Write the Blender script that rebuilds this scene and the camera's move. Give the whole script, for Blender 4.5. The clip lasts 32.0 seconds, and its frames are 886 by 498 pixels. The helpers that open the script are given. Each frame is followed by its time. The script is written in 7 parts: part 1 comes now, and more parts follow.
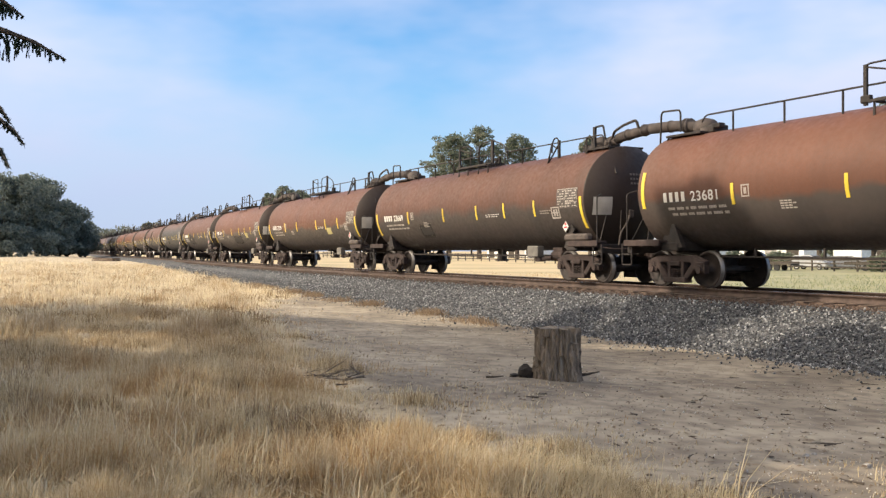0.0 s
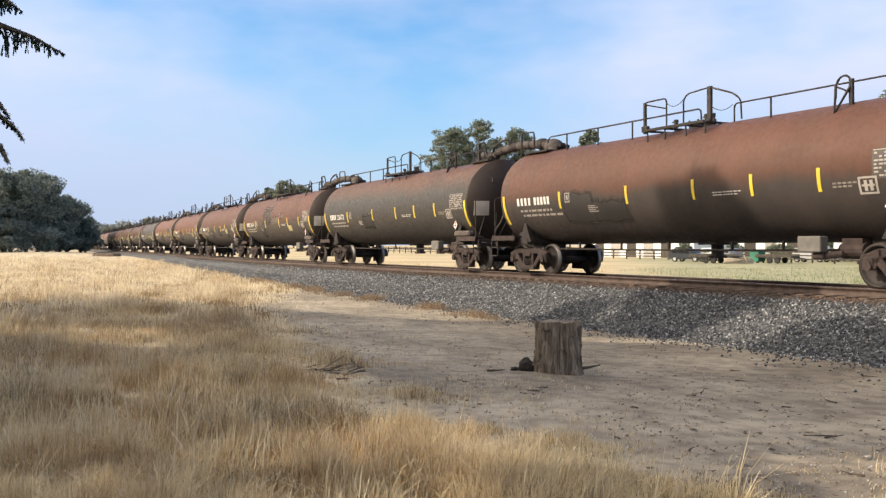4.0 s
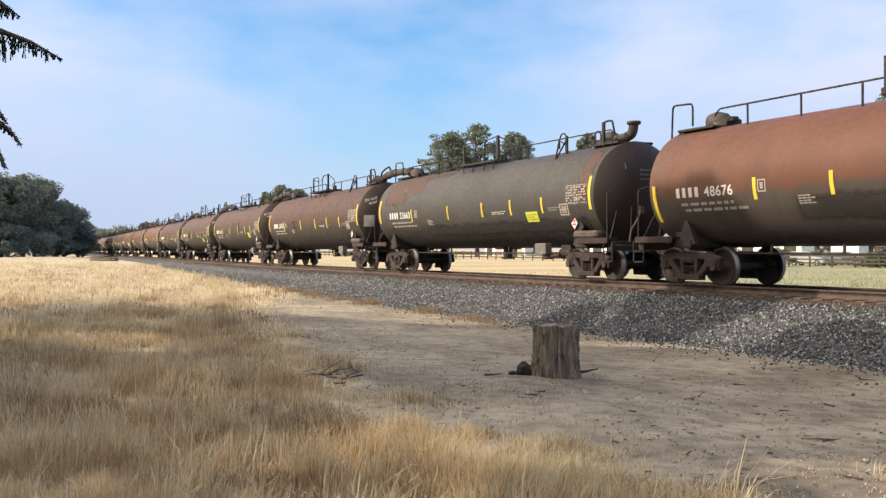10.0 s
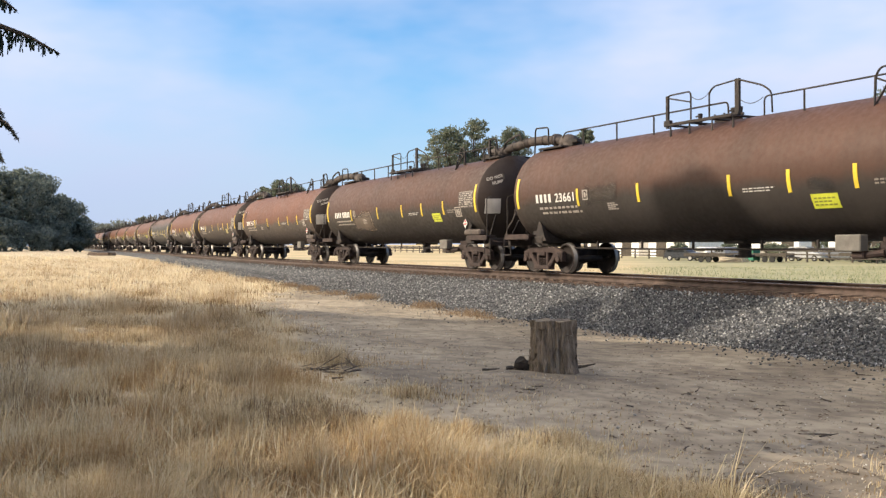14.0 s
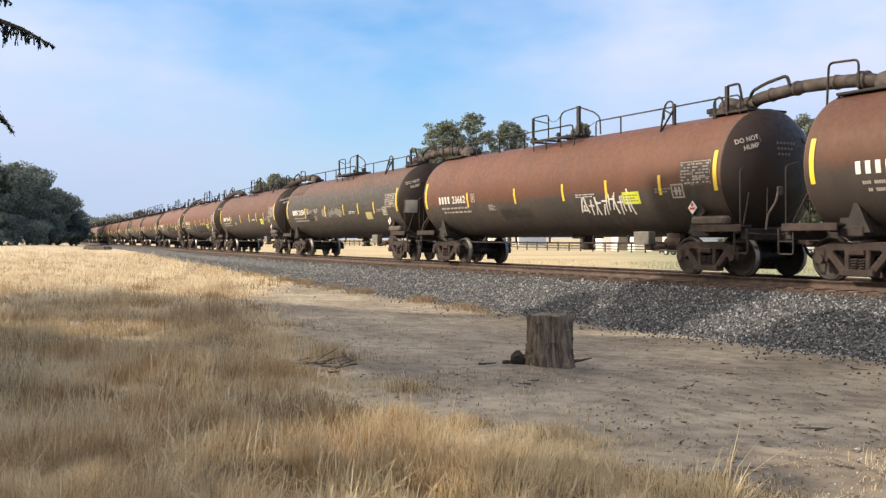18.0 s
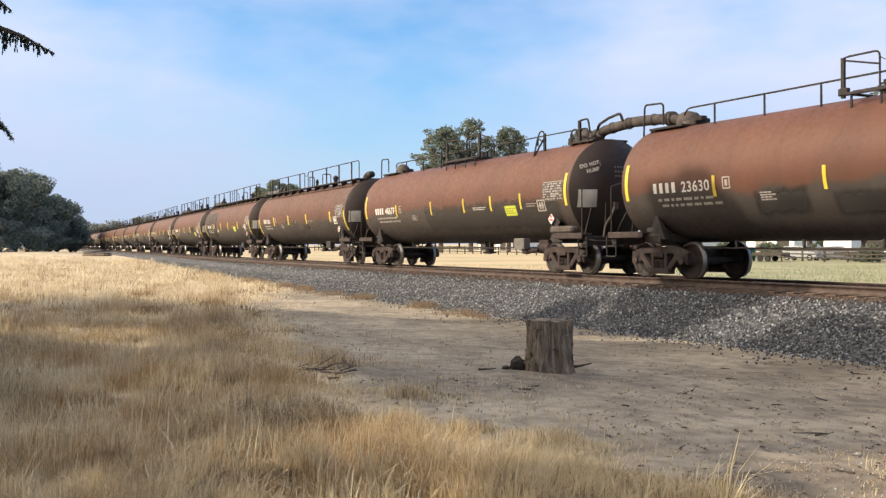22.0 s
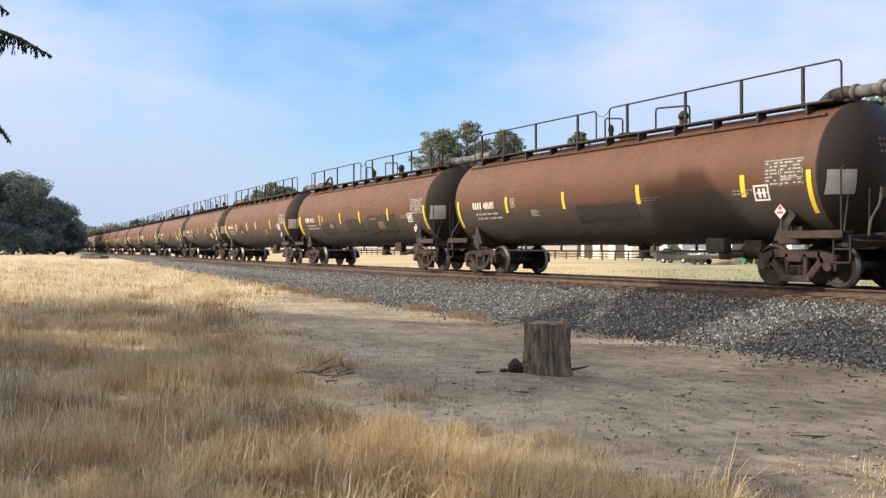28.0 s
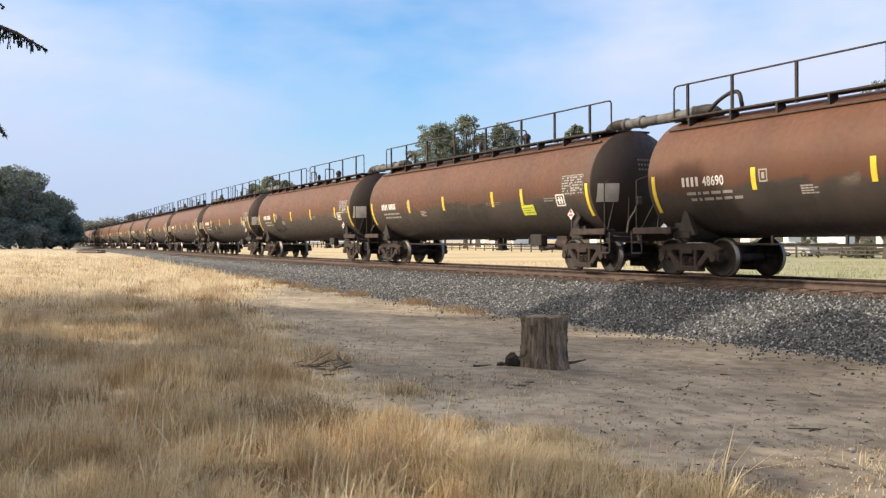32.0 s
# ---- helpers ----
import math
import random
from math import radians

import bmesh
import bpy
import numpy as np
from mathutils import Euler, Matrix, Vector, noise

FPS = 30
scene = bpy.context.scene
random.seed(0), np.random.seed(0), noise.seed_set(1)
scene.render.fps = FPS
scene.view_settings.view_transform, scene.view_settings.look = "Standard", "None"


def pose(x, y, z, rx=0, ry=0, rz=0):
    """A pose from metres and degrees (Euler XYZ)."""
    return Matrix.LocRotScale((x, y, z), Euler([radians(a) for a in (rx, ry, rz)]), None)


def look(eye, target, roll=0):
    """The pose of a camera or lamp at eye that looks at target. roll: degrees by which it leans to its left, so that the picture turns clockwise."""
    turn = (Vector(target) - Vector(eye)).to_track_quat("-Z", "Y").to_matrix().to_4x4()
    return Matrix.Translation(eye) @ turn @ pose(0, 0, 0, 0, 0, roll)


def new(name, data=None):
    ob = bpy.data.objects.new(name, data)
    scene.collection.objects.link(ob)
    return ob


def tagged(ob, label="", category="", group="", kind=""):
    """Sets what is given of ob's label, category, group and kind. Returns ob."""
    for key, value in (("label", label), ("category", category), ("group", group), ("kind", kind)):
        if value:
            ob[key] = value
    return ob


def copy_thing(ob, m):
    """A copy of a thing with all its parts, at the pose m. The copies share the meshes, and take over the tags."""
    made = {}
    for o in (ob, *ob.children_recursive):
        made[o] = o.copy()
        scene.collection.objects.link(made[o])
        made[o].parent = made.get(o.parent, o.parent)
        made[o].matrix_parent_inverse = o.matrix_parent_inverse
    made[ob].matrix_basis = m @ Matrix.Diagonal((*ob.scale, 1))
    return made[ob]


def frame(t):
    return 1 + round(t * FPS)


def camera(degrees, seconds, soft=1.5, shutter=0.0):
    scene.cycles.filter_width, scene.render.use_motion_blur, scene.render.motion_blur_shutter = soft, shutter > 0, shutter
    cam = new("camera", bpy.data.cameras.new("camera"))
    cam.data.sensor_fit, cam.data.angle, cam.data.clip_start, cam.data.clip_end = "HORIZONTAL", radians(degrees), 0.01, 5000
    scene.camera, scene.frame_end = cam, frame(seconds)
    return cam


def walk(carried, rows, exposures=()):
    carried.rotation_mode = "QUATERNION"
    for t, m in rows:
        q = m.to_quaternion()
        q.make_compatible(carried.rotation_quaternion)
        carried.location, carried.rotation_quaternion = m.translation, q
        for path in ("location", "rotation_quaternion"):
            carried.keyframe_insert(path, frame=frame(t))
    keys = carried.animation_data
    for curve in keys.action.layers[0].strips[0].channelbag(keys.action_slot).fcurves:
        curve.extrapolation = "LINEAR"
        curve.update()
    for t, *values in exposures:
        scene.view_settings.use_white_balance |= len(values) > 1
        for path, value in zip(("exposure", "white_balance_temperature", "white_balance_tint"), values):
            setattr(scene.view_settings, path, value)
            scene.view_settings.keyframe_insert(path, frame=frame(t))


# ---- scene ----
# The world: x runs along the railway (the train goes towards +x), y away from the camera,
# z = 0 is the top of the rails.
CAM_Z = 0.918
TURN = 63.2          # degrees by which the camera looks to the left of +y
LENS = 1695.75       # focal length, in parts of a field 1568 wide
TRACK_Y = 17.19      # the track's centre line beside the camera
PITCH_OF_CARS = 17.98

cam = camera(2 * math.degrees(math.atan(784 / LENS)), 32.0, soft=1.35)
# seconds, then the small swings of the hand: sideways, up and down, lean
SWING = [
    (0, 0.0, 0.0, 0.00),
    (0.5, -1.7, -2.9, -0.10),
    (1, 1.5, -6.5, -0.14),
    (1.5, 1.8, -7.3, -0.31),
    (2, -1.6, -9.5, -0.37),
    (2.5, -0.9, -12.1, -0.35),
    (3, 0.7, -14.1, -0.34),
    (3.5, 0.2, -13.6, -0.22),
    (5.5, 2.8, -3.8, -0.41),
    (6, 3.2, -8.3, -0.37),
    (6.5, 1.9, -13.3, -0.33),
    (7, 0.7, -14.8, -0.33),
    (7.5, 2.7, -6.5, -0.33),
    (8, 0.3, 3.2, -0.26),
    (8.5, -3.6, 10.0, -0.24),
    (9, -4.5, 8.7, -0.27),
    (9.5, -2.8, 2.5, -0.38),
    (10, -3.7, -3.4, -0.31),
    (10.5, -2.2, -4.8, -0.34),
    (11, -3.7, -4.9, -0.31),
    (11.5, -5.1, -3.4, -0.22),
    (12, -5.7, 0.2, -0.16),
    (12.5, -5.9, -0.3, -0.31),
    (13, -5.6, -3.1, -0.37),
    (13.5, -5.6, -7.7, -0.33),
    (14, -7.5, -12.3, -0.24),
    (14.5, -8.1, -12.4, -0.20),
    (16.5, -11.8, -13.3, -0.27),
    (17, -8.9, -16.8, -0.27),
    (17.5, -11.0, -20.9, -0.20),
    (18, -13.9, -22.5, -0.20),
    (18.5, -13.0, -19.7, -0.27),
    (19, -15.5, -15.5, -0.23),
    (19.5, -14.7, -16.8, -0.26),
    (20, -15.7, -21.3, -0.28),
    (20.5, -13.3, -20.9, -0.35),
    (21, -14.3, -20.1, -0.26),
    (21.5, -15.3, -15.3, -0.25),
    (22, -14.8, -12.6, -0.33),
    (22.5, -14.9, -12.1, -0.38),
    (23, -17.2, -14.3, -0.33),
    (23.5, -16.2, -19.8, -0.40),
    (24, -17.4, -25.0, -0.40),
    (24.5, -18.2, -28.1, -0.48),
    (25, -18.9, -26.9, -0.48),
    (25.5, -17.8, -18.2, -0.39),
    (27.5, -19.7, -6.6, -0.31),
    (28, -19.0, -7.7, -0.32),
    (28.5, -19.6, -8.2, -0.24),
    (29, -20.1, -7.8, -0.27),
    (29.5, -21.0, -7.3, -0.36),
    (30, -19.8, -6.3, -0.38),
    (30.5, -22.9, -7.8, -0.32),
    (31, -26.4, -11.1, -0.39),
    (31.5, -25.4, -14.8, -0.35),
    (32, -24.1, -18.7, -0.41),
]
walk(cam, [(t, pose(0, 0, CAM_Z, 90 + 0.106 + math.degrees(dv / LENS), 0, TURN + math.degrees(du / LENS))
            @ pose(0, 0, 0, 0, 0, lean)) for t, du, dv, lean in SWING])

# ---- sky, sun ----
SUN_AZ, SUN_EL = 20.0, 32.0     # sun behind the camera and to its left
to_sun = Vector((-math.sin(radians(SUN_AZ)) * math.cos(radians(SUN_EL)),
                 -math.cos(radians(SUN_AZ)) * math.cos(radians(SUN_EL)), math.sin(radians(SUN_EL))))
sun_data = bpy.data.lights.new("sun", "SUN")
sun_data.energy, sun_data.angle, sun_data.color = 4.6, radians(0.6), (1.0, 0.87, 0.70)
sun = new("sun", sun_data)
sun.matrix_world = look(to_sun * 200, (0, 0, 0))

world = bpy.data.worlds.new("sky")
scene.world = world
world.use_nodes = True
wn, wl = world.node_tree.nodes, world.node_tree.links
wn.clear()
w_out, w_bg = wn.new("ShaderNodeOutputWorld"), wn.new("ShaderNodeBackground")
w_sky = wn.new("ShaderNodeTexSky")
w_sky.sky_type, w_sky.sun_disc = "NISHITA", False
w_sky.sun_elevation, w_sky.sun_rotation = radians(SUN_EL), radians(180 + SUN_AZ)
w_sky.air_density, w_sky.dust_density, w_sky.ozone_density = 1.0, 0.25, 3.0
w_co, w_map = wn.new("ShaderNodeTexCoord"), wn.new("ShaderNodeMapping")
w_map.inputs["Scale"].default_value = (1.0, 1.0, 2.6)
w_map.inputs["Rotation"].default_value = (0.0, radians(16), radians(20))
w_n1, w_ramp, w_mix = wn.new("ShaderNodeTexNoise"), wn.new("ShaderNodeValToRGB"), wn.new("ShaderNodeMixRGB")
w_n1.inputs["Scale"].default_value, w_n1.inputs["Detail"].default_value = 2.0, 5.0
w_n1.inputs["Roughness"].default_value = 0.52
w_ramp.color_ramp.elements[0].position, w_ramp.color_ramp.elements[1].position = 0.34, 0.66
w_ramp.color_ramp.elements[0].color = (0.0, 0.0, 0.0, 1)
w_ramp.color_ramp.elements[1].color = (0.95, 0.95, 0.95, 1)
# clouds are brighter and warmer towards the sun
w_dot, w_rng, w_tone = wn.new("ShaderNodeVectorMath"), wn.new("ShaderNodeMapRange"), wn.new("ShaderNodeMixRGB")
w_dot.operation = "DOT_PRODUCT"
w_dot.inputs[1].default_value = to_sun
wl.new(w_co.outputs["Generated"], w_dot.inputs[0])
w_rng.inputs["From Min"].default_value, w_rng.inputs["From Max"].default_value = 0.38, 1.0
wl.new(w_dot.outputs["Value"], w_rng.inputs["Value"])
wl.new(w_rng.outputs["Result"], w_tone.inputs[0])
w_tone.inputs[1].default_value, w_tone.inputs[2].default_value = (5.2, 5.45, 6.75, 1), (43.0, 34.5, 21.5, 1)
wl.new(w_tone.outputs[0], w_mix.inputs[2])
wl.new(w_co.outputs["Generated"], w_map.inputs["Vector"])
wl.new(w_map.outputs["Vector"], w_n1.inputs["Vector"])
# clouds thin out round one wide blue gap and thicken beside it
w_gap, w_ring, w_sum = wn.new("ShaderNodeVectorMath"), wn.new("ShaderNodeValToRGB"), wn.new("ShaderNodeMath")
w_gap.operation = "DOT_PRODUCT"
w_gap.inputs[1].default_value = (-0.916, 0.369, 0.159)
wl.new(w_co.outputs["Generated"], w_gap.inputs[0])
wl.new(w_gap.outputs["Value"], w_ring.inputs["Fac"])
for k, (at, shade) in enumerate(((0.70, 0.5), (0.90, 0.80), (0.955, 0.62), (0.995, 0.25))):
    e = w_ring.color_ramp.elements[k] if k < 2 else w_ring.color_ramp.elements.new(at)
    e.position, e.color = at, (shade, shade, shade, 1)
w_sum.operation = "MULTIPLY_ADD"
w_sum.inputs[1].default_value = 0.22
w_off = wn.new("ShaderNodeMath")
w_off.operation = "SUBTRACT"
w_off.inputs[1].default_value = 0.11
wl.new(w_n1.outputs["Fac"], w_off.inputs[0])
wl.new(w_ring.outputs["Color"], w_sum.inputs[0])
wl.new(w_off.outputs[0], w_sum.inputs[2])
wl.new(w_sum.outputs[0], w_ramp.inputs["Fac"])
wl.new(w_ramp.outputs["Color"], w_mix.inputs[0])
w_hsv = wn.new("ShaderNodeHueSaturation")
w_hsv.inputs["Saturation"].default_value, w_hsv.inputs["Value"].default_value = 1.45, 1.22
w_hsv.inputs["Hue"].default_value = 0.497
wl.new(w_sky.outputs["Color"], w_hsv.inputs["Color"])
wl.new(w_hsv.outputs["Color"], w_mix.inputs[1])
# thin lavender haze low over the horizon
w_sep, w_low, w_haze = wn.new("ShaderNodeSeparateXYZ"), wn.new("ShaderNodeMapRange"), wn.new("ShaderNodeMixRGB")
wl.new(w_co.outputs["Generated"], w_sep.inputs["Vector"])
w_low.interpolation_type = "SMOOTHSTEP"
for socket, value in (("From Min", 0.0), ("From Max", 0.24), ("To Min", 0.85), ("To Max", 0.0)):
    w_low.inputs[socket].default_value = value
wl.new(w_sep.outputs["Z"], w_low.inputs["Value"])
wl.new(w_low.outputs["Result"], w_haze.inputs[0])
wl.new(w_mix.outputs["Color"], w_haze.inputs[1])
w_haze.inputs[2].default_value = (3.0, 3.75, 5.45, 1)
wl.new(w_haze.outputs["Color"], w_bg.inputs["Color"])
wl.new(w_bg.outputs["Background"], w_out.inputs["Surface"])
w_bg.inputs["Strength"].default_value = 0.158
scene.view_settings.exposure = 0.0


# ---- materials ----
def material(name, colours, scale=6.0, rough=0.8, metal=0.0, bump=0.2, detail=6.0, fine=40.0, spread=0.35,
             vary=0.0, stretch=(1, 1, 1), bump_dist=0.01):
    """Two scales of noise between the colours, fine relief, and a little difference from object to object."""
    m = bpy.data.materials.new(name)
    m.use_nodes = True
    n, l = m.node_tree.nodes, m.node_tree.links
    b = n["Principled BSDF"]
    b.inputs["Metallic"].default_value = metal
    co, mp = n.new("ShaderNodeTexCoord"), n.new("ShaderNodeMapping")
    mp.inputs["Scale"].default_value = stretch
    l.new(co.outputs["Object"], mp.inputs["Vector"])
    big, small = n.new("ShaderNodeTexNoise"), n.new("ShaderNodeTexNoise")
    big.inputs["Scale"].default_value, big.inputs["Detail"].default_value = scale, detail
    small.inputs["Scale"].default_value, small.inputs["Detail"].default_value = fine, 4.0
    for x in (big, small):
        l.new(mp.outputs["Vector"], x.inputs["Vector"])
    mix = n.new("ShaderNodeMath")
    mix.operation = "MULTIPLY_ADD"
    mix.inputs[1].default_value = spread
    add = n.new("ShaderNodeMath")
    add.operation = "SUBTRACT"
    add.inputs[1].default_value = spread * 0.5
    l.new(small.outputs["Fac"], mix.inputs[0])
    l.new(big.outputs["Fac"], add.inputs[0])
    l.new(add.outputs[0], mix.inputs[2])
    ramp = n.new("ShaderNodeValToRGB")
    els = ramp.color_ramp.elements
    while len(els) < len(colours):
        els.new(0.5)
    for i, c in enumerate(colours):
        els[i].position = 0.3 + 0.4 * i / max(1, len(colours) - 1)
        els[i].color = (*c, 1)
    l.new(mix.outputs[0], ramp.inputs["Fac"])
    colour = ramp.outputs["Color"]
    if vary:
        info, hsv, mr = n.new("ShaderNodeObjectInfo"), n.new("ShaderNodeHueSaturation"), n.new("ShaderNodeMapRange")
        mr.inputs["To Min"].default_value, mr.inputs["To Max"].default_value = 1 - vary, 1 + vary
        l.new(info.outputs["Random"], mr.inputs["Value"])
        l.new(mr.outputs["Result"], hsv.inputs["Value"])
        l.new(colour, hsv.inputs["Color"])
        colour = hsv.outputs["Color"]
    l.new(colour, b.inputs["Base Color"])
    rr = n.new("ShaderNodeMapRange")
    rr.inputs["To Min"].default_value, rr.inputs["To Max"].default_value = max(0.05, rough - 0.12), min(1, rough + 0.1)
    l.new(small.outputs["Fac"], rr.inputs["Value"])
    l.new(rr.outputs["Result"], b.inputs["Roughness"])
    if bump:
        bp = n.new("ShaderNodeBump")
        bp.inputs["Strength"].default_value, bp.inputs["Distance"].default_value = bump, bump_dist
        l.new(mix.outputs[0], bp.inputs["Height"])
        l.new(bp.outputs["Normal"], b.inputs["Normal"])
    return m


def leafy(name, colours, rough=0.6, through_light=0.25, patches=None, patch_scale=0.8):
    """Leaves or blades: each little piece gets its own shade; some light passes through."""
    m = bpy.data.materials.new(name)
    m.use_nodes = True
    n, l = m.node_tree.nodes, m.node_tree.links
    b = n["Principled BSDF"]
    geo, ramp = n.new("ShaderNodeNewGeometry"), n.new("ShaderNodeValToRGB")
    els = ramp.color_ramp.elements
    while len(els) < len(colours):
        els.new(0.5)
    for i, c in enumerate(colours):
        els[i].position = i / max(1, len(colours) - 1)
        els[i].color = (*c, 1)
    l.new(geo.outputs["Random Per Island"], ramp.inputs["Fac"])
    shade = ramp.outputs["Color"]
    if patches:      # tufts of another tint, metre by metre
        co, spots, span, mixed = n.new("ShaderNodeTexCoord"), n.new("ShaderNodeTexNoise"), n.new("ShaderNodeMapRange"), n.new("ShaderNodeMixRGB")
        l.new(co.outputs["Object"], spots.inputs["Vector"])
        spots.inputs["Scale"].default_value, spots.inputs["Detail"].default_value = patch_scale, 5.0
        span.inputs["From Min"].default_value, span.inputs["From Max"].default_value, span.inputs["To Max"].default_value = 0.46, 0.66, 0.9
        l.new(spots.outputs["Fac"], span.inputs["Value"])
        mixed.blend_type = "MULTIPLY"
        mixed.inputs[2].default_value = (*patches, 1)
        l.new(span.outputs["Result"], mixed.inputs[0])
        l.new(shade, mixed.inputs[1])
        shade = mixed.outputs[0]
    l.new(shade, b.inputs["Base Color"])
    b.inputs["Roughness"].default_value = rough
    b.inputs["Specular IOR Level"].default_value = 0.25
    tr, mx = n.new("ShaderNodeBsdfTranslucent"), n.new("ShaderNodeMixShader")
    l.new(shade, tr.inputs["Color"])
    mx.inputs["Fac"].default_value = through_light
    l.new(b.outputs["BSDF"], mx.inputs[1])
    l.new(tr.outputs["BSDF"], mx.inputs[2])
    l.new(mx.outputs["Shader"], n["Material Output"].inputs["Surface"])
    return m


def plain(name, colour, rough=0.5, metal=0.0):
    return material(name, [tuple(c * 0.85 for c in colour), tuple(min(1, c * 1.1) for c in colour)], 3.0, rough, metal, 0.05)


def ground_material():
    """Straw-coloured dry grass, bare trodden earth where the sheet says so, green-grey field behind the line."""
    m = material("dry_ground", [(0.28, 0.215, 0.135), (0.49, 0.395, 0.25), (0.70, 0.595, 0.41)], 0.8, 0.95, 0, 0.5, 8.0, 9.0, 0.5, bump_dist=0.04)
    n, l = m.node_tree.nodes, m.node_tree.links
    b = n["Principled BSDF"]
    grass = b.inputs["Base Color"].links[0].from_socket
    co = n["Texture Coordinate"]

    def noisy(scale, detail, colours, lo=0.35, hi=0.65):
        t, r = n.new("ShaderNodeTexNoise"), n.new("ShaderNodeValToRGB")
        t.inputs["Scale"].default_value, t.inputs["Detail"].default_value = scale, detail
        l.new(co.outputs["Object"], t.inputs["Vector"])
        els = r.color_ramp.elements
        els[0].position, els[1].position = lo, hi
        els[0].color, els[1].color = (*colours[0], 1), (*colours[1], 1)
        l.new(t.outputs["Fac"], r.inputs["Fac"])
        return r.outputs["Color"]
    earth = noisy(0.7, 12.0, [(0.228, 0.193, 0.146), (0.388, 0.338, 0.257)], 0.33, 0.68)
    stain = noisy(0.33, 9.0, [(0.78, 0.76, 0.74), (1.14, 1.12, 1.09)], 0.40, 0.58)
    specks = noisy(3.4, 10.0, [(0.62, 0.60, 0.58), (1.16, 1.14, 1.10)], 0.36, 0.58)
    mul = n.new("ShaderNodeMixRGB")
    mul.blend_type = "MULTIPLY"
    mul.inputs[0].default_value = 0.8
    l.new(earth, mul.inputs[1])
    l.new(specks, mul.inputs[2])
    both = n.new("ShaderNodeMixRGB")
    both.blend_type = "MULTIPLY"
    both.inputs[0].default_value = 0.9
    l.new(mul.outputs[0], both.inputs[1])
    l.new(stain, both.inputs[2])
    field = noisy(0.09, 9.0, [(0.54, 0.42, 0.24), (0.40, 0.33, 0.185)], 0.42, 0.64)
    green = noisy(0.16, 9.0, [(0.28, 0.285, 0.165), (0.185, 0.215, 0.115)], 0.40, 0.62)
    for attr, colour in (("worn", both.outputs[0]), ("field", field), ("green", green)):
        a, mx = n.new("ShaderNodeAttribute"), n.new("ShaderNodeMixRGB")
        a.attribute_name = attr
        l.new(a.outputs["Fac"], mx.inputs[0])
        l.new(grass, mx.inputs[1])
        l.new(colour, mx.inputs[2])
        grass = mx.outputs[0]
    l.new(grass, b.inputs["Base Color"])
    return m


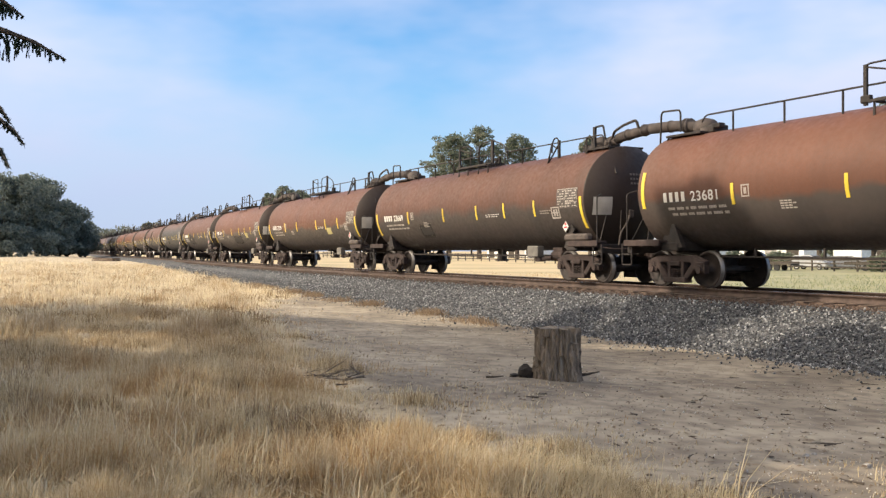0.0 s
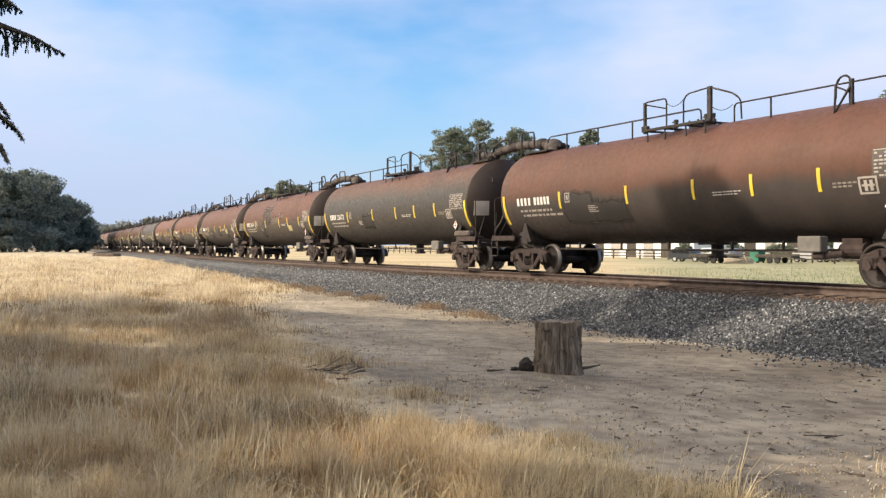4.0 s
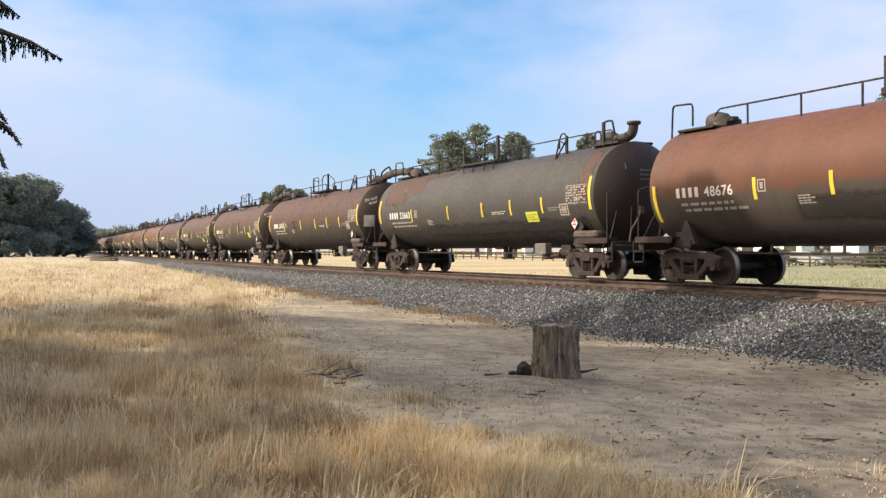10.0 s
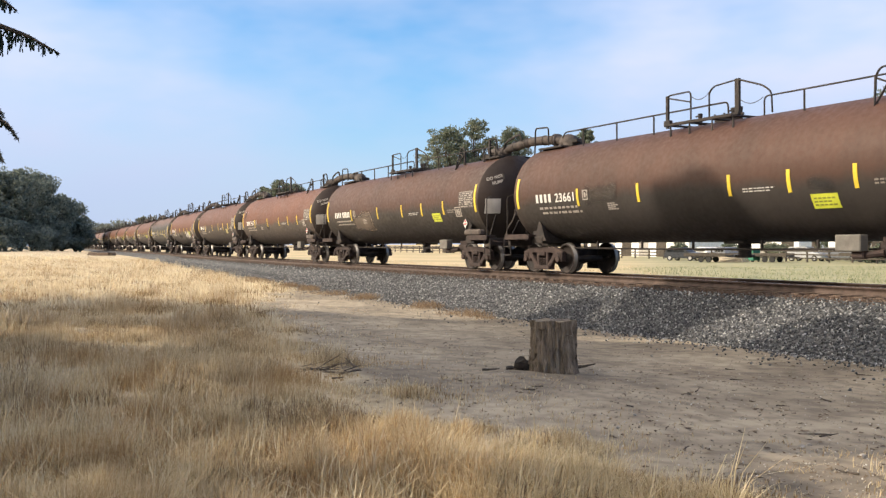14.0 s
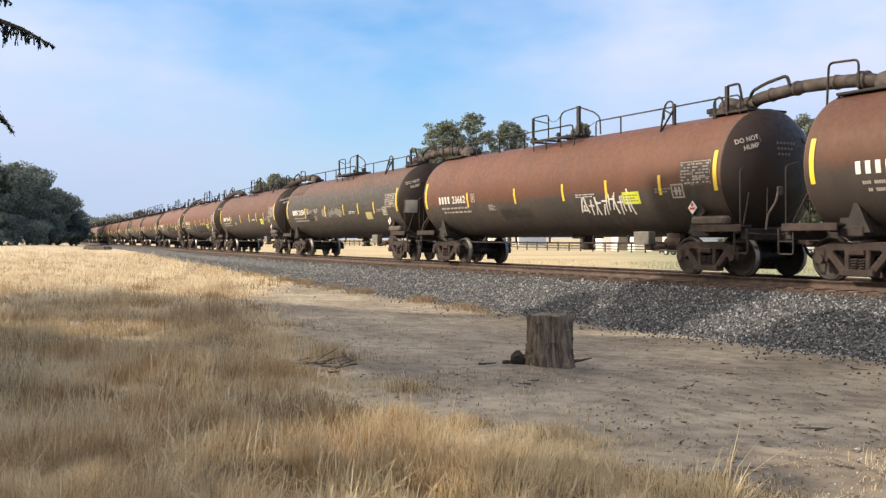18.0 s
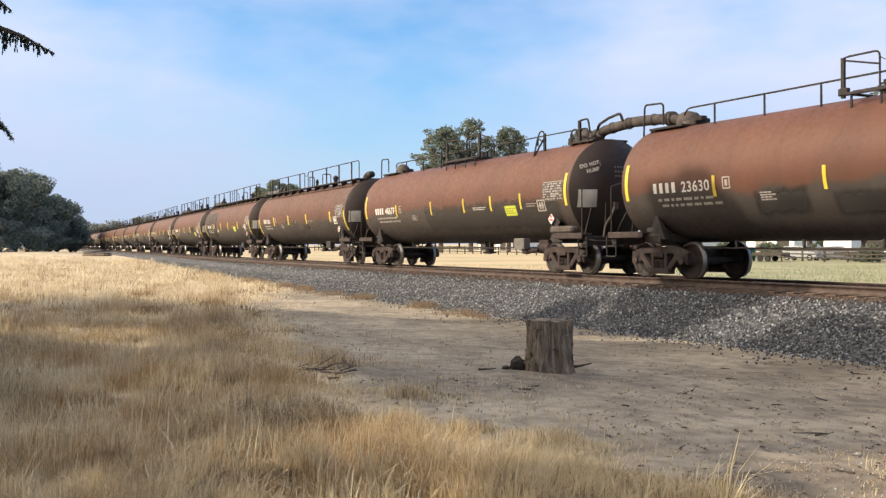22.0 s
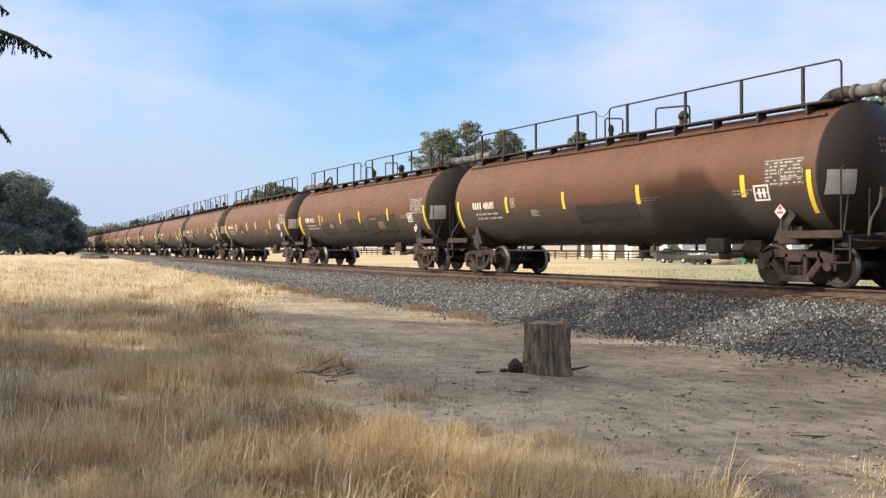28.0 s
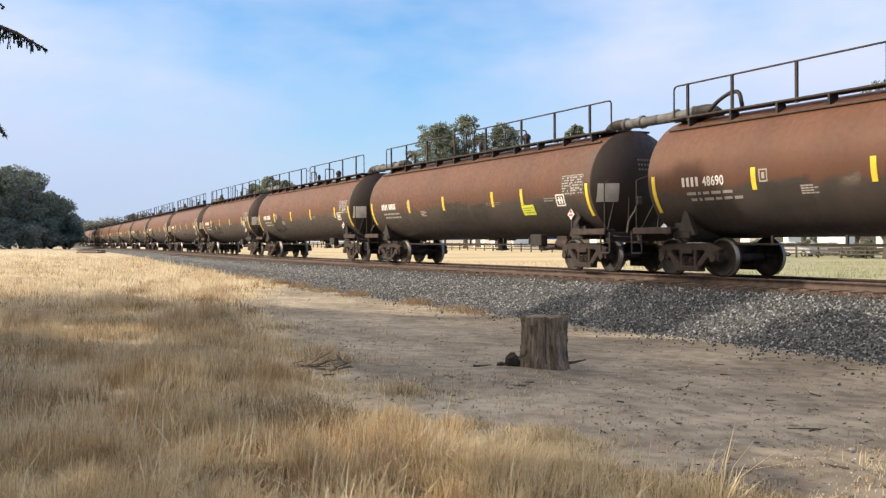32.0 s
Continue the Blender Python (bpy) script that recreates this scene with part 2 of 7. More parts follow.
def tank_material(name, top, top2, low, low2, line=2.0, soft=0.16):
    """Rust-brown paint above, grey-brown road grime below a wavering line, runs and stains."""
    m = bpy.data.materials.new(name)
    m.use_nodes = True
    n, l = m.node_tree.nodes, m.node_tree.links
    b = n["Principled BSDF"]
    co, sep, info = n.new("ShaderNodeTexCoord"), n.new("ShaderNodeSeparateXYZ"), n.new("ShaderNodeObjectInfo")
    l.new(co.outputs["Object"], sep.inputs["Vector"])
    shift = n.new("ShaderNodeVectorMath")
    shift.operation = "MULTIPLY_ADD"
    shift.inputs[1].default_value = (1, 1, 1)
    comb = n.new("ShaderNodeCombineXYZ")
    far = n.new("ShaderNodeMath")
    far.operation = "MULTIPLY"
    far.inputs[1].default_value = 57.0
    l.new(info.outputs["Random"], far.inputs[0])
    l.new(far.outputs[0], comb.inputs["X"])
    l.new(co.outputs["Object"], shift.inputs[0])
    l.new(comb.outputs[0], shift.inputs[2])

    def noise_of(scale, detail, stretch):
        mp, t = n.new("ShaderNodeMapping"), n.new("ShaderNodeTexNoise")
        mp.inputs["Scale"].default_value = stretch
        t.inputs["Scale"].default_value, t.inputs["Detail"].default_value = scale, detail
        l.new(shift.outputs[0], mp.inputs["Vector"])
        l.new(mp.outputs["Vector"], t.inputs["Vector"])
        return t.outputs["Fac"]

    def mixed(fac, a, c):
        mx = n.new("ShaderNodeMixRGB")
        for s, v in ((0, fac), (1, a), (2, c)):
            if isinstance(v, tuple):
                mx.inputs[s].default_value = (*v, 1)
            else:
                l.new(v, mx.inputs[s])
        return mx.outputs[0]

    def ranged(v, a, c, d=0.0, e=1.0):
        r = n.new("ShaderNodeMapRange")
        for s, x in zip(("From Min", "From Max", "To Min", "To Max"), (a, c, d, e)):
            r.inputs[s].default_value = x
        l.new(v, r.inputs["Value"])
        return r.outputs["Result"]

    def summed(a, c, by):
        x = n.new("ShaderNodeMath")
        x.operation = "MULTIPLY_ADD"
        x.inputs[1].default_value = by
        l.new(a, x.inputs[0])
        l.new(c, x.inputs[2])
        return x.outputs[0]

    # the grime line: long waves, with steps and ragged edges on them
    height = summed(noise_of(0.35, 2.0, (1, 0.1, 0.1)), sep.outputs["Z"], 0.6)
    height = summed(noise_of(1.6, 7.0, (1, 0.4, 0.8)), height, 0.4)
    edge = ranged(height, line + 0.5 - soft / 2, line + 0.5 + soft / 2)
    film = ranged(height, line + 0.2, line + 1.1, 0.38, 0.0)
    upper = mixed(ranged(noise_of(0.7, 8.0, (1, 1, 0.6)), 0.38, 0.62), top, top2)
    worn = ranged(noise_of(0.45, 5.0, (1, 1, 1)), 0.58, 0.66, 0.0, 0.35)
    upper = mixed(worn, upper, tuple(0.6 * a + 0.4 * c for a, c in zip(top, low2)))
    runs = ranged(noise_of(2.2, 4.0, (1, 0.2, 0.12)), 0.52, 0.72, 0.0, 0.3)
    upper = mixed(runs, upper, tuple(c * 0.6 for c in top))
    upper = mixed(film, upper, tuple(0.45 * a + 0.55 * c for a, c in zip(top2, low2)))
    lower = mixed(ranged(noise_of(1.1, 6.0, (1, 1, 1)), 0.35, 0.65), low, low2)
    streaks = ranged(noise_of(3.0, 5.0, (1, 0.3, 0.15)), 0.5, 0.7, 0.0, 0.3)
    lower = mixed(streaks, lower, tuple(c * 1.35 for c in low2))
    paint = mixed(edge, lower, upper)
    # the shoulders next to the heads have lost their rust tone
    ends = n.new("ShaderNodeMath")
    ends.operation = "ABSOLUTE"
    l.new(sep.outputs["X"], ends.inputs[0])
    bare = ranged(summed(noise_of(0.9, 5.0, (1, 1, 0.5)), ends.outputs[0], 1.4), 7.9, 8.7, 0.0, 0.55)
    paint = mixed(bare, paint, tuple(0.35 * a + 0.85 * c for a, c in zip(top2, low2)))
    specks = ranged(noise_of(26.0, 3.0, (1, 1, 1)), 0.3, 0.7, 0.0, 0.2)
    paint = mixed(specks, paint, tuple(c * 0.6 for c in low2))
    l.new(paint, b.inputs["Base Color"])
    l.new(ranged(noise_of(8.0, 5.0, (1, 1, 1)), 0.3, 0.7, 0.42, 0.7), b.inputs["Roughness"])
    b.inputs["Specular IOR Level"].default_value = 0.28
    bp = n.new("ShaderNodeBump")
    bp.inputs["Strength"].default_value, bp.inputs["Distance"].default_value = 0.25, 0.01
    l.new(noise_of(3.0, 5.0, (1, 1, 1)), bp.inputs["Height"])
    l.new(bp.outputs["Normal"], b.inputs["Normal"])
    return m


GROUND = ground_material()
STEEL_RUST = material("rusty_rail_steel", [(0.05, 0.033, 0.026), (0.08, 0.053, 0.042), (0.112, 0.077, 0.061)], 5, 0.75, 0.25, 0.3)
RAIL_TOP = material("worn_bright_steel", [(0.35, 0.33, 0.31), (0.5, 0.48, 0.46)], 4, 0.3, 0.9, 0.05, stretch=(0.3, 6, 6))
TIE_WOOD = material("creosoted_timber", [(0.05, 0.035, 0.028), (0.11, 0.075, 0.055), (0.19, 0.13, 0.095)], 6, 0.9, 0, 0.5, vary=0.2, stretch=(6, 1, 1))
BALLAST = material("grey_ballast", [(0.04, 0.04, 0.042), (0.09, 0.09, 0.093), (0.17, 0.17, 0.172)], 9, 0.9, 0, 1.0, 8, 18, 0.6, bump_dist=0.05)
TANK_A = tank_material("rust_brown_tank", (0.143, 0.058, 0.034), (0.113, 0.047, 0.028), (0.052, 0.045, 0.042), (0.074, 0.061, 0.053), 2.1)
TANK_B = tank_material("brown_tank", (0.131, 0.055, 0.030), (0.104, 0.045, 0.026), (0.046, 0.039, 0.037), (0.067, 0.054, 0.047), 2.1)
TANK_GREY = tank_material("dark_grey_tank", (0.072, 0.066, 0.063), (0.056, 0.052, 0.050), (0.032, 0.029, 0.027), (0.046, 0.042, 0.039), 1.75)
IRON = material("grimy_black_iron", [(0.015, 0.012, 0.011), (0.027, 0.021, 0.019), (0.045, 0.034, 0.029)], 6, 0.75, 0.1, 0.2, vary=0.15)
TRUCK_IRON = material("dusty_cast_steel", [(0.024, 0.016, 0.014), (0.040, 0.026, 0.023), (0.066, 0.044, 0.038)], 5, 0.85, 0.05, 0.3, vary=0.25)
WHEEL_IRON = material("oily_wheel_steel", [(0.014, 0.010, 0.009), (0.024, 0.017, 0.015), (0.042, 0.030, 0.027)], 4, 0.7, 0.1, 0.15)
BRIGHT_RIM = plain("bright_wheel_rim", (0.20, 0.19, 0.185), 0.4, 0.8)
HOSE = material("dusty_grey_hose", [(0.034, 0.026, 0.023), (0.056, 0.043, 0.038), (0.088, 0.069, 0.060)], 4, 0.8, 0, 0.2)
SLEEVE = material("faded_grey_hose", [(0.07, 0.068, 0.066), (0.11, 0.108, 0.106), (0.16, 0.156, 0.152)], 4, 0.7, 0, 0.15)
YELLOW = plain("yellow_reflective_tape", (0.74, 0.54, 0.05), 0.45)
WHITE_INK = plain("white_stencil_paint", (0.72, 0.70, 0.66), 0.6)
DULL_INK = plain("dull_stencil_paint", (0.25, 0.22, 0.19), 0.7)
PALE_INK = plain("faded_stencil_paint", (0.40, 0.36, 0.32), 0.7)
LIME = plain("yellow_green_tag", (0.62, 0.66, 0.06), 0.5)
RED = plain("red_placard_paint", (0.55, 0.04, 0.05), 0.5)
TAG_PRINT = plain("faded_green_print", (0.22, 0.23, 0.04), 0.6)
GREY_PLATE = material("grey_panel_paint", [(0.30, 0.28, 0.255), (0.42, 0.40, 0.37)], 2.5, 0.6, 0, 0.1, vary=0.15)
BARK = material("rough_bark", [(0.035, 0.027, 0.02), (0.08, 0.062, 0.047), (0.13, 0.105, 0.085)], 5, 0.95, 0, 0.8, stretch=(3, 3, 0.6), bump_dist=0.03)
STUMP_WOOD = material("weathered_stump_bark", [(0.09, 0.07, 0.05), (0.21, 0.165, 0.12), (0.34, 0.28, 0.215)], 4, 0.95, 0, 1.0, 8, 22, 0.5, stretch=(3.5, 3.5, 0.5), bump_dist=0.03)
CUT_WOOD = material("grey_cut_wood", [(0.16, 0.13, 0.10), (0.28, 0.24, 0.19)], 8, 0.9, 0, 0.4)
OAK_LEAF = leafy("oak_leaves", [(0.085, 0.115, 0.082), (0.14, 0.17, 0.12), (0.20, 0.225, 0.165), (0.26, 0.25, 0.19)], 0.6, 0.35)
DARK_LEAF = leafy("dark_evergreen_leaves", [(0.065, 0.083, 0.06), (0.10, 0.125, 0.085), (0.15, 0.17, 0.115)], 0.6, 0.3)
# leaves of far trees, greyed and paled: distance haze mixed into the colour
HAZED_DARK_LEAF = leafy("hazed_evergreen_leaves", [(0.12, 0.15, 0.13), (0.19, 0.22, 0.19), (0.27, 0.30, 0.25)], 0.6, 0.4)
PALE_LEAF = leafy("hazed_far_leaves", [(0.15, 0.175, 0.14), (0.21, 0.225, 0.18), (0.25, 0.245, 0.20)], 0.6, 0.35)
NEEDLES = leafy("cedar_needles", [(0.012, 0.022, 0.014), (0.022, 0.036, 0.022), (0.035, 0.05, 0.03)], 0.6, 0.1)
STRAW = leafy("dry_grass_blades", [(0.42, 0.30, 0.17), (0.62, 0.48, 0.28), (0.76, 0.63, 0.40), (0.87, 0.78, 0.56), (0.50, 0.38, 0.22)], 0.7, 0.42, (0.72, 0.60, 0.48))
# paler lit copy of STRAW, with the far grass's sunlight in its colour
SUNLIT_STRAW = leafy("sunlit_dry_grass", [(0.50, 0.39, 0.24), (0.74, 0.62, 0.42), (0.85, 0.76, 0.56), (0.92, 0.87, 0.70), (0.64, 0.53, 0.35)], 0.7, 0.42, (0.62, 0.52, 0.43), 0.4)
PALE_STRAW = leafy("bleached_stalks", [(0.58, 0.45, 0.26), (0.71, 0.59, 0.37), (0.80, 0.70, 0.49)], 0.7, 0.3)
# brown paint and grime, darkened for shade: these heads face away from the sun
SHADED_HEAD = tank_material("shaded_tank_head", (0.044, 0.026, 0.020), (0.032, 0.021, 0.017), (0.020, 0.017, 0.015), (0.028, 0.022, 0.019), 2.0, 1.0)
RUSTY_STONE = leafy("rust_stained_stones", [(0.06, 0.04, 0.03), (0.10, 0.065, 0.048), (0.15, 0.10, 0.075), (0.12, 0.11, 0.10)], 0.85, 0.0)
WEED = leafy("dead_brown_weeds", [(0.20, 0.14, 0.09), (0.31, 0.225, 0.145), (0.42, 0.32, 0.21)], 0.8, 0.3)


# ---- helpers for building ----
def part(name, bm, mat, parent=None, label="", smooth=False):
    """One mesh object from a bmesh, under a thing or a part."""
    me = bpy.data.meshes.new(name)
    bm.to_mesh(me)
    bm.free()
    me.materials.append(mat)
    if smooth:
        me.polygons.foreach_set("use_smooth", [True] * len(me.polygons))
    ob = new(name, me)
    if parent is not None:
        ob.parent = parent
    if label:
        tagged(ob, label)
    return ob


def raw(name, verts, faces, mat, parent=None, label=""):
    """One mesh object from arrays of points and of faces with equal corner counts."""
    verts, faces = np.asarray(verts, np.float32), np.asarray(faces, np.int32)
    me = bpy.data.meshes.new(name)
    k = faces.shape[1]
    me.vertices.add(len(verts))
    me.vertices.foreach_set("co", verts.ravel())
    me.loops.add(faces.size)
    me.loops.foreach_set("vertex_index", faces.ravel())
    me.polygons.add(len(faces))
    me.polygons.foreach_set("loop_start", np.arange(len(faces), dtype=np.int32) * k)
    me.update(calc_edges=True)
    me.materials.append(mat)
    ob = new(name, me)
    if parent is not None:
        ob.parent = parent
    if label:
        tagged(ob, label)
    return ob


def box(bm, c, s, turn=None, bevel=0.0):
    m = Matrix.Translation(c) @ (turn.to_4x4() if turn else Matrix.Identity(4)) @ Matrix.Diagonal((*s, 1))
    vs = bmesh.ops.create_cube(bm, size=1.0, matrix=m)["verts"]
    if bevel:
        es = list({e for v in vs for e in v.link_edges})
        bmesh.ops.bevel(bm, geom=es, offset=bevel, segments=1, affect="EDGES")
    return bm


def rod(bm, a, b, r, seg=8, r2=None):
    a, b = Vector(a), Vector(b)
    d = b - a
    m = Matrix.Translation((a + b) / 2) @ d.to_track_quat("Z", "Y").to_matrix().to_4x4()
    bmesh.ops.create_cone(bm, cap_ends=True, segments=seg, radius1=r, radius2=r if r2 is None else r2, depth=d.length, matrix=m)
    return bm


def tube(bm, pts, r, seg=8):
    """A bent pipe through the points, with capped ends."""
    pts = [Vector(p) for p in pts]
    rings, up = [], None
    for i, p in enumerate(pts):
        d = (pts[min(i + 1, len(pts) - 1)] - pts[max(i - 1, 0)]).normalized()
        if up is None:
            up = d.orthogonal().normalized()
        up = (up - d * up.dot(d)).normalized()
        side = d.cross(up)
        rr = r[i] if isinstance(r, (list, tuple)) else r
        rings.append([bm.verts.new(p + (up * math.cos(a) + side * math.sin(a)) * rr)
                      for a in (2 * math.pi * k / seg for k in range(seg))])
    for p, q in zip(rings, rings[1:]):
        for k in range(seg):
            bm.faces.new((p[k], p[(k + 1) % seg], q[(k + 1) % seg], q[k]))
    bm.faces.new(rings[0][::-1])
    bm.faces.new(rings[-1])
    return bm


def rounded(pts, r=0.1, steps=3):
    """The points of a polyline with its corners rounded off."""
    pts = [Vector(p) for p in pts]
    out = [pts[0]]
    for a, b, c in zip(pts, pts[1:], pts[2:]):
        u, v = a - b, c - b
        k = min(r, u.length / 2, v.length / 2)
        p, q = b + u.normalized() * k, b + v.normalized() * k
        for i in range(steps + 1):
            t = i / steps
            out.append(p * (1 - t) ** 2 + b * 2 * t * (1 - t) + q * t * t)
    return out + [pts[-1]]


def lathe(bm, profile, seg=24, m=None):
    """Turn (x, radius) points round the x axis."""
    m = m or Matrix.Identity(4)
    rings = []
    for x, r in profile:
        if r < 1e-4:
            rings.append([bm.verts.new(m @ Vector((x, 0, 0)))])
        else:
            rings.append([bm.verts.new(m @ Vector((x, r * math.cos(a), r * math.sin(a))))
                          for a in (2 * math.pi * k / seg for k in range(seg))])
    for p, q in zip(rings, rings[1:]):
        for k in range(seg):
            a, b = p[k % len(p)], p[(k + 1) % len(p)]
            c, d = q[(k + 1) % len(q)], q[k % len(q)]
            f = [v for i, v in enumerate((a, b, c, d)) if v not in (a, b, c, d)[:i]]
            if len(f) > 2:
                bm.faces.new(f)
    bmesh.ops.recalc_face_normals(bm, faces=bm.faces)
    return bm


def B():
    return bmesh.new()


def smooth01(v):
    v = min(1.0, max(0.0, v))
    return v * v * (3 - 2 * v)


# ---- the line of the track: straight beside the camera, a gentle bend, then straight again ----
BEND_A, BEND_B, BEND_K = 20.0, 75.0, 0.00133


def track_y(x):
    d = max(0.0, -x - BEND_A)
    k = min(d, BEND_B - BEND_A)
    return TRACK_Y + BEND_K * (k * k / 2 + (d - k) * k)


def near_base(x):
    """Level of the natural ground beside the line."""
    return -1.15 + 0.72 * smooth01((-x - 12) / 120)


def ground_z(x, y):
    d = y - track_y(x)
    if d < 0:
        z = near_base(x) + 0.28 * smooth01((-d - 4.0) / 9.0)
    else:
        z = -0.95 - 0.35 * smooth01((d - 4) / 60) + 0.5 * smooth01((-x - 60) / 150)
    far = math.hypot(x, y)
    if far < 120:
        z += 0.05 * (noise.noise(Vector((x * 0.35, y * 0.35, 0))) + 0.5 * noise.noise(Vector((x * 1.3, y * 1.3, 7))))
    return z


def dirt_line(x):
    """Where the dry grass gives way to trodden earth."""
    return 4.5 + 0.28 * max(0.0, -x - 12) ** 0.86 + 0.02 * max(0.0, -x - 22) ** 1.8 + 0.25 * math.sin(x * 0.9) + 0.2 * math.sin(x * 2.3)


def build_ground():
    n = 300
    u = np.linspace(-1, 1, n)
    spread = np.sinh(u * 6.2) / np.sinh(6.2) * 2600
    xs, ys = spread - 18, spread + 9
    verts = np.array([(x, y, ground_z(x, y)) for y in ys for x in xs], np.float32)
    i = np.arange(n * n).reshape(n, n)
    faces = np.stack([i[:-1, :-1], i[:-1, 1:], i[1:, 1:], i[1:, :-1]], -1).reshape(-1, 4)
    ob = raw("ground", verts, faces, GROUND)
    worn, field = [], []
    for x, y, _ in verts:
        d = y - track_y(x)
        w = smooth01((y - dirt_line(x) + 0.5 * noise.noise(Vector((x * 0.8, y * 0.8, 3)))) / 0.7 + 0.5) if -90 < x < 60 else 0
        worn.append(w if d < 0 else 0.0)
        field.append(smooth01((d - 3) / 2) if d > 0 else 0.0)
    green = [f * 0.72 * smooth01((float(x) + 1.35 * float(y) + 5) / 20 + 0.35 * noise.noise(Vector((x * 0.07, y * 0.07, 2)))) for f, (x, y) in zip(field, verts[:, :2])]
    for name, vals in (("worn", worn), ("field", field), ("green", green)):
        a = ob.data.attributes.new(name, "FLOAT", "POINT")
        a.data.foreach_set("value", np.array(vals, np.float32))
    ob.data.polygons.foreach_set("use_smooth", [True] * len(ob.data.polygons))
    tagged(ob, "dry straw-coloured grassland with a strip of bare trodden earth", "ground", kind="structure")


def sweep_along(profile, x0, x1, step):
    """Vertices and quads of a profile of (offset, height) carried along the track."""
    xs = np.arange(x0, x1 + step / 2, step)
    verts = [(x, track_y(x) + o, z) for x in xs for o, z in profile]
    k = len(profile)
    faces = [(i * k + j, (i + 1) * k + j, (i + 1) * k + j + 1, i * k + j + 1) for i in range(len(xs) - 1) for j in range(k - 1)]
    return verts, faces


def build_track():
    prof = [(-5.2, -1.75), (-3.5, -1.17), (-3.2, -1.02), (-2.0, -0.33), (-1.75, -0.24), (-1.3, -0.215), (0, -0.215), (1.3, -0.215), (1.75, -0.24), (2.1, -0.4), (3.6, -1.3)]
    xs = list(np.arange(-60, 12.1, 0.5))
    v, f = sweep_along(prof, -420, 60, 2.0)
    v = [(x, y, z + (near_base(x) + 1.15) * smooth01((-z - 0.3) / 0.8)) for x, y, z in v]
    bed = raw("ballast_bed", v, f, BALLAST)
    tagged(bed, "raised bed of grey crushed stone under the track", "ballast", kind="structure")
    for side in (-1, 1):
        o = side * 0.7525
        head = [(o - 0.07, -0.17), (o - 0.07, -0.155), (o - 0.012, -0.13), (o - 0.012, -0.05), (o - 0.036, -0.04), (o - 0.036, -0.006),
                (o - 0.028, 0.0), (o + 0.028, 0.0), (o + 0.036, -0.006), (o + 0.036, -0.04), (o + 0.012, -0.05), (o + 0.012, -0.13),
                (o + 0.07, -0.155), (o + 0.07, -0.17)]
        v, f = sweep_along(head, -420, 60, 4.0)
        rail = raw("rail", v, f, STEEL_RUST)
        rail.data.materials.append(RAIL_TOP)
        rail.data.polygons.foreach_set("material_index", [1 if i % 13 == 6 else 0 for i in range(len(f))])
        tagged(rail, "rusty brown steel rail with a worn bright running surface", "rail", "rails of the track", "structure")


build_ground()
build_track()


# ---- the tank cars ----
TANK_R, TANK_CZ, CYL_HALF = 1.5, 2.43, 7.78
TRUCK_X, AXLE, WHEEL_R = 6.85, 0.889, 0.46


def on_tank(x, up, off=0.012, side=-1):
    """A point of the tank's side: up is metres along the curved shell from mid height."""
    a = up / TANK_R
    r = TANK_R + off
    return Vector((x, side * r * math.cos(a), TANK_CZ + r * math.sin(a)))


def decal(bm, x0, x1, u0, u1, off=0.012, side=-1, cols=1, rows=3, slant=0.0):
    """A thin curved plate that lies on the tank's side."""
    top = [[on_tank(x0 + (x1 - x0) * i / cols + slant * j / rows, u0 + (u1 - u0) * j / rows, off, side) for i in range(cols + 1)] for j in range(rows + 1)]
    low = [[on_tank(x0 + (x1 - x0) * i / cols + slant * j / rows, u0 + (u1 - u0) * j / rows, 0.001, side) for i in range(cols + 1)] for j in range(rows + 1)]
    a = [[bm.verts.new(p) for p in r] for r in top]
    b = [[bm.verts.new(p) for p in r] for r in low]
    for j in range(rows):
        for i in range(cols):
            bm.faces.new((a[j][i], a[j][i + 1], a[j + 1][i + 1], a[j + 1][i]))
        bm.faces.new((b[j][0], a[j][0], a[j + 1][0], b[j + 1][0]))
        bm.faces.new((a[j][-1], b[j][-1], b[j + 1][-1], a[j + 1][-1]))
    for i in range(cols):
        bm.faces.new((b[0][i], b[0][i + 1], a[0][i + 1], a[0][i]))
        bm.faces.new((a[-1][i], a[-1][i + 1], b[-1][i + 1], b[-1][i]))
    return bm


HEAD_DEPTH = 0.56


def tank_shell():
    bm = B()
    lathe(bm, [(s, TANK_R) for s in np.linspace(-CYL_HALF, CYL_HALF, 8)], 56)
    bmesh.ops.translate(bm, verts=bm.verts, vec=(0, 0, TANK_CZ))
    return bm


def head_bulge(r):
    return HEAD_DEPTH * (1 - min(1.0, r / TANK_R) ** 2.7)


def tank_head(e):
    """A dished end, welded to the shell with a sharp rim."""
    bm = B()
    prof = [(e * (CYL_HALF - 0.03), TANK_R - 0.004), (e * (CYL_HALF + 0.012), TANK_R + 0.006), (e * (CYL_HALF + 0.03), TANK_R - 0.012)]
    prof += [(e * (CYL_HALF + 0.03 + head_bulge(r)), r) for r in np.linspace(TANK_R - 0.05, 0, 9)]
    lathe(bm, prof, 56)
    bmesh.ops.translate(bm, verts=bm.verts, vec=(0, 0, TANK_CZ))
    return bm


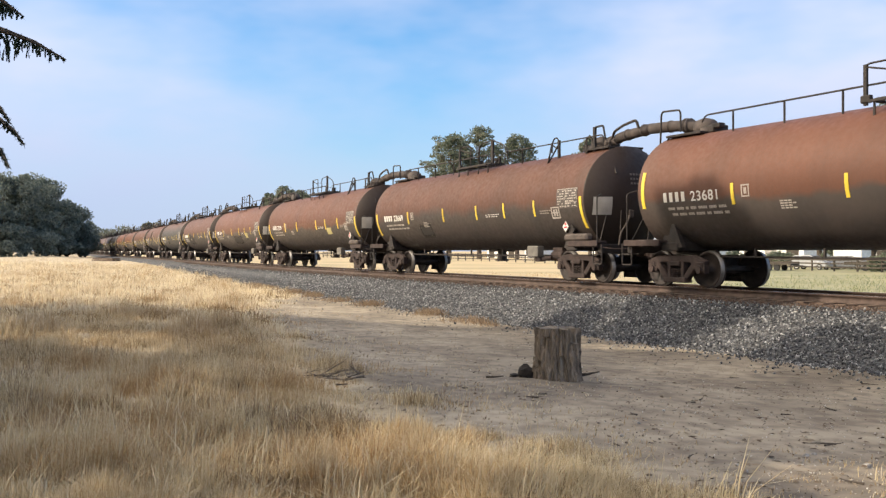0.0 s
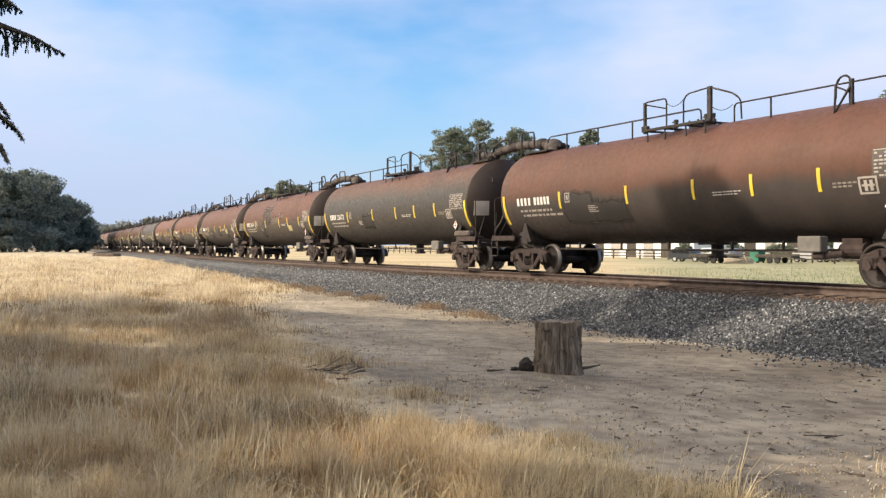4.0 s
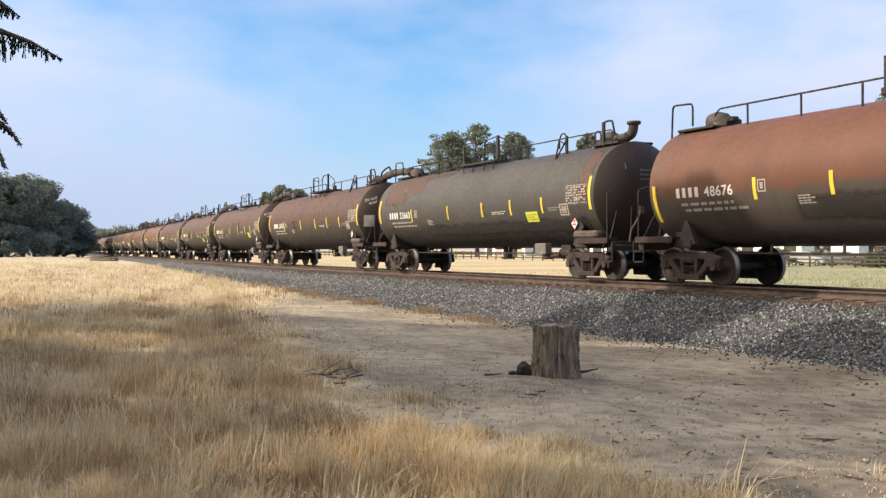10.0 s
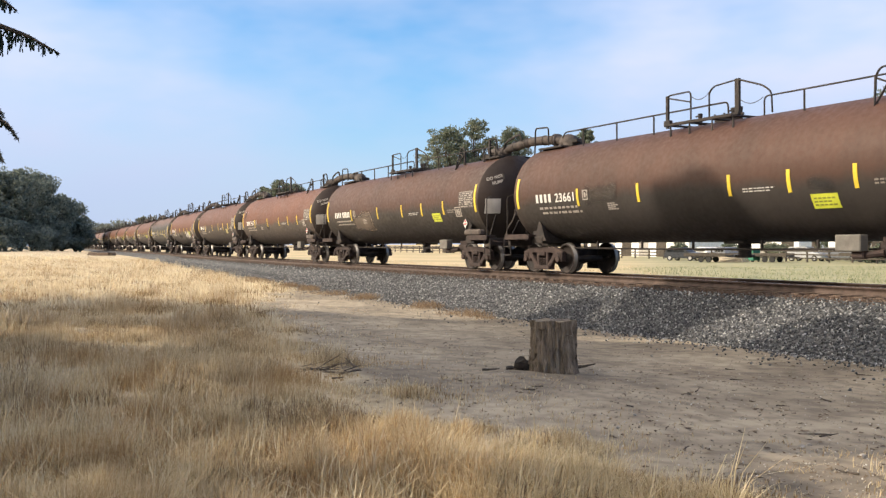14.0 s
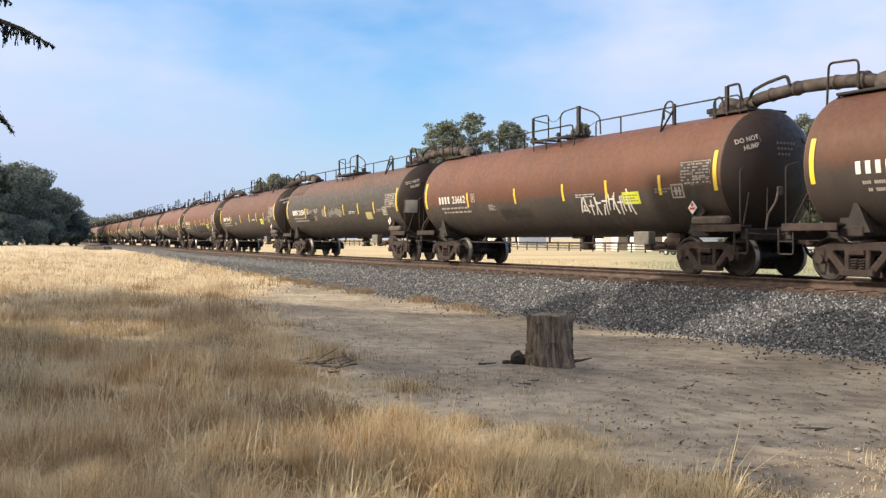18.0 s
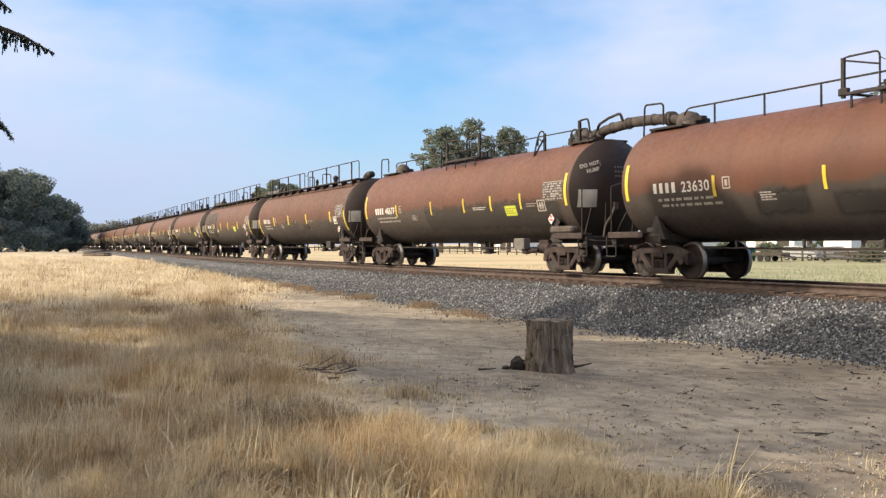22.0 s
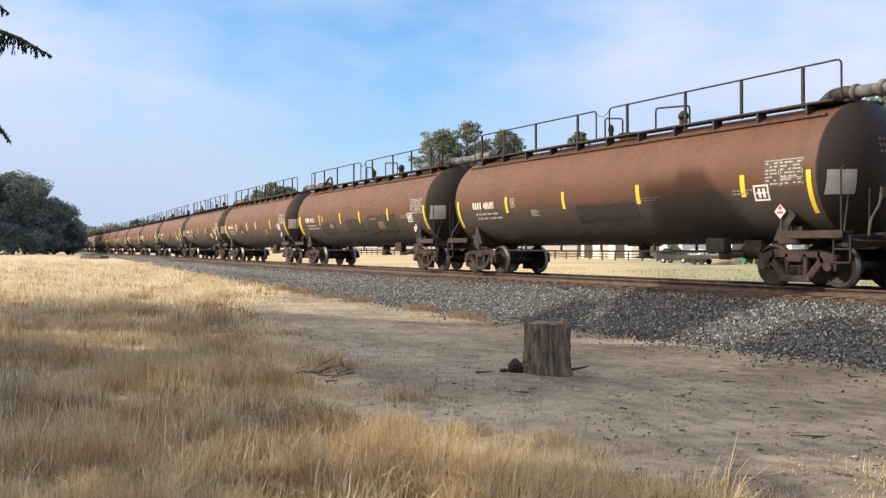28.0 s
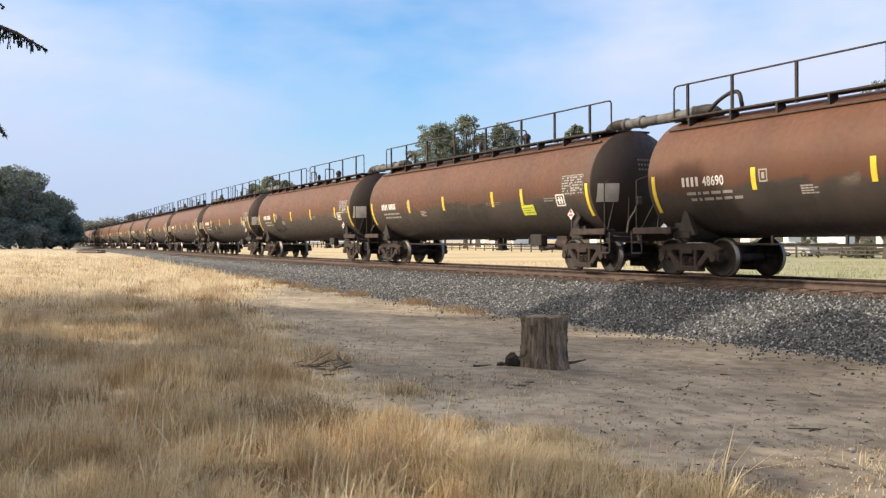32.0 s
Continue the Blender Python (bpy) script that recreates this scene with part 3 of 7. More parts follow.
def side_frame():
    """The cast frame of a truck, with its two windows and the journal ends."""
    bm = B()
    t = 0.15
    def bar(a, b, w, d=t):
        a, b = Vector(a), Vector(b)
        v = b - a
        ang = math.atan2(v.z, v.x)
        box(bm, (a + b) / 2, (v.length + w * 0.5, d, w), Matrix.Rotation(-ang, 3, "Y"), 0.02)
    bar((-0.62, 0, 0.72), (0.62, 0, 0.72), 0.18)
    bar((-1.00, 0, 0.58), (-0.62, 0, 0.70), 0.22)
    bar((1.00, 0, 0.58), (0.62, 0, 0.70), 0.22)
    bar((-0.70, 0, 0.60), (-0.32, 0, 0.20), 0.17)
    bar((0.70, 0, 0.60), (0.32, 0, 0.20), 0.17)
    bar((-0.38, 0, 0.19), (0.38, 0, 0.19), 0.14, 0.24)
    bar((-0.25, 0, 0.22), (-0.25, 0, 0.70), 0.12)
    bar((0.25, 0, 0.22), (0.25, 0, 0.70), 0.12)
    box(bm, (0, -0.03, 0.60), (0.40, 0.18, 0.12), None, 0.02)
    for s in (-1, 1):
        box(bm, (s * 0.889, 0, 0.52), (0.26, 0.20, 0.26), None, 0.03)
        box(bm, (s * 1.03, 0, 0.47), (0.07, 0.16, 0.22), None, 0.02)
        bar((s * 0.66, 0, 0.60), (s * 0.78, 0, 0.42), 0.10)
        rod(bm, (s * 0.889, -0.08, 0.46), (s * 0.889, -0.135, 0.46), 0.10, 12)
    return bm


def spring_coil():
    bm = B()
    tube(bm, [(0.075 * math.cos(a), 0.075 * math.sin(a), 0.25 + 0.22 * a / (8 * math.pi)) for a in np.linspace(0, 8 * math.pi, 33)], 0.02, 5)
    return bm


def wheel_mesh():
    """One wheel of the set, turned round the y axis, flange inwards."""
    bm = B()
    prof = [(-0.02, 0.0), (-0.02, 0.09), (0.03, 0.11), (0.035, 0.20), (0.0, 0.32), (-0.02, 0.385), (-0.062, 0.395), (-0.062, 0.452), (0.055, 0.462), (0.07, 0.488), (0.085, 0.485),
            (0.085, 0.39), (0.05, 0.38), (0.06, 0.20), (0.10, 0.10), (0.10, 0.0)]
    lathe(bm, prof, 28, Matrix.Rotation(radians(90), 4, "Z"))
    return bm


def truck(parent, x):
    hub = B()
    box(hub, (0, 0, 0.62), (0.36, 2.05, 0.22), None, 0.03)
    rod(hub, (0, 0, 0.72), (0, 0, 0.86), 0.19, 12)
    box(hub, (0, 0, 0.36), (0.9, 1.1, 0.07))
    t = part("truck", hub, TRUCK_IRON, parent, "two-axle cast steel truck coated in brown dust")
    t.location = (x, 0, 0)
    for s in (-1, 1):
        f = part("side_frame", side_frame(), TRUCK_IRON, t)
        f.location = (0, s * 1.0, 0)
        if s > 0:
            f.rotation_euler = (0, 0, math.pi)
        for x in (-0.1, 0.1):
            g = part("spring", spring_coil(), TRUCK_IRON, t)
            g.location = (x, s * 1.0, 0)
    for a in (-AXLE, AXLE):
        ax = B()
        rod(ax, (0, -1.08, 0), (0, 1.08, 0), 0.085, 12)
        for s in (-1, 1):
            w = wheel_mesh()
            bmesh.ops.transform(w, matrix=Matrix.Translation((0, s * 0.75, 0)) @ (Matrix.Rotation(math.pi, 4, "Z") if s > 0 else Matrix.Identity(4)), verts=w.verts)
            me = bpy.data.meshes.new("w")
            w.to_mesh(me)
            w.free()
            ax.from_mesh(me)
            bpy.data.meshes.remove(me)
        ws = part("wheelset", ax, WHEEL_IRON, t, "", True)
        ws.data.materials.append(BRIGHT_RIM)
        for p in ws.data.polygons:
            c = p.center
            r = math.hypot(c.x, c.z)
            if 0.448 < r < 0.47 and abs(p.normal.y) < 0.5:
                p.material_index = 1
        ws.location = (a, 0, WHEEL_R)
    bb = B()
    for s in (-1, 1):
        tube(bb, rounded([(-1.25, s * 0.55, 0.5), (-0.5, s * 0.55, 0.42), (0.5, s * 0.55, 0.42), (1.25, s * 0.55, 0.5)], 0.2), 0.03, 6)
        for k in (-1, 1):
            box(bb, (k * 0.40, s * 0.72, 0.44), (0.07, 0.16, 0.34), Matrix.Rotation(k * 0.2, 3, "Y"), 0.01)
    tagged(part("brake_rigging", bb, IRON, t), kind="stuff")
    return t


DUSTY_BOX = material("dusty_painted_steel", [(0.05, 0.038, 0.032), (0.085, 0.066, 0.056), (0.12, 0.096, 0.082)], 4, 0.8, 0, 0.2)
PALE_BOX = material("pale_dusty_steel", [(0.13, 0.12, 0.105), (0.20, 0.185, 0.165)], 5, 0.8, 0, 0.1)


def gusset(bm, outline, y0, y1):
    """A flat plate of the given outline in x and z, between y0 and y1."""
    a = [bm.verts.new((x, y0, z)) for x, z in outline]
    b = [bm.verts.new((x, y1, z)) for x, z in outline]
    bm.faces.new(a)
    bm.faces.new(b[::-1])
    for i in range(len(a)):
        j = (i + 1) % len(a)
        bm.faces.new((a[j], a[i], b[i], b[j]))
    bmesh.ops.recalc_face_normals(bm, faces=bm.faces)


def car_under(car, kind):
    """What both kinds have below and at their ends."""
    for e in (-1, 1):
        bm = B()
        box(bm, (e * 7.75, 0, 0.98), (2.0, 0.62, 0.34), None, 0.02)
        box(bm, (e * 8.35, 0, 0.98), (0.18, 2.7, 0.26), None, 0.02)
        part("stub_sill", bm, IRON, car)
        for s in (-1, 1):
            bm = B()
            box(bm, (e * 6.85, s * 0.80, 1.02), (0.62, 0.95, 0.22), None, 0.03)
            # triangular web that spreads up to the tank's flank
            gusset(bm, [(e * 6.40, 1.00), (e * 6.98, 1.00), (e * 6.95, 1.15), (e * 6.78, 1.62), (e * 6.70, 1.60)], s * 1.12, s * 1.24)
            gusset(bm, [(e * 6.60, 1.00), (e * 7.15, 1.00), (e * 7.15, 1.30), (e * 6.60, 1.30)], s * 0.80, s * 1.20)
            part("tank_saddle", bm, IRON, car)
        for s in (-1, 1):
            bm = B()
            box(bm, (e * 7.70, s * 1.30, 1.16), (1.36, 0.36, 0.06), None, 0.012)
            box(bm, (e * 7.70, s * 1.47, 1.12), (1.44, 0.05, 0.16), None, 0.012)
            for x in (7.2, 7.75, 8.25):
                box(bm, (e * x, s * 1.25, 1.07), (0.06, 0.4, 0.12))
            part("side_step_plate", bm, TRUCK_IRON, car)
            bm = B()      # upright handhold at the corner of the platform
            tube(bm, rounded([(e * 8.34, s * 1.43, 1.15), (e * 8.34, s * 1.43, 2.42), (e * 8.22, s * 1.20, 2.50)], 0.07), 0.019, 6)
            part("grab_rail", bm, IRON, car)
            bm = B()      # stay between the head and the platform
            tube(bm, [(e * 8.30, s * 1.30, 1.18), (e * 8.12, s * 0.95, 1.95)], 0.018, 6)
            tube(bm, [(e * 8.40, s * 0.70, 1.12), (e * 8.36, s * 0.62, 2.05)], 0.018, 6)
            part("end_stay", bm, IRON, car)
            bm = B()
            tube(bm, rounded([(e * 8.15, s * 1.42, 1.1), (e * 8.15, s * 1.42, 0.55), (e * 8.55, s * 1.42, 0.55), (e * 8.55, s * 1.42, 1.1)], 0.05), 0.022, 6)
            tube(bm, [(e * 8.15, s * 1.42, 0.82), (e * 8.55, s * 1.42, 0.82)], 0.018, 6)
            part("step_stirrup", bm, IRON, car)
        bm = B()
        box(bm, (e * 8.62, 0, 0.86), (0.55, 0.26, 0.22), None, 0.03)
        box(bm, (e * 8.86, e * 0.06, 0.86), (0.2, 0.3, 0.34), None, 0.05)
        part("coupler", bm, TRUCK_IRON, car)
        bm = B()
        tube(bm, [(e * 8.5, 0.35, 0.8), (e * 8.62, 0.36, 0.55), (e * 8.8, 0.3, 0.45), (e * 8.95, 0.1, 0.55)], 0.035, 6)
        part("air_hose", bm, IRON, car)
        if e > 0:
            bm = B()
            tube(bm, rounded([(8.44, -0.38, 1.98), (8.52, -0.52, 1.72), (8.46, -0.72, 1.42), (8.44, -0.76, 1.08)], 0.12, 3), 0.028, 6)
            box(bm, (8.47, -0.36, 1.96), (0.06, 0.16, 0.22), None, 0.02)
            part("brake_lever", bm, DUSTY_BOX, car, "dusty bent brake lever")
            bm = B()
            lathe(bm, [(-0.02, 0.25), (-0.02, 0.28), (0.02, 0.28), (0.02, 0.25), (-0.02, 0.25)], 18, Matrix.Translation((8.60, 0.55, 1.75)))
            for k in range(4):
                a = k * math.pi / 2
                rod(bm, (8.60, 0.55, 1.75), (8.60, 0.55 + 0.26 * math.cos(a), 1.75 + 0.26 * math.sin(a)), 0.014, 6)
            rod(bm, (8.40, 0.55, 1.75), (8.64, 0.55, 1.75), 0.03, 8)
            part("brake_wheel", bm, IRON, car)
        bm = B()
        tube(bm, rounded([(e * 8.38, -1.30, 1.02), (e * 8.66, -1.18, 0.98), (e * 8.80, -0.55, 0.97), (e * 8.72, -0.28, 0.92)], 0.08, 3), 0.016, 6)
        part("uncoupling_rod", bm, TRUCK_IRON, car)
    for s in (-1, 1) if kind == "a" else ():      # long reservoir under the placard, at the braked end
        bm = B()
        box(bm, (-s * 7.32, s * 1.36, 1.30), (1.15, 0.26, 0.22), None, 0.06)
        part("sill_box", bm, DUSTY_BOX, car, "dusty brown box on the end sill")
    # underside gear
    bm = B()
    rod(bm, (0.6, -0.05, 0.92), (0.6, -0.05, 0.55), 0.16, 12)
    rod(bm, (0.6, -0.05, 0.62), (0.6, -0.05, 0.56), 0.24, 12)
    box(bm, (0.6, -0.05, 0.94), (0.7, 0.7, 0.1), None, 0.02)
    part("bottom_outlet", bm, IRON, car)
    bm = B()
    rod(bm, (5.0, -0.65, 0.76), (5.6, -0.65, 0.76), 0.17, 14)
    box(bm, (5.3, -0.6, 0.95), (0.5, 0.3, 0.14))
    part("brake_cylinder", bm, TRUCK_IRON, car)
    bm = B()
    box(bm, (4.6, -1.12, 0.90), (0.62, 0.24, 0.34), None, 0.02)
    part("brake_valve_box", bm, PALE_BOX if kind == "a" else IRON, car, "pale grey dusty valve box" if kind == "a" else "")
    bm = B()
    box(bm, (4.75, -1.05, 0.68), (0.30, 0.18, 0.20), None, 0.03)
    rod(bm, (4.9, -1.05, 0.66), (5.2, -0.9, 0.70), 0.07, 8)
    part("brake_valve", bm, TRUCK_IRON, car)
    bm = B()
    tube(bm, [(-6.2, -0.7, 0.78), (-2, -0.7, 0.76), (2, -0.7, 0.76), (6.2, -0.7, 0.78)], 0.025, 6)
    for x in (-4.5, -2.5, -0.5, 1.8, 3.4):
        box(bm, (x, -0.7, 0.86), (0.05, 0.05, 0.22))
    part("brake_pipe", bm, IRON, car)
    for s in (-1, 1):
        truck(car, s * TRUCK_X)


YELLOW_A, YELLOW_B = (-4.42, -1.27, 1.32, 3.22, 5.10), (-4.4, -1.25, 2.1, 5.75)


def flat_diamond(c, r, s, d=0.02):
    bm = B()
    vs = [bm.verts.new(c + Vector((dx * r, s * dy, dz * r))) for dy in (0.0, d) for dx, dz in ((-1, 0), (0, -1), (1, 0), (0, 1))]
    for q in ((0, 1, 2, 3), (7, 6, 5, 4), (0, 4, 5, 1), (1, 5, 6, 2), (2, 6, 7, 3), (3, 7, 4, 0)):
        bm.faces.new([vs[k] for k in q])
    bmesh.ops.recalc_face_normals(bm, faces=bm.faces)
    return bm


def small(name, bm, mat, car):
    return tagged(part(name, bm, mat, car), kind="stuff")


def car_marks(car, kind):
    """Reflective tape, stencils and panels on both sides."""
    bands, wide = (YELLOW_A, 0.045) if kind == "a" else (YELLOW_B, 0.068)
    for s in (-1, 1):
        f = -s      # the side's own reading direction
        for x in bands:
            part("reflective_strip", decal(B(), f * x - wide, f * x + wide, -0.46, 0.03, 0.012, s), YELLOW, car, "yellow reflective strip")
        for e in (-1, 1):
            lo, hi = (-0.44, 0.5) if kind == "a" else (-0.92, 0.02)
            part("end_strip", decal(B(), e * 7.6 - 0.06, e * 7.6 + 0.06, lo, hi, 0.012, s, 1, 8), YELLOW, car, "yellow reflective strip")
        part("data_panel", decal(B(), f * 6.93 - 0.54, f * 6.93 + 0.54, -0.28, 0.30, 0.006, s, 1, 5), DATA_PANEL, car, "faded data panel")
        bm = B()
        for j in range(7):
            for i in range(8):
                if (i * 7 + j * 3) % 5:
                    x = f * 6.93 - 0.49 + i * 0.115 + (0.06 if i > 2 else 0.0)
                    decal(bm, x, x + (0.095 if (i + j) % 3 else 0.06), -0.235 + j * 0.073, -0.20 + j * 0.073, 0.010, s, 1, 1)
        for a, b, c, d in ((-0.52, -0.13, 0.275, 0.29), (-0.13, -0.115, -0.27, 0.29), (-0.06, 0.52, 0.275, 0.29), (-0.06, 0.52, -0.115, -0.10), (-0.075, -0.06, -0.27, 0.29), (0.505, 0.52, -0.27, 0.29)):
            decal(bm, f * 6.93 + a, f * 6.93 + b, c, d, 0.010, s, 1, 2)
        small("data_stencil", bm, PALE_INK, car)
        bm = B()
        for a, b, c, d in ((-0.22, 0.22, 0, 0.04), (-0.22, 0.22, 0.315, 0.355), (-0.22, -0.175, 0, 0.355), (0.175, 0.22, 0, 0.355), (-0.09, -0.02, 0.07, 0.28), (0.04, 0.11, 0.07, 0.28), (-0.15, 0.15, 0.16, 0.2)):
            decal(bm, f * 6.27 + a, f * 6.27 + b, -0.57 + c, -0.57 + d, 0.010, s, 1, 2)
        small("test_box", bm, WHITE_INK if kind == "b" else PALE_INK, car)
        c = Vector((f * 6.78, s * 1.42, 1.62))
        pl = part("hazard_placard", flat_diamond(c, 0.155, s), WHITE_INK, car, "white and red diamond placard")
        part("placard_mark", flat_diamond(c + Vector((0, s * 0.02, 0.075)), 0.055, s, 0.006), RED, pl)
        bm = B()
        box(bm, c + Vector((0, s * 0.023, -0.02)), (0.17, 0.006, 0.05))
        part("placard_band", bm, RED, pl)
        bm = B()
        box(bm, (f * 6.78, s * 1.40, 1.38), (0.06, 0.03, 0.32))
        box(bm, (f * 6.95, s * 1.36, 1.50), (0.24, 0.02, 0.30), Matrix.Rotation(0.75, 3, "Y"))
        part("placard_post", bm, IRON, car)
        bm = B()
        for i in range(2):
            for k in range(11 - i):
                x = f * 2.45 - 0.47 + k * 0.082 + 0.012 * (k % 3)
                decal(bm, x, x + 0.064 - 0.02 * (k % 2), -0.33 - i * 0.062, -0.308 - i * 0.062, 0.010, s, 1, 1)
        small("notice_stencil", bm, WHITE_INK if kind == "a" else DULL_INK, car)
        bm = B()
        for i in range(2):
            for k in range(5 - i):
                decal(bm, f * 5.75 - 0.32 + k * 0.125, f * 5.75 - 0.23 + k * 0.125, -0.33 - i * 0.07, -0.295 - i * 0.07, 0.010, s, 1, 1)
        small("notice_stencil", bm, DULL_INK, car)
        bm = B()
        for i in range(2):
            for k in range(6 - i):
                x = f * 5.55 - 0.75 + k * 0.27
                decal(bm, x, x + 0.2, -0.58 - i * 0.13, -0.52 - i * 0.13, 0.010, s, 1, 1)
        small("weight_stencil", bm, PALE_INK, car) if s > 0 else None
    bm = B()
    for a, b, c, d in ((-0.12, 0.12, 0, 0.03), (-0.12, 0.12, 0.25, 0.28), (-0.12, -0.09, 0, 0.28), (0.09, 0.12, 0, 0.28), (-0.04, 0.04, 0.07, 0.21)):
        decal(bm, -4.02 + a, -4.02 + b, -0.30 + c, -0.30 + d, 0.010, -1, 1, 2)
    small("class_box", bm, PALE_INK, car)
    bm = B()
    for r in range(4):
        for k in range(4 - r % 2):
            decal(bm, -3.05 + k * 0.115, -2.96 + k * 0.115, -0.62 + r * 0.055, -0.592 + r * 0.055, 0.010, -1, 1, 1)
    small("side_print", bm, PALE_INK, car)


def patch_paint(name, colours, most=0.85):
    """Thin worn paint that frays out towards the rim of its patch."""
    m = material(name, colours, 1.5, 0.65, 0, 0.1)
    n, l = m.node_tree.nodes, m.node_tree.links
    at, co, no = n.new("ShaderNodeAttribute"), n.new("ShaderNodeTexCoord"), n.new("ShaderNodeTexNoise")
    add, span, clear, mx = n.new("ShaderNodeMath"), n.new("ShaderNodeMapRange"), n.new("ShaderNodeBsdfTransparent"), n.new("ShaderNodeMixShader")
    at.attribute_name = "cover"
    no.inputs["Scale"].default_value, no.inputs["Detail"].default_value = 2.6, 7.0
    l.new(co.outputs["Object"], no.inputs["Vector"])
    add.operation = "MULTIPLY_ADD"
    add.inputs[1].default_value = 0.7
    l.new(no.outputs["Fac"], add.inputs[0])
    l.new(at.outputs["Fac"], add.inputs[2])
    for socket, value in (("From Min", 0.40), ("From Max", 1.05), ("To Max", most)):
        span.inputs[socket].default_value = value
    l.new(add.outputs[0], span.inputs["Value"])
    l.new(span.outputs["Result"], mx.inputs["Fac"])
    l.new(clear.outputs[0], mx.inputs[1])
    l.new(n["Principled BSDF"].outputs[0], mx.inputs[2])
    l.new(mx.outputs[0], n["Material Output"].inputs["Surface"])
    return m


def wavy_patch(x0, x1, u0, u1, seed, rag=0.10, lift=0.004):
    """A patch of other paint on the near side, with an uneven outline."""
    rng = random.Random(seed)
    bm = B()
    cover = bm.verts.layers.float.new("cover")
    cols, rows_ = max(6, int((x1 - x0) / 0.10)), max(4, int((u1 - u0) / 0.08))
    lo = hi = 0.0
    grid = []
    for i in range(cols + 1):
        t = i / cols
        lo += rng.uniform(-1, 1) * rag * 0.5 - lo * 0.2
        hi += rng.uniform(-1, 1) * rag * 0.7 - hi * 0.2
        dip = 0.07 * (max(0, 1 - t * cols / 1.3) + max(0, 1 - (1 - t) * cols / 1.3))
        a, b = u0 + lo + dip, u1 + hi - dip
        col = []
        for j in range(rows_ + 1):
            v = bm.verts.new(on_tank(x0 + (x1 - x0) * t, a + (b - a) * j / rows_, lift))
            v[cover] = min(t * (x1 - x0), (1 - t) * (x1 - x0), (b - a) * j / rows_, (b - a) * (1 - j / rows_)) / 0.24
            col.append(v)
        grid.append(col)
    for p, q in zip(grid, grid[1:]):
        for j in range(rows_):
            bm.faces.new((p[j], q[j], q[j + 1], p[j + 1]))
    return bm


def plain_mark(bm, x0, x1, lo, hi):
    """A character that is not spelt out: a plain bar of its size."""
    decal(bm, x0, x0 + 0.8 * (x1 - x0), lo, hi, 0.010, -1, 1, 2)


NUMBERS = {}


def lettering(text, x, up, size, mat, name, car, place_on=None, width=None):
    """Painted characters in the built-in font, laid on the tank."""
    if text not in NUMBERS:
        cu = bpy.data.curves.new("letters", "FONT")
        cu.body, cu.size, cu.offset, cu.space_character = text, size * 1.4, 0.006, 1.08
        ob = bpy.data.objects.new("letters", cu)
        NUMBERS[text] = bpy.data.meshes.new_from_object(ob)
        bpy.data.objects.remove(ob)
    me = NUMBERS[text].copy()
    squeeze = width / max(v.co.x for v in me.vertices) if width else 1.0
    for v in me.vertices:
        v.co = (place_on or (lambda a, b: on_tank(x + a * squeeze, up + b, 0.010)))(v.co.x, v.co.y)
    me.materials.clear()
    me.materials.append(mat)
    me.name = name
    ob = new(name, me)
    ob.parent = car
    return ob


def on_head(y, z, off=0.012):
    """A point of the front head, y across and z above the tank's axis."""
    return Vector((CYL_HALF + 0.03 + head_bulge(math.hypot(y, z)) + off + 0.01, y, TANK_CZ + z))


def railing(bm, pts, posts, foot, r=0.022):
    tube(bm, rounded(pts, 0.12), r, 6)
    for x, y, z in posts:
        rod(bm, (x, y, foot), (x, y, z), r * 1.15, 6)


def hose_line(car, e, y=-0.1):
    """The loading pipe of one end: a valve on the tank, an elbow, and half the hose to the next car."""
    bm = B()
    lathe(bm, [(-0.28, 0.0), (-0.28, 0.24), (-0.05, 0.27), (0.2, 0.2), (0.34, 0.0)], 14, Matrix.Translation((e * 6.75, y, TANK_CZ + TANK_R + 0.13)))
    rod(bm, (e * 6.6, y, TANK_CZ + TANK_R - 0.08), (e * 6.6, y, TANK_CZ + TANK_R + 0.1), 0.3, 14)
    part("end_valve", bm, HOSE, car, "", True)
    bm = B()
    z = TANK_CZ + TANK_R
    if e > 0:
        path = rounded([(6.95, y, z + 0.12), (7.35, y, z + 0.16), (7.6, y, z + 0.27), (8.2, y, z + 0.31), (9.0, y, z + 0.36)], 0.2, 4)
    else:
        path = rounded([(-6.95, y, z + 0.16), (-7.4, y, z + 0.27), (-8.2, y, z + 0.33), (-9.0, y, z + 0.36)], 0.3, 4)
    tube(bm, path, 0.145, 14)
    for x, up, r in ((7.22, 0.15, 0.20), (7.32, 0.155, 0.20), (8.0, 0.30, 0.165), (8.75, 0.345, 0.17)) if e > 0 else ((7.4, 0.26, 0.20), (7.52, 0.275, 0.20), (8.15, 0.325, 0.165)):
        lathe(bm, [(-0.035, 0.0), (-0.035, r), (0.035, r), (0.035, 0.0)], 14, Matrix.Translation((e * x, y, z + up)))
    part("crossover_hose", bm, HOSE, car, "dusty grey crossover hose", True)


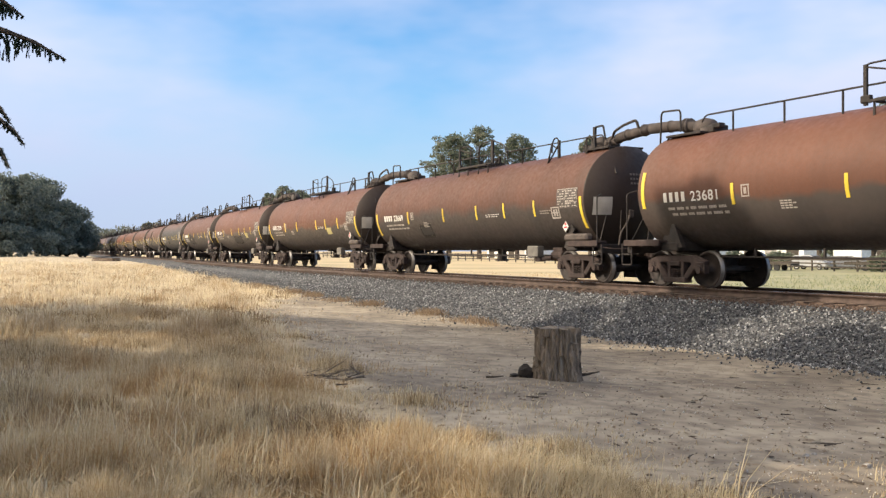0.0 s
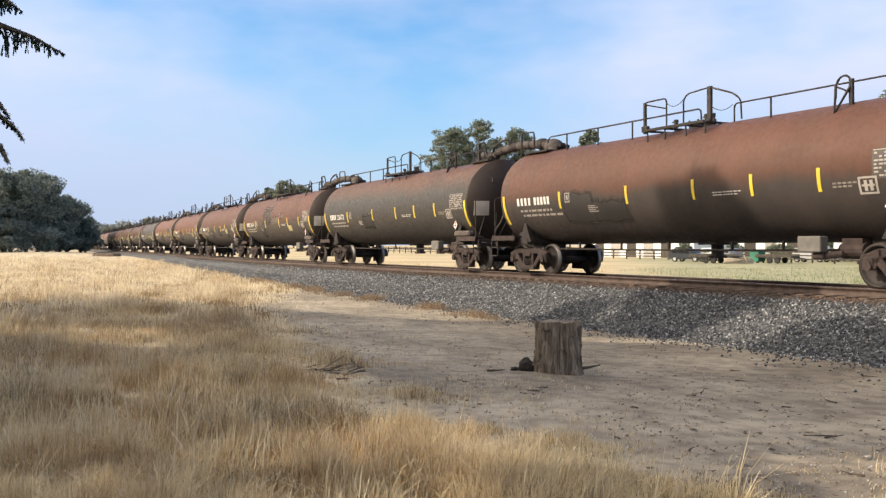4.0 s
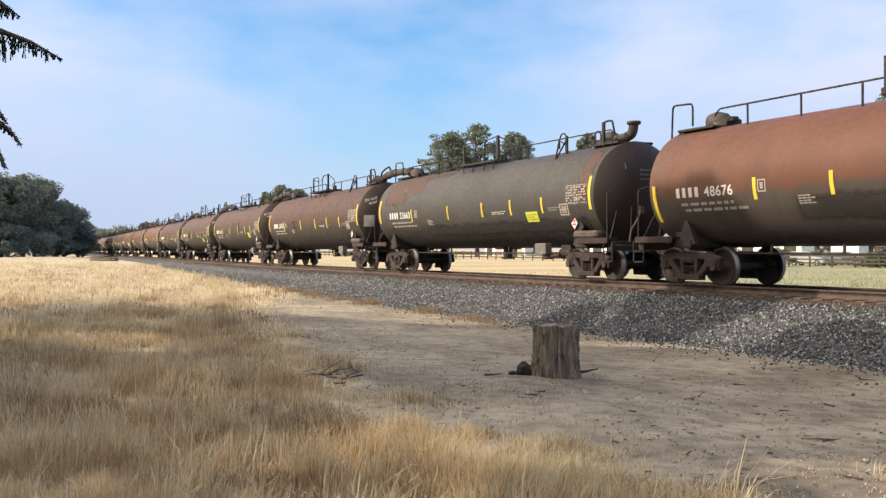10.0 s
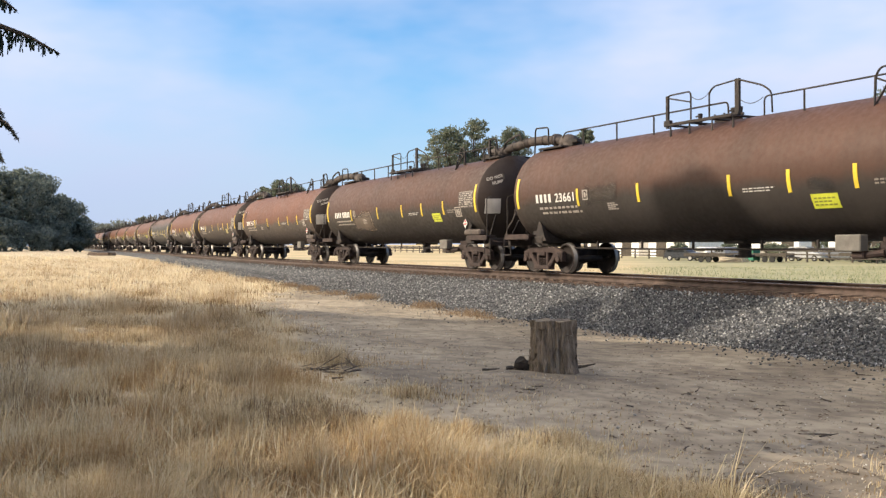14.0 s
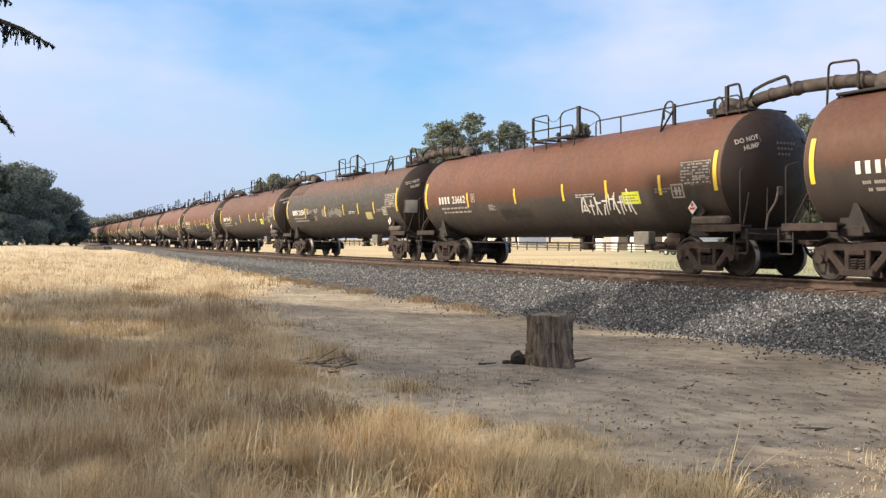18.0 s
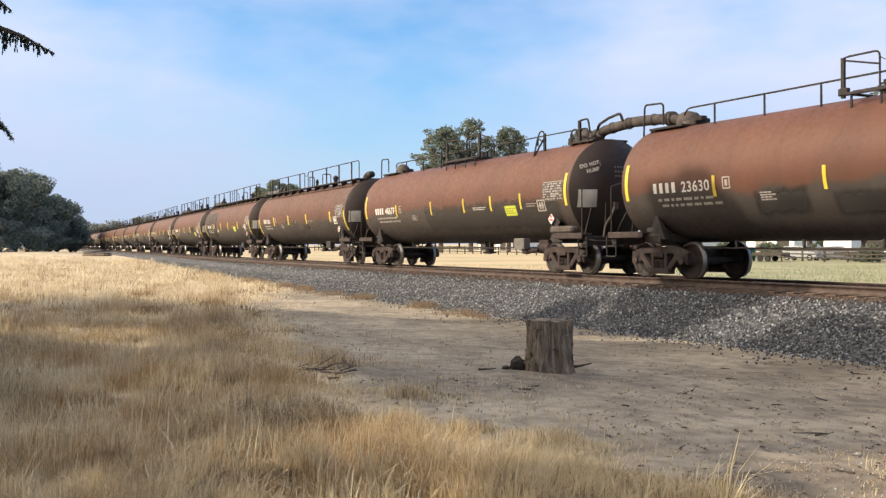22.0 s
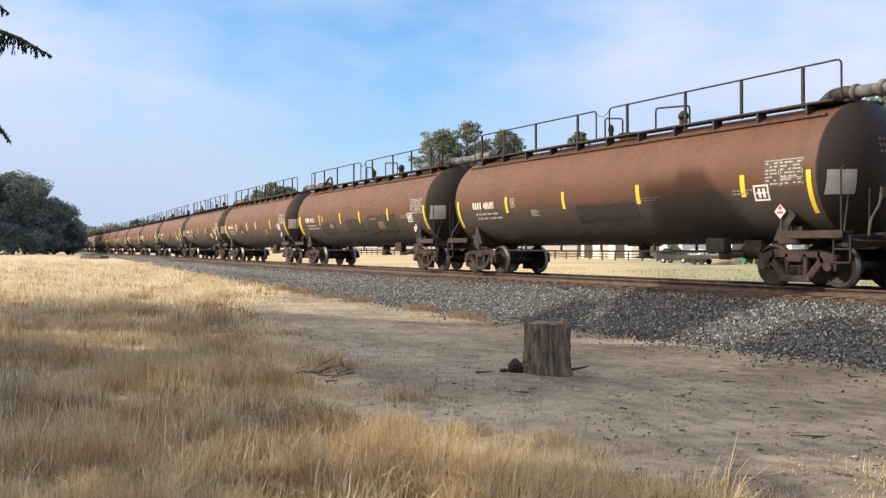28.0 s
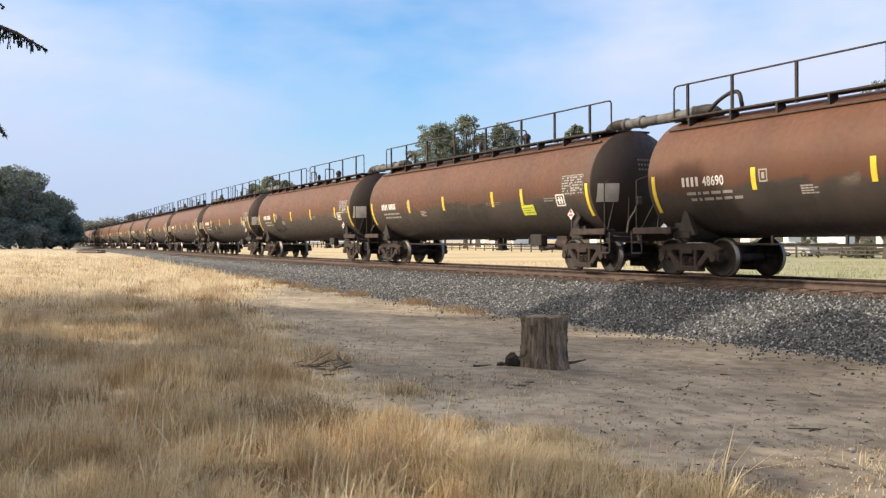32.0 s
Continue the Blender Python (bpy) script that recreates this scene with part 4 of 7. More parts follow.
def straight_hose(car, e, y=-0.1):
    """The plain level pipe between the walkway cars, with an elbow on the tank."""
    z = TANK_CZ + TANK_R
    bm = B()
    rod(bm, (e * 7.0, y, z - 0.06), (e * 7.0, y, z + 0.1), 0.2, 14)
    tube(bm, rounded([(e * 6.75, y, z + 0.02), (e * 7.0, y, z + 0.2), (e * 7.35, y, z + 0.22), (e * 7.6, y, z + 0.20)], 0.12, 3), 0.15, 12)
    part("end_valve", bm, IRON, car, "", True)
    bm = B()
    tube(bm, [(e * 7.5, y, z + 0.20), (e * 8.2, y, z + 0.18), (e * 9.0, y, z + 0.18)], 0.135, 12)
    for x in (7.62, 8.3):
        lathe(bm, [(-0.05, 0.0), (-0.05, 0.18), (0.05, 0.18), (0.05, 0.0)], 14, Matrix.Translation((e * x, y, z + 0.19)))
    part("crossover_hose", bm, SLEEVE, car, "faded grey crossover hose", True)
    if e < 0:
        bm = B()
        tube(bm, rounded([(-6.9, -0.35, z + 0.1), (-6.6, -0.35, z + 0.32), (-6.2, -0.35, z + 0.48), (-5.85, -0.35, z + 0.5), (-5.75, -0.35, z + 0.1)], 0.15, 3), 0.05, 8)
        part("vent_pipe", bm, IRON, car, "", True)


def top_type_a(car):
    z = TANK_CZ + TANK_R
    bm = B()      # dome cover in the middle
    rod(bm, (0, 0, z - 0.06), (0, 0, z + 0.09), 0.34, 20)
    rod(bm, (0, 0, z + 0.09), (0, 0, z + 0.13), 0.38, 20)
    for a in range(6):
        rod(bm, (0.33 * math.cos(a * 1.047), 0.33 * math.sin(a * 1.047), z + 0.13), (0.33 * math.cos(a * 1.047), 0.33 * math.sin(a * 1.047), z + 0.18), 0.025, 6)
    part("manway", bm, IRON, car)
    for x, r in ((0.30, 0.07), (-0.9, 0.05), (0.52, 0.045)):
        bm = B()
        rod(bm, (x, -0.1, z - 0.06), (x, -0.1, z + 0.22), r, 12)
        rod(bm, (x, -0.1, z + 0.10), (x, -0.1, z + 0.14), r * 1.7, 12)
        rod(bm, (x, -0.1, z + 0.21), (x, -0.1, z + 0.30), r * 1.25, 12)
        rod(bm, (x - 0.16, -0.1, z + 0.24), (x + 0.05, -0.1, z + 0.24), 0.02, 6)
        part("valve", bm, IRON, car)
    for y in (-0.98, -0.78, -0.62, 0.62, 0.78, 0.98):      # platform of bars round the dome
        bm = B()
        box(bm, (0, y, z + 0.03 if abs(y) < 0.9 else z - 0.02), (2.3, 0.05, 0.05))
        part("platform_bar", bm, IRON, car)
    for x in (-1.1, -0.4, 0.4, 1.1):
        bm = B()
        tube(bm, [(x, -0.9, z - 0.33), (x, -0.9, z - 0.03), (x, 0.9, z - 0.03), (x, 0.9, z - 0.33)], 0.03, 4)
        part("platform_bracket", bm, IRON, car)
    y = -0.66
    bm = B()      # square hoop with a slanting cross bar
    railing(bm, [(-1.5, y, z - 0.02), (-1.5, y, z + 0.80), (-0.62, y, z + 0.80), (-0.62, y, z)], [], z)
    box(bm, (-1.5, y, z + 0.37), (0.08, 0.06, 0.84))
    box(bm, (-1.48, y, z + 0.08), (0.24, 0.12, 0.16), None, 0.02)
    tube(bm, [(-1.5, y, z + 0.74), (-0.62, y, z + 0.53)], 0.02, 6)
    part("platform_hoop", bm, IRON, car)
    bm = B()      # wide hoop on a broad flat post
    railing(bm, [(0.04, y, z), (0.04, y, z + 0.68), (0.2, y, z + 0.80), (1.0, y, z + 0.85), (1.78, y, z + 0.60), (2.05, y, z + 0.42), (2.08, y, z - 0.06)], [], z)
    box(bm, (1.0, y, z + 0.40), (0.13, 0.07, 0.94))
    part("platform_railing", bm, IRON, car)
    for a, b, up, end in ((-0.62, 0.06, 0.68, 0.70), (1.0, 1.8, 0.42, 0.32)):      # slack chains between the hoops
        bm = B()
        tube(bm, [(a + (b - a) * k / 8, y, z + up + (end - up) * k / 8 - 0.14 * (1 - (k / 4 - 1) ** 2)) for k in range(9)], 0.009, 5)
        part("guard_chain", bm, IRON, car)
    for e in (-1, 1):
        bm = B()
        if e > 0:
            posts = [(x, -0.62, z + 0.34) for x in (2.96, 6.68)]
            railing(bm, [(1.80, -0.62, z - 0.1), (1.80, -0.62, z + 0.34), (7.5, -0.62, z + 0.34), (7.5, -0.62, z - 0.1)], posts, z - 0.16, 0.02)
        else:
            posts = [(x, -0.62, z + 0.34) for x in (-5.3, -3.7, -2.1)]
            railing(bm, [(0.66, -0.62, z), (0.64, -0.62, z + 0.37), (-6.25, -0.62, z + 0.36), (-6.38, -0.62, z + 0.2)], posts, z - 0.16, 0.022)
        part("top_railing", bm, IRON, car)
        bm = B()
        if e > 0:      # bent post and arched handle over the valve
            tube(bm, rounded([(7.05, -0.6, z - 0.1), (7.05, -0.6, z + 0.60), (7.4, -0.55, z + 0.62), (7.45, -0.5, z + 0.2)], 0.08), 0.03, 7)
            box(bm, (7.05, -0.6, z + 0.3), (0.09, 0.07, 0.6))
            tube(bm, rounded([(6.62, -0.6, z - 0.2), (6.62, -0.62, z + 0.3), (6.85, -0.6, z + 0.4), (6.95, -0.6, z + 0.15)], 0.12), 0.026, 7)
        else:
            tube(bm, rounded([(-8.0, -0.6, z - 0.3), (-7.95, -0.6, z + 0.66), (-7.2, -0.6, z + 0.62), (-7.2, -0.6, z + 0.05)], 0.12), 0.026, 7)
        part("end_guard_bar", bm, IRON, car)
        if e > 0:
            bm = B()
            tube(bm, rounded([(7.35, -0.2, z + 0.2), (7.52, -0.25, z + 0.44), (8.05, -0.3, z + 0.56), (8.62, -0.3, z + 0.64), (8.66, -0.25, z + 0.42)], 0.1, 4), 0.04, 7)
            part("hose_hanger", bm, IRON, car)
        bm = B()
        box(bm, (e * 6.5, -0.1, z + 0.06), (0.5, 0.5, 0.2), None, 0.03)
        box(bm, (e * 6.2, -0.25, z + 0.12), (0.3, 0.2, 0.12), None, 0.02)
        part("valve_box", bm, IRON, car)
        bm = B()
        box(bm, (e * 7.1, 0, z - 0.03), (1.3, 1.25, 0.06), None, 0.01)
        for s in (-1, 1):
            tube(bm, [(e * 7.7, s * 0.55, z - 0.05), (e * 8.25, s * 0.7, z - 0.85)], 0.025, 6)
        part("end_platform", bm, IRON, car)
        hose_line(car, e)
    bm = B()      # climbing hoop on the shoulder of the tank
    x = 4.98
    tube(bm, rounded([(x - 0.2, -0.62, z + 0.05), (x - 0.2, -0.62, z + 0.34), (x - 0.08, -0.62, z + 0.5), (x + 0.1, -0.62, z + 0.5), (x + 0.2, -0.62, z + 0.36)], 0.12), 0.024, 6)
    tube(bm, [(x - 0.2, -0.62, z + 0.34), (x, -0.9, z - 0.32), (x + 0.2, -0.62, z + 0.3)], 0.03, 6)
    box(bm, (x + 0.2, -0.62, z + 0.1), (0.09, 0.06, 0.62))
    tube(bm, [(x - 0.2, -0.62, z + 0.3), (x + 0.2, -0.62, z + 0.12)], 0.022, 6)
    part("ladder_hoop", bm, IRON, car)


def top_type_b(car):
    z = TANK_CZ + TANK_R
    bm = B()
    rod(bm, (0, 0, z - 0.06), (0, 0, z + 0.10), 0.34, 20)
    rod(bm, (0, 0, z + 0.10), (0, 0, z + 0.14), 0.38, 20)
    part("manway", bm, IRON, car)
    for x, r in ((2.15, 0.11), (-0.95, 0.07)):
        bm = B()
        lathe(bm, [(-0.06, r), (0.3, r), (0.32, r * 1.3), (0.42, r * 1.2), (0.5, r * 0.6), (0.52, 0.0)], 14, Matrix.Translation((x, 0, z)) @ Matrix.Rotation(radians(-90), 4, "Y"))
        part("valve", bm, IRON, car)
    bm = B()
    box(bm, (0, -0.72, z - 0.02), (15.4, 0.34, 0.05), None, 0.01)
    for x in np.arange(-7.0, 7.1, 1.4):
        box(bm, (x, -0.76, z - 0.15), (0.06, 0.26, 0.24))
    part("walkway", bm, IRON, car)
    bm = B()
    box(bm, (0, -0.975, z - 0.31), (15.2, 0.06, 0.05), None, 0.005)
    part("walkway_strip", bm, STEEL_RUST, car)
    for a, b, xs in ((-7.6, -0.55, (-7.1, -5.6, -3.7, -1.45)), (0.06, 7.85, (0.85, 3.15, 5.05, 6.85))):
        bm = B()
        railing(bm, [(a, -0.82, z), (a, -0.82, z + 0.80), (b, -0.82, z + 0.80), (b, -0.82, z)], [], z - 0.02, 0.022)
        for x in xs:
            box(bm, (x, -0.82, z + 0.35), (0.065, 0.05, 0.9))
        part("walkway_railing", bm, IRON, car)
    bm = B()      # slack chain across the gap of the railing
    tube(bm, [(-0.55 + 0.61 * k / 8, -0.82, z + 0.76 - 0.16 * (1 - (k / 4 - 1) ** 2)) for k in range(9)], 0.009, 5)
    part("gap_chain", bm, IRON, car)
    for a, b in ((-0.5, 0.3), (1.7, 3.0)):
        bm = B()
        tube(bm, rounded([(a, -0.55, z), (a, -0.55, z + 0.6), (b, -0.55, z + 0.5), (b, -0.55, z)], 0.1), 0.024, 6)
        part("guard_hoop", bm, IRON, car)
    for e in (-1, 1):
        bm = B()
        box(bm, (e * 7.3, 0, z - 0.02), (1.0, 1.1, 0.06), None, 0.01)
        part("end_platform", bm, IRON, car)
        straight_hose(car, e)


PALE_WORD = plain("pale_stencil_paint", (0.38, 0.34, 0.30), 0.7)
DATA_PANEL = material("faded_data_panel", [(0.062, 0.050, 0.044), (0.098, 0.080, 0.070)], 2, 0.65, 0, 0.05)
PALE_PANEL = material("faded_panel", [(0.12, 0.095, 0.08), (0.18, 0.145, 0.12)], 2, 0.65, 0, 0.05)


def head_panel(car, y0, y1, z0, z1):
    """The grey square painted on the front head."""
    bm = B()
    n = 4
    g = [[bm.verts.new(on_head(y0 + (y1 - y0) * i / n, z0 + (z1 - z0) * j / n, 0.012)) for i in range(n + 1)] for j in range(n + 1)]
    for j in range(n):
        for i in range(n):
            bm.faces.new((g[j][i], g[j][i + 1], g[j + 1][i + 1], g[j + 1][i]))
    return part("head_panel", bm, GREY_PLATE, car, "pale grey painted square")


def tank_car(kind):
    car = new("tank_car")
    paint = TANK_A if kind == "a" else TANK_B
    part("tank", tank_shell(), paint, car, "", True)
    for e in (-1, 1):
        # the front head's shade is painted in; the rear head keeps the tank's paint
        part("tank_head", tank_head(e), SHADED_HEAD if e > 0 else paint, car, "", True)
    car_under(car, kind)
    car_marks(car, kind)
    if kind == "a":
        top_type_a(car)
    else:
        top_type_b(car)
    return car


N_CARS = 44
FIRST_X = -12.07
DO_NOT = ("DO NOT", "HUMP")
STRIPS_OF = {2: (-4.2, -1.86, 1.67, 3.2, 5.1), 6: (-4.4, -1.83, 1.43, 3.3, 5.6), 7: (-4.4, -1.22, 1.36, 3.25, 5.92), 9: (-4.23, -2.14, 1.3, 3.2, 5.1), 12: (-4.45, -1.68, 1.21, 3.5, 5.1),
             13: (-4.38, -1.7, 1.57, 3.32, 5.01), 17: (-4.4, -1.3, 1.37, 3.44, 5.64), 22: (-4.38, -1.47, 1.77, 5.6), 23: (-4.46, -1.63, 0.91, 4.11), 27: (-4.47, -1.54, 0.91, 4.1),
             28: (-4.33, -1.28, 0.99, 4.45), 29: (-4.3, -1.25, 2.42, 5.78), 30: (-4.0, -1.1, 2.4, 4.2)}
# car numbers that can be read; the rest carry plain bars
NUMBER_OF = {0: "23681", 1: "23669", 2: "23691", 3: "23696", 5: "23672", 6: "23684", 7: "23616", 8: "23692", 9: "48676", 10: "23663", 11: "23653", 12: "23658",
             13: "23661", 15: "23657", 16: "23673", 17: "23662", 18: "23654", 19: "23664", 20: "23630", 21: "48677", 22: "48626", 23: "15488", 25: "28109", 27: "48602", 28: "48692", 26: "48680", 29: "48690"}
# paint patches: car, kind, from x to x, from up to up along the shell
PATCHES = [
    (1, "dark", -3.6, -2.4, -1.15, -0.45), (3, "dark", -0.9, 1.9, -1.15, -0.40), (5, "dark", -2.6, -1.2, -0.9, -0.1),
    (6, "grey", -2.5, -0.3, -0.35, 0.95), (6, "pale", -0.3, 1.5, -0.30, 0.25), (6, "pale", 1.6, 2.3, -0.05, 0.35), (6, "dark", -3.2, -2.0, -1.15, -0.45),
    (7, "dark", 0.0, 1.55, -0.85, -0.10), (7, "dark", -3.2, -2.1, -1.05, -0.25), (7, "dark", 3.1, 4.4, -1.0, -0.4), (9, "dark", -3.2, -0.3, -1.1, -0.35),
    (9, "pale", 0.1, 1.05, -0.6, 0.0), (9, "grey", -0.9, -0.2, -1.0, -0.2), (9, "dark", 4.4, 7.3, -0.75, 0.32), (10, "brown", -7.2, -5.0, 0.2, 1.9), (10, "brown", -5.5, -3.6, 0.5, 2.1), (10, "brown", -4.3, -1.8, 1.3, 2.2), (10, "brown", 6.9, 7.7, -0.3, 1.6), (10, "dark", -3.4, 7.4, -1.2, -0.62),
    (11, "grey", -2.9, -1.9, -0.5, 0.15), (12, "grey", -0.55, 0.1, -0.5, 0.6), (12, "grey", 1.3, 1.9, -0.4, 0.6), (13, "grey", -4.1, -2.5, -0.5, 0.15), (13, "dark", 3.75, 4.55, -0.52, -0.12),
    (17, "grey", -2.5, -0.5, -1.0, -0.6), (18, "white", -1.9, -1.1, -0.62, -0.05), (18, "white", -0.9, 1.3, -0.58, -0.08), (18, "white", -4.25, -2.3, -0.42, 0.02), (18, "dark", -4.2, -2.9, -0.62, -0.18), (18, "brown", -7.5, -5.2, 0.75, 1.9),
    (20, "dark", -3.3, -1.7, -1.05, -0.35), (20, "dark", -1.2, 3.6, -1.1, -0.45), (21, "grey", -1.9, 7.3, -1.2, -0.10), (22, "pale", -2.1, 0.0, -0.45, -0.15),
    (22, "grey", 1.0, 2.2, -0.8, -0.45), (23, "grey", -7.6, -3.1, -1.0, 0.95), (24, "pale", 0.0, 0.8, -0.55, 0.0), (24, "dark", 0.9, 1.8, -0.65, -0.3), (24, "grey", 2.2, 4.4, -0.55, 0.1), (25, "grey", 1.0, 7.3, -0.95, -0.1), (25, "pale", 0.2, 0.8, -0.35, 0.1), (15, "grey", -7.2, -6.6, 0.0, 0.7), (15, "grey", -1.6, -1.0, -0.75, -0.15), (26, "dark", -0.8, 2.05, -0.97, -0.36), (26, "white", 0.6, 1.2, -0.30, -0.12),
    (27, "dark", -4.3, -2.2, -1.0, -0.35), (27, "dark", -0.9, 1.3, -0.95, -0.25), (27, "dark", 1.6, 4.9, -1.1, -0.15), (27, "pale", -1.6, -1.0, -0.8, -0.3),
    (28, "grey", -3.6, -1.9, -0.6, -0.08), (29, "grey", -4.0, -2.7, -1.0, -0.25), (29, "dark", 2.6, 4.6, -1.0, -0.08), (29, "pale", 5.1, 5.65, -0.5, -0.2), (29, "pale", 0.5, 1.1, -0.45, -0.15), (29, "pale", -2.1, -1.5, -0.6, -0.2),
]
for i in (4, 8, 14, 30, 31, 32, 33, 34, 35):
    rng = random.Random(i)
    for k in range(2):
        x = rng.uniform(-5, 2)
        PATCHES.append((i, rng.choice(("dark", "grey", "pale")), x, x + rng.uniform(1, 2.6), -1.05, rng.uniform(-0.5, 0.1)))
TAGS = {0: "pale", 6: "pale", 7: "pale", 8: "pale", 2: "pale", 3: "pale", 10: "lime", 12: "lime", 13: "lime", 14: "lime", 16: "pale", 17: "lime", 18: "pale",
        19: "lime", 20: "lime", 21: "lime", 23: "lime", 24: "lime", 27: "amber", 28: "amber", 29: "lime", 30: "lime"}
DULL_TAG = plain("faded_amber_tag", (0.15, 0.10, 0.058), 0.6)
AMBER = plain("amber_tag", (0.30, 0.19, 0.055), 0.6)
FADED_TAG = plain("faded_yellow_tag", (0.42, 0.36, 0.16), 0.6)
BROWN_PATCH = patch_paint("brown_worn_patch", [(0.086, 0.046, 0.034), (0.108, 0.055, 0.040)], 0.75)
GREY_PATCH = patch_paint("grey_repaint", [(0.050, 0.042, 0.036), (0.072, 0.060, 0.051)], 0.6)
WHITE_PATCH = patch_paint("chalky_patch", [(0.15, 0.138, 0.125), (0.23, 0.212, 0.195)])
LIGHT_PATCH = patch_paint("pale_worn_patch", [(0.13, 0.10, 0.08), (0.19, 0.15, 0.12)], 0.7)
SOOT_PATCH = patch_paint("dark_repaint_patch", [(0.026, 0.023, 0.021), (0.042, 0.036, 0.033)])
PATCH_PAINT = {"dark": SOOT_PATCH, "grey": GREY_PATCH, "pale": LIGHT_PATCH, "white": WHITE_PATCH, "brown": BROWN_PATCH}
TANK_A2 = tank_material("red_brown_tank", (0.150, 0.061, 0.036), (0.120, 0.050, 0.030), (0.059, 0.050, 0.046), (0.082, 0.067, 0.059), 2.15)
TANK_A3 = tank_material("deep_brown_tank", (0.123, 0.051, 0.031), (0.095, 0.040, 0.024), (0.048, 0.041, 0.038), (0.067, 0.054, 0.048), 2.3, 0.3)
TANK_A4 = tank_material("dusky_brown_tank", (0.092, 0.044, 0.030), (0.071, 0.036, 0.025), (0.038, 0.033, 0.030), (0.050, 0.043, 0.039), 2.25, 0.3)
TANK_DARK = tank_material("soot_dark_tank", (0.129, 0.064, 0.043), (0.095, 0.049, 0.034), (0.060, 0.053, 0.048), (0.048, 0.043, 0.039), 3.1, 0.5)

master_a, master_b = tank_car("a"), tank_car("b")
CARS, SHELLS, LOW_STRIPS = [], {}, {}
for i in range(N_CARS):
    walkway = i >= 22
    if i in (0, 22):
        car = master_b if walkway else master_a
    else:
        car = copy_thing(master_b if walkway else master_a, Matrix.Identity(4))
    CARS.append(car)
for i, car in enumerate(CARS):
    walkway = i >= 22
    tank = [c for c in car.children if c.name.split(".")[0] == "tank"][0]
    if not walkway:
        paint = TANK_GREY if i == 10 else TANK_DARK if i in (5, 18) else TANK_A4 if i in (11, 12, 13, 14) else TANK_A3 if i == 6 else (TANK_A, TANK_A2, TANK_A3)[(i * 7 + 1) % 3]
        if paint is not TANK_A:
            if paint.name not in SHELLS:
                SHELLS[paint.name] = tank.data.copy()
                SHELLS[paint.name].materials[0] = paint
            tank.data = SHELLS[paint.name]
    look_of = ("dark grey tank car with worn stencils and yellow reflective strips" if i == 10 else
               "soot-darkened brown tank car with chalky worn patches" if i in (5, 18) else
               "rust-brown tank car tagged with white spray paint" if i == 17 else
               "brown tank car with a railed walkway along its top" if walkway else
               "rust-brown tank car with a grimy grey lower half")
    tagged(car, look_of, "tank car", "tank cars of the train")
    # reporting mark as plain blocks, then the number
    x0, x1, x2, lo, tall = (-6.57, -5.88, -5.2, -0.29, 0.22) if walkway else (-6.8, -5.82, -4.9, -0.31, 0.235) if i < 10 else (-6.54, -5.52, -4.56, -0.30, 0.25)
    wide = (x1 - x0) / 4.5
    bm = B()
    for k in range(4):
        plain_mark(bm, x0 + k * wide, x0 + (k + 0.64) * wide, lo, lo + tall)
    if i not in NUMBER_OF:
        wide = (x2 - x1) / 5
        for k in range(5):
            plain_mark(bm, x1 + k * wide, x1 + (k + 0.74) * wide, lo, lo + tall)
    small("owner_mark", bm, WHITE_INK, car)
    bm = B()      # two lines of weights below the number
    gaps = random.Random(i)
    for r in range(2):
        x = x0 + 0.12 + 0.1 * r
        while x < x2 + 0.3 * r:      # words of a few short strokes
            for _ in range(gaps.randint(2, 6)):
                decal(bm, x, x + 0.034, lo - 0.205 - r * 0.15, lo - 0.138 - r * 0.15, 0.010, -1, 1, 1)
                x += 0.05
            x += 0.07
    small("weight_stencil", bm, PALE_INK, car)
    if i in NUMBER_OF:
        lettering(NUMBER_OF[i], x1, lo, tall, WHITE_INK, "car_number", car, None, x2 - x1)
    if 0 < i < 10:      # the older cars wear their end strips lower down
        for c in car.children:
            if c.name.startswith("end_strip"):
                v = c.data.vertices[0].co
                key = (1 if v.x > 0 else -1, 1 if v.y > 0 else -1)
                if key not in LOW_STRIPS:
                    me = bpy.data.meshes.new("low_end_strip")
                    bm = decal(B(), key[0] * 7.62 - 0.06, key[0] * 7.62 + 0.06, -0.92, 0.03, 0.012, key[1], 1, 8)
                    bm.to_mesh(me)
                    bm.free()
                    me.materials.append(YELLOW)
                    LOW_STRIPS[key] = me
                c.data = LOW_STRIPS[key]
    if i in STRIPS_OF:      # cars whose strips stand at places of their own
        for c in list(car.children):
            if c.name.startswith("reflective_strip") and c.data.vertices[0].co.y < 0:
                bpy.data.objects.remove(c)
        for x in STRIPS_OF[i]:
            half = 0.068 if walkway else 0.05
            part("reflective_strip", decal(B(), x - half, x + half, -0.46, 0.03, 0.012, -1), YELLOW, car, "yellow reflective strip")
    tag = TAGS.get(i, "")
    if tag:
        x = 3.3 if 0 < i < 8 else 2.65 if i == 23 else 3.83 if i == 13 else {"lime": 4.1, "pale": 4.08, "amber": 2.9}[tag]
        lo = -0.62 if i == 23 else -0.86 if i == 13 else -0.80 if walkway else -0.66 if i % 2 else -0.72
        part("notice_tag", decal(B(), x, x + 0.68, lo, lo + 0.33, 0.009, -1, 1, 3), {"lime": LIME, "pale": FADED_TAG, "amber": DULL_TAG}[tag], car,
             {"lime": "bright yellow-green notice", "pale": "faded yellow notice", "amber": "dull amber notice"}[tag])
        if tag == "lime":
            bm = B()
            for r in range(3):
                for k in range(5 - r % 2):
                    decal(bm, x + 0.06 + k * 0.115, x + 0.145 + k * 0.115, lo + 0.07 + r * 0.075, lo + 0.105 + r * 0.075, 0.012, -1, 1, 1)
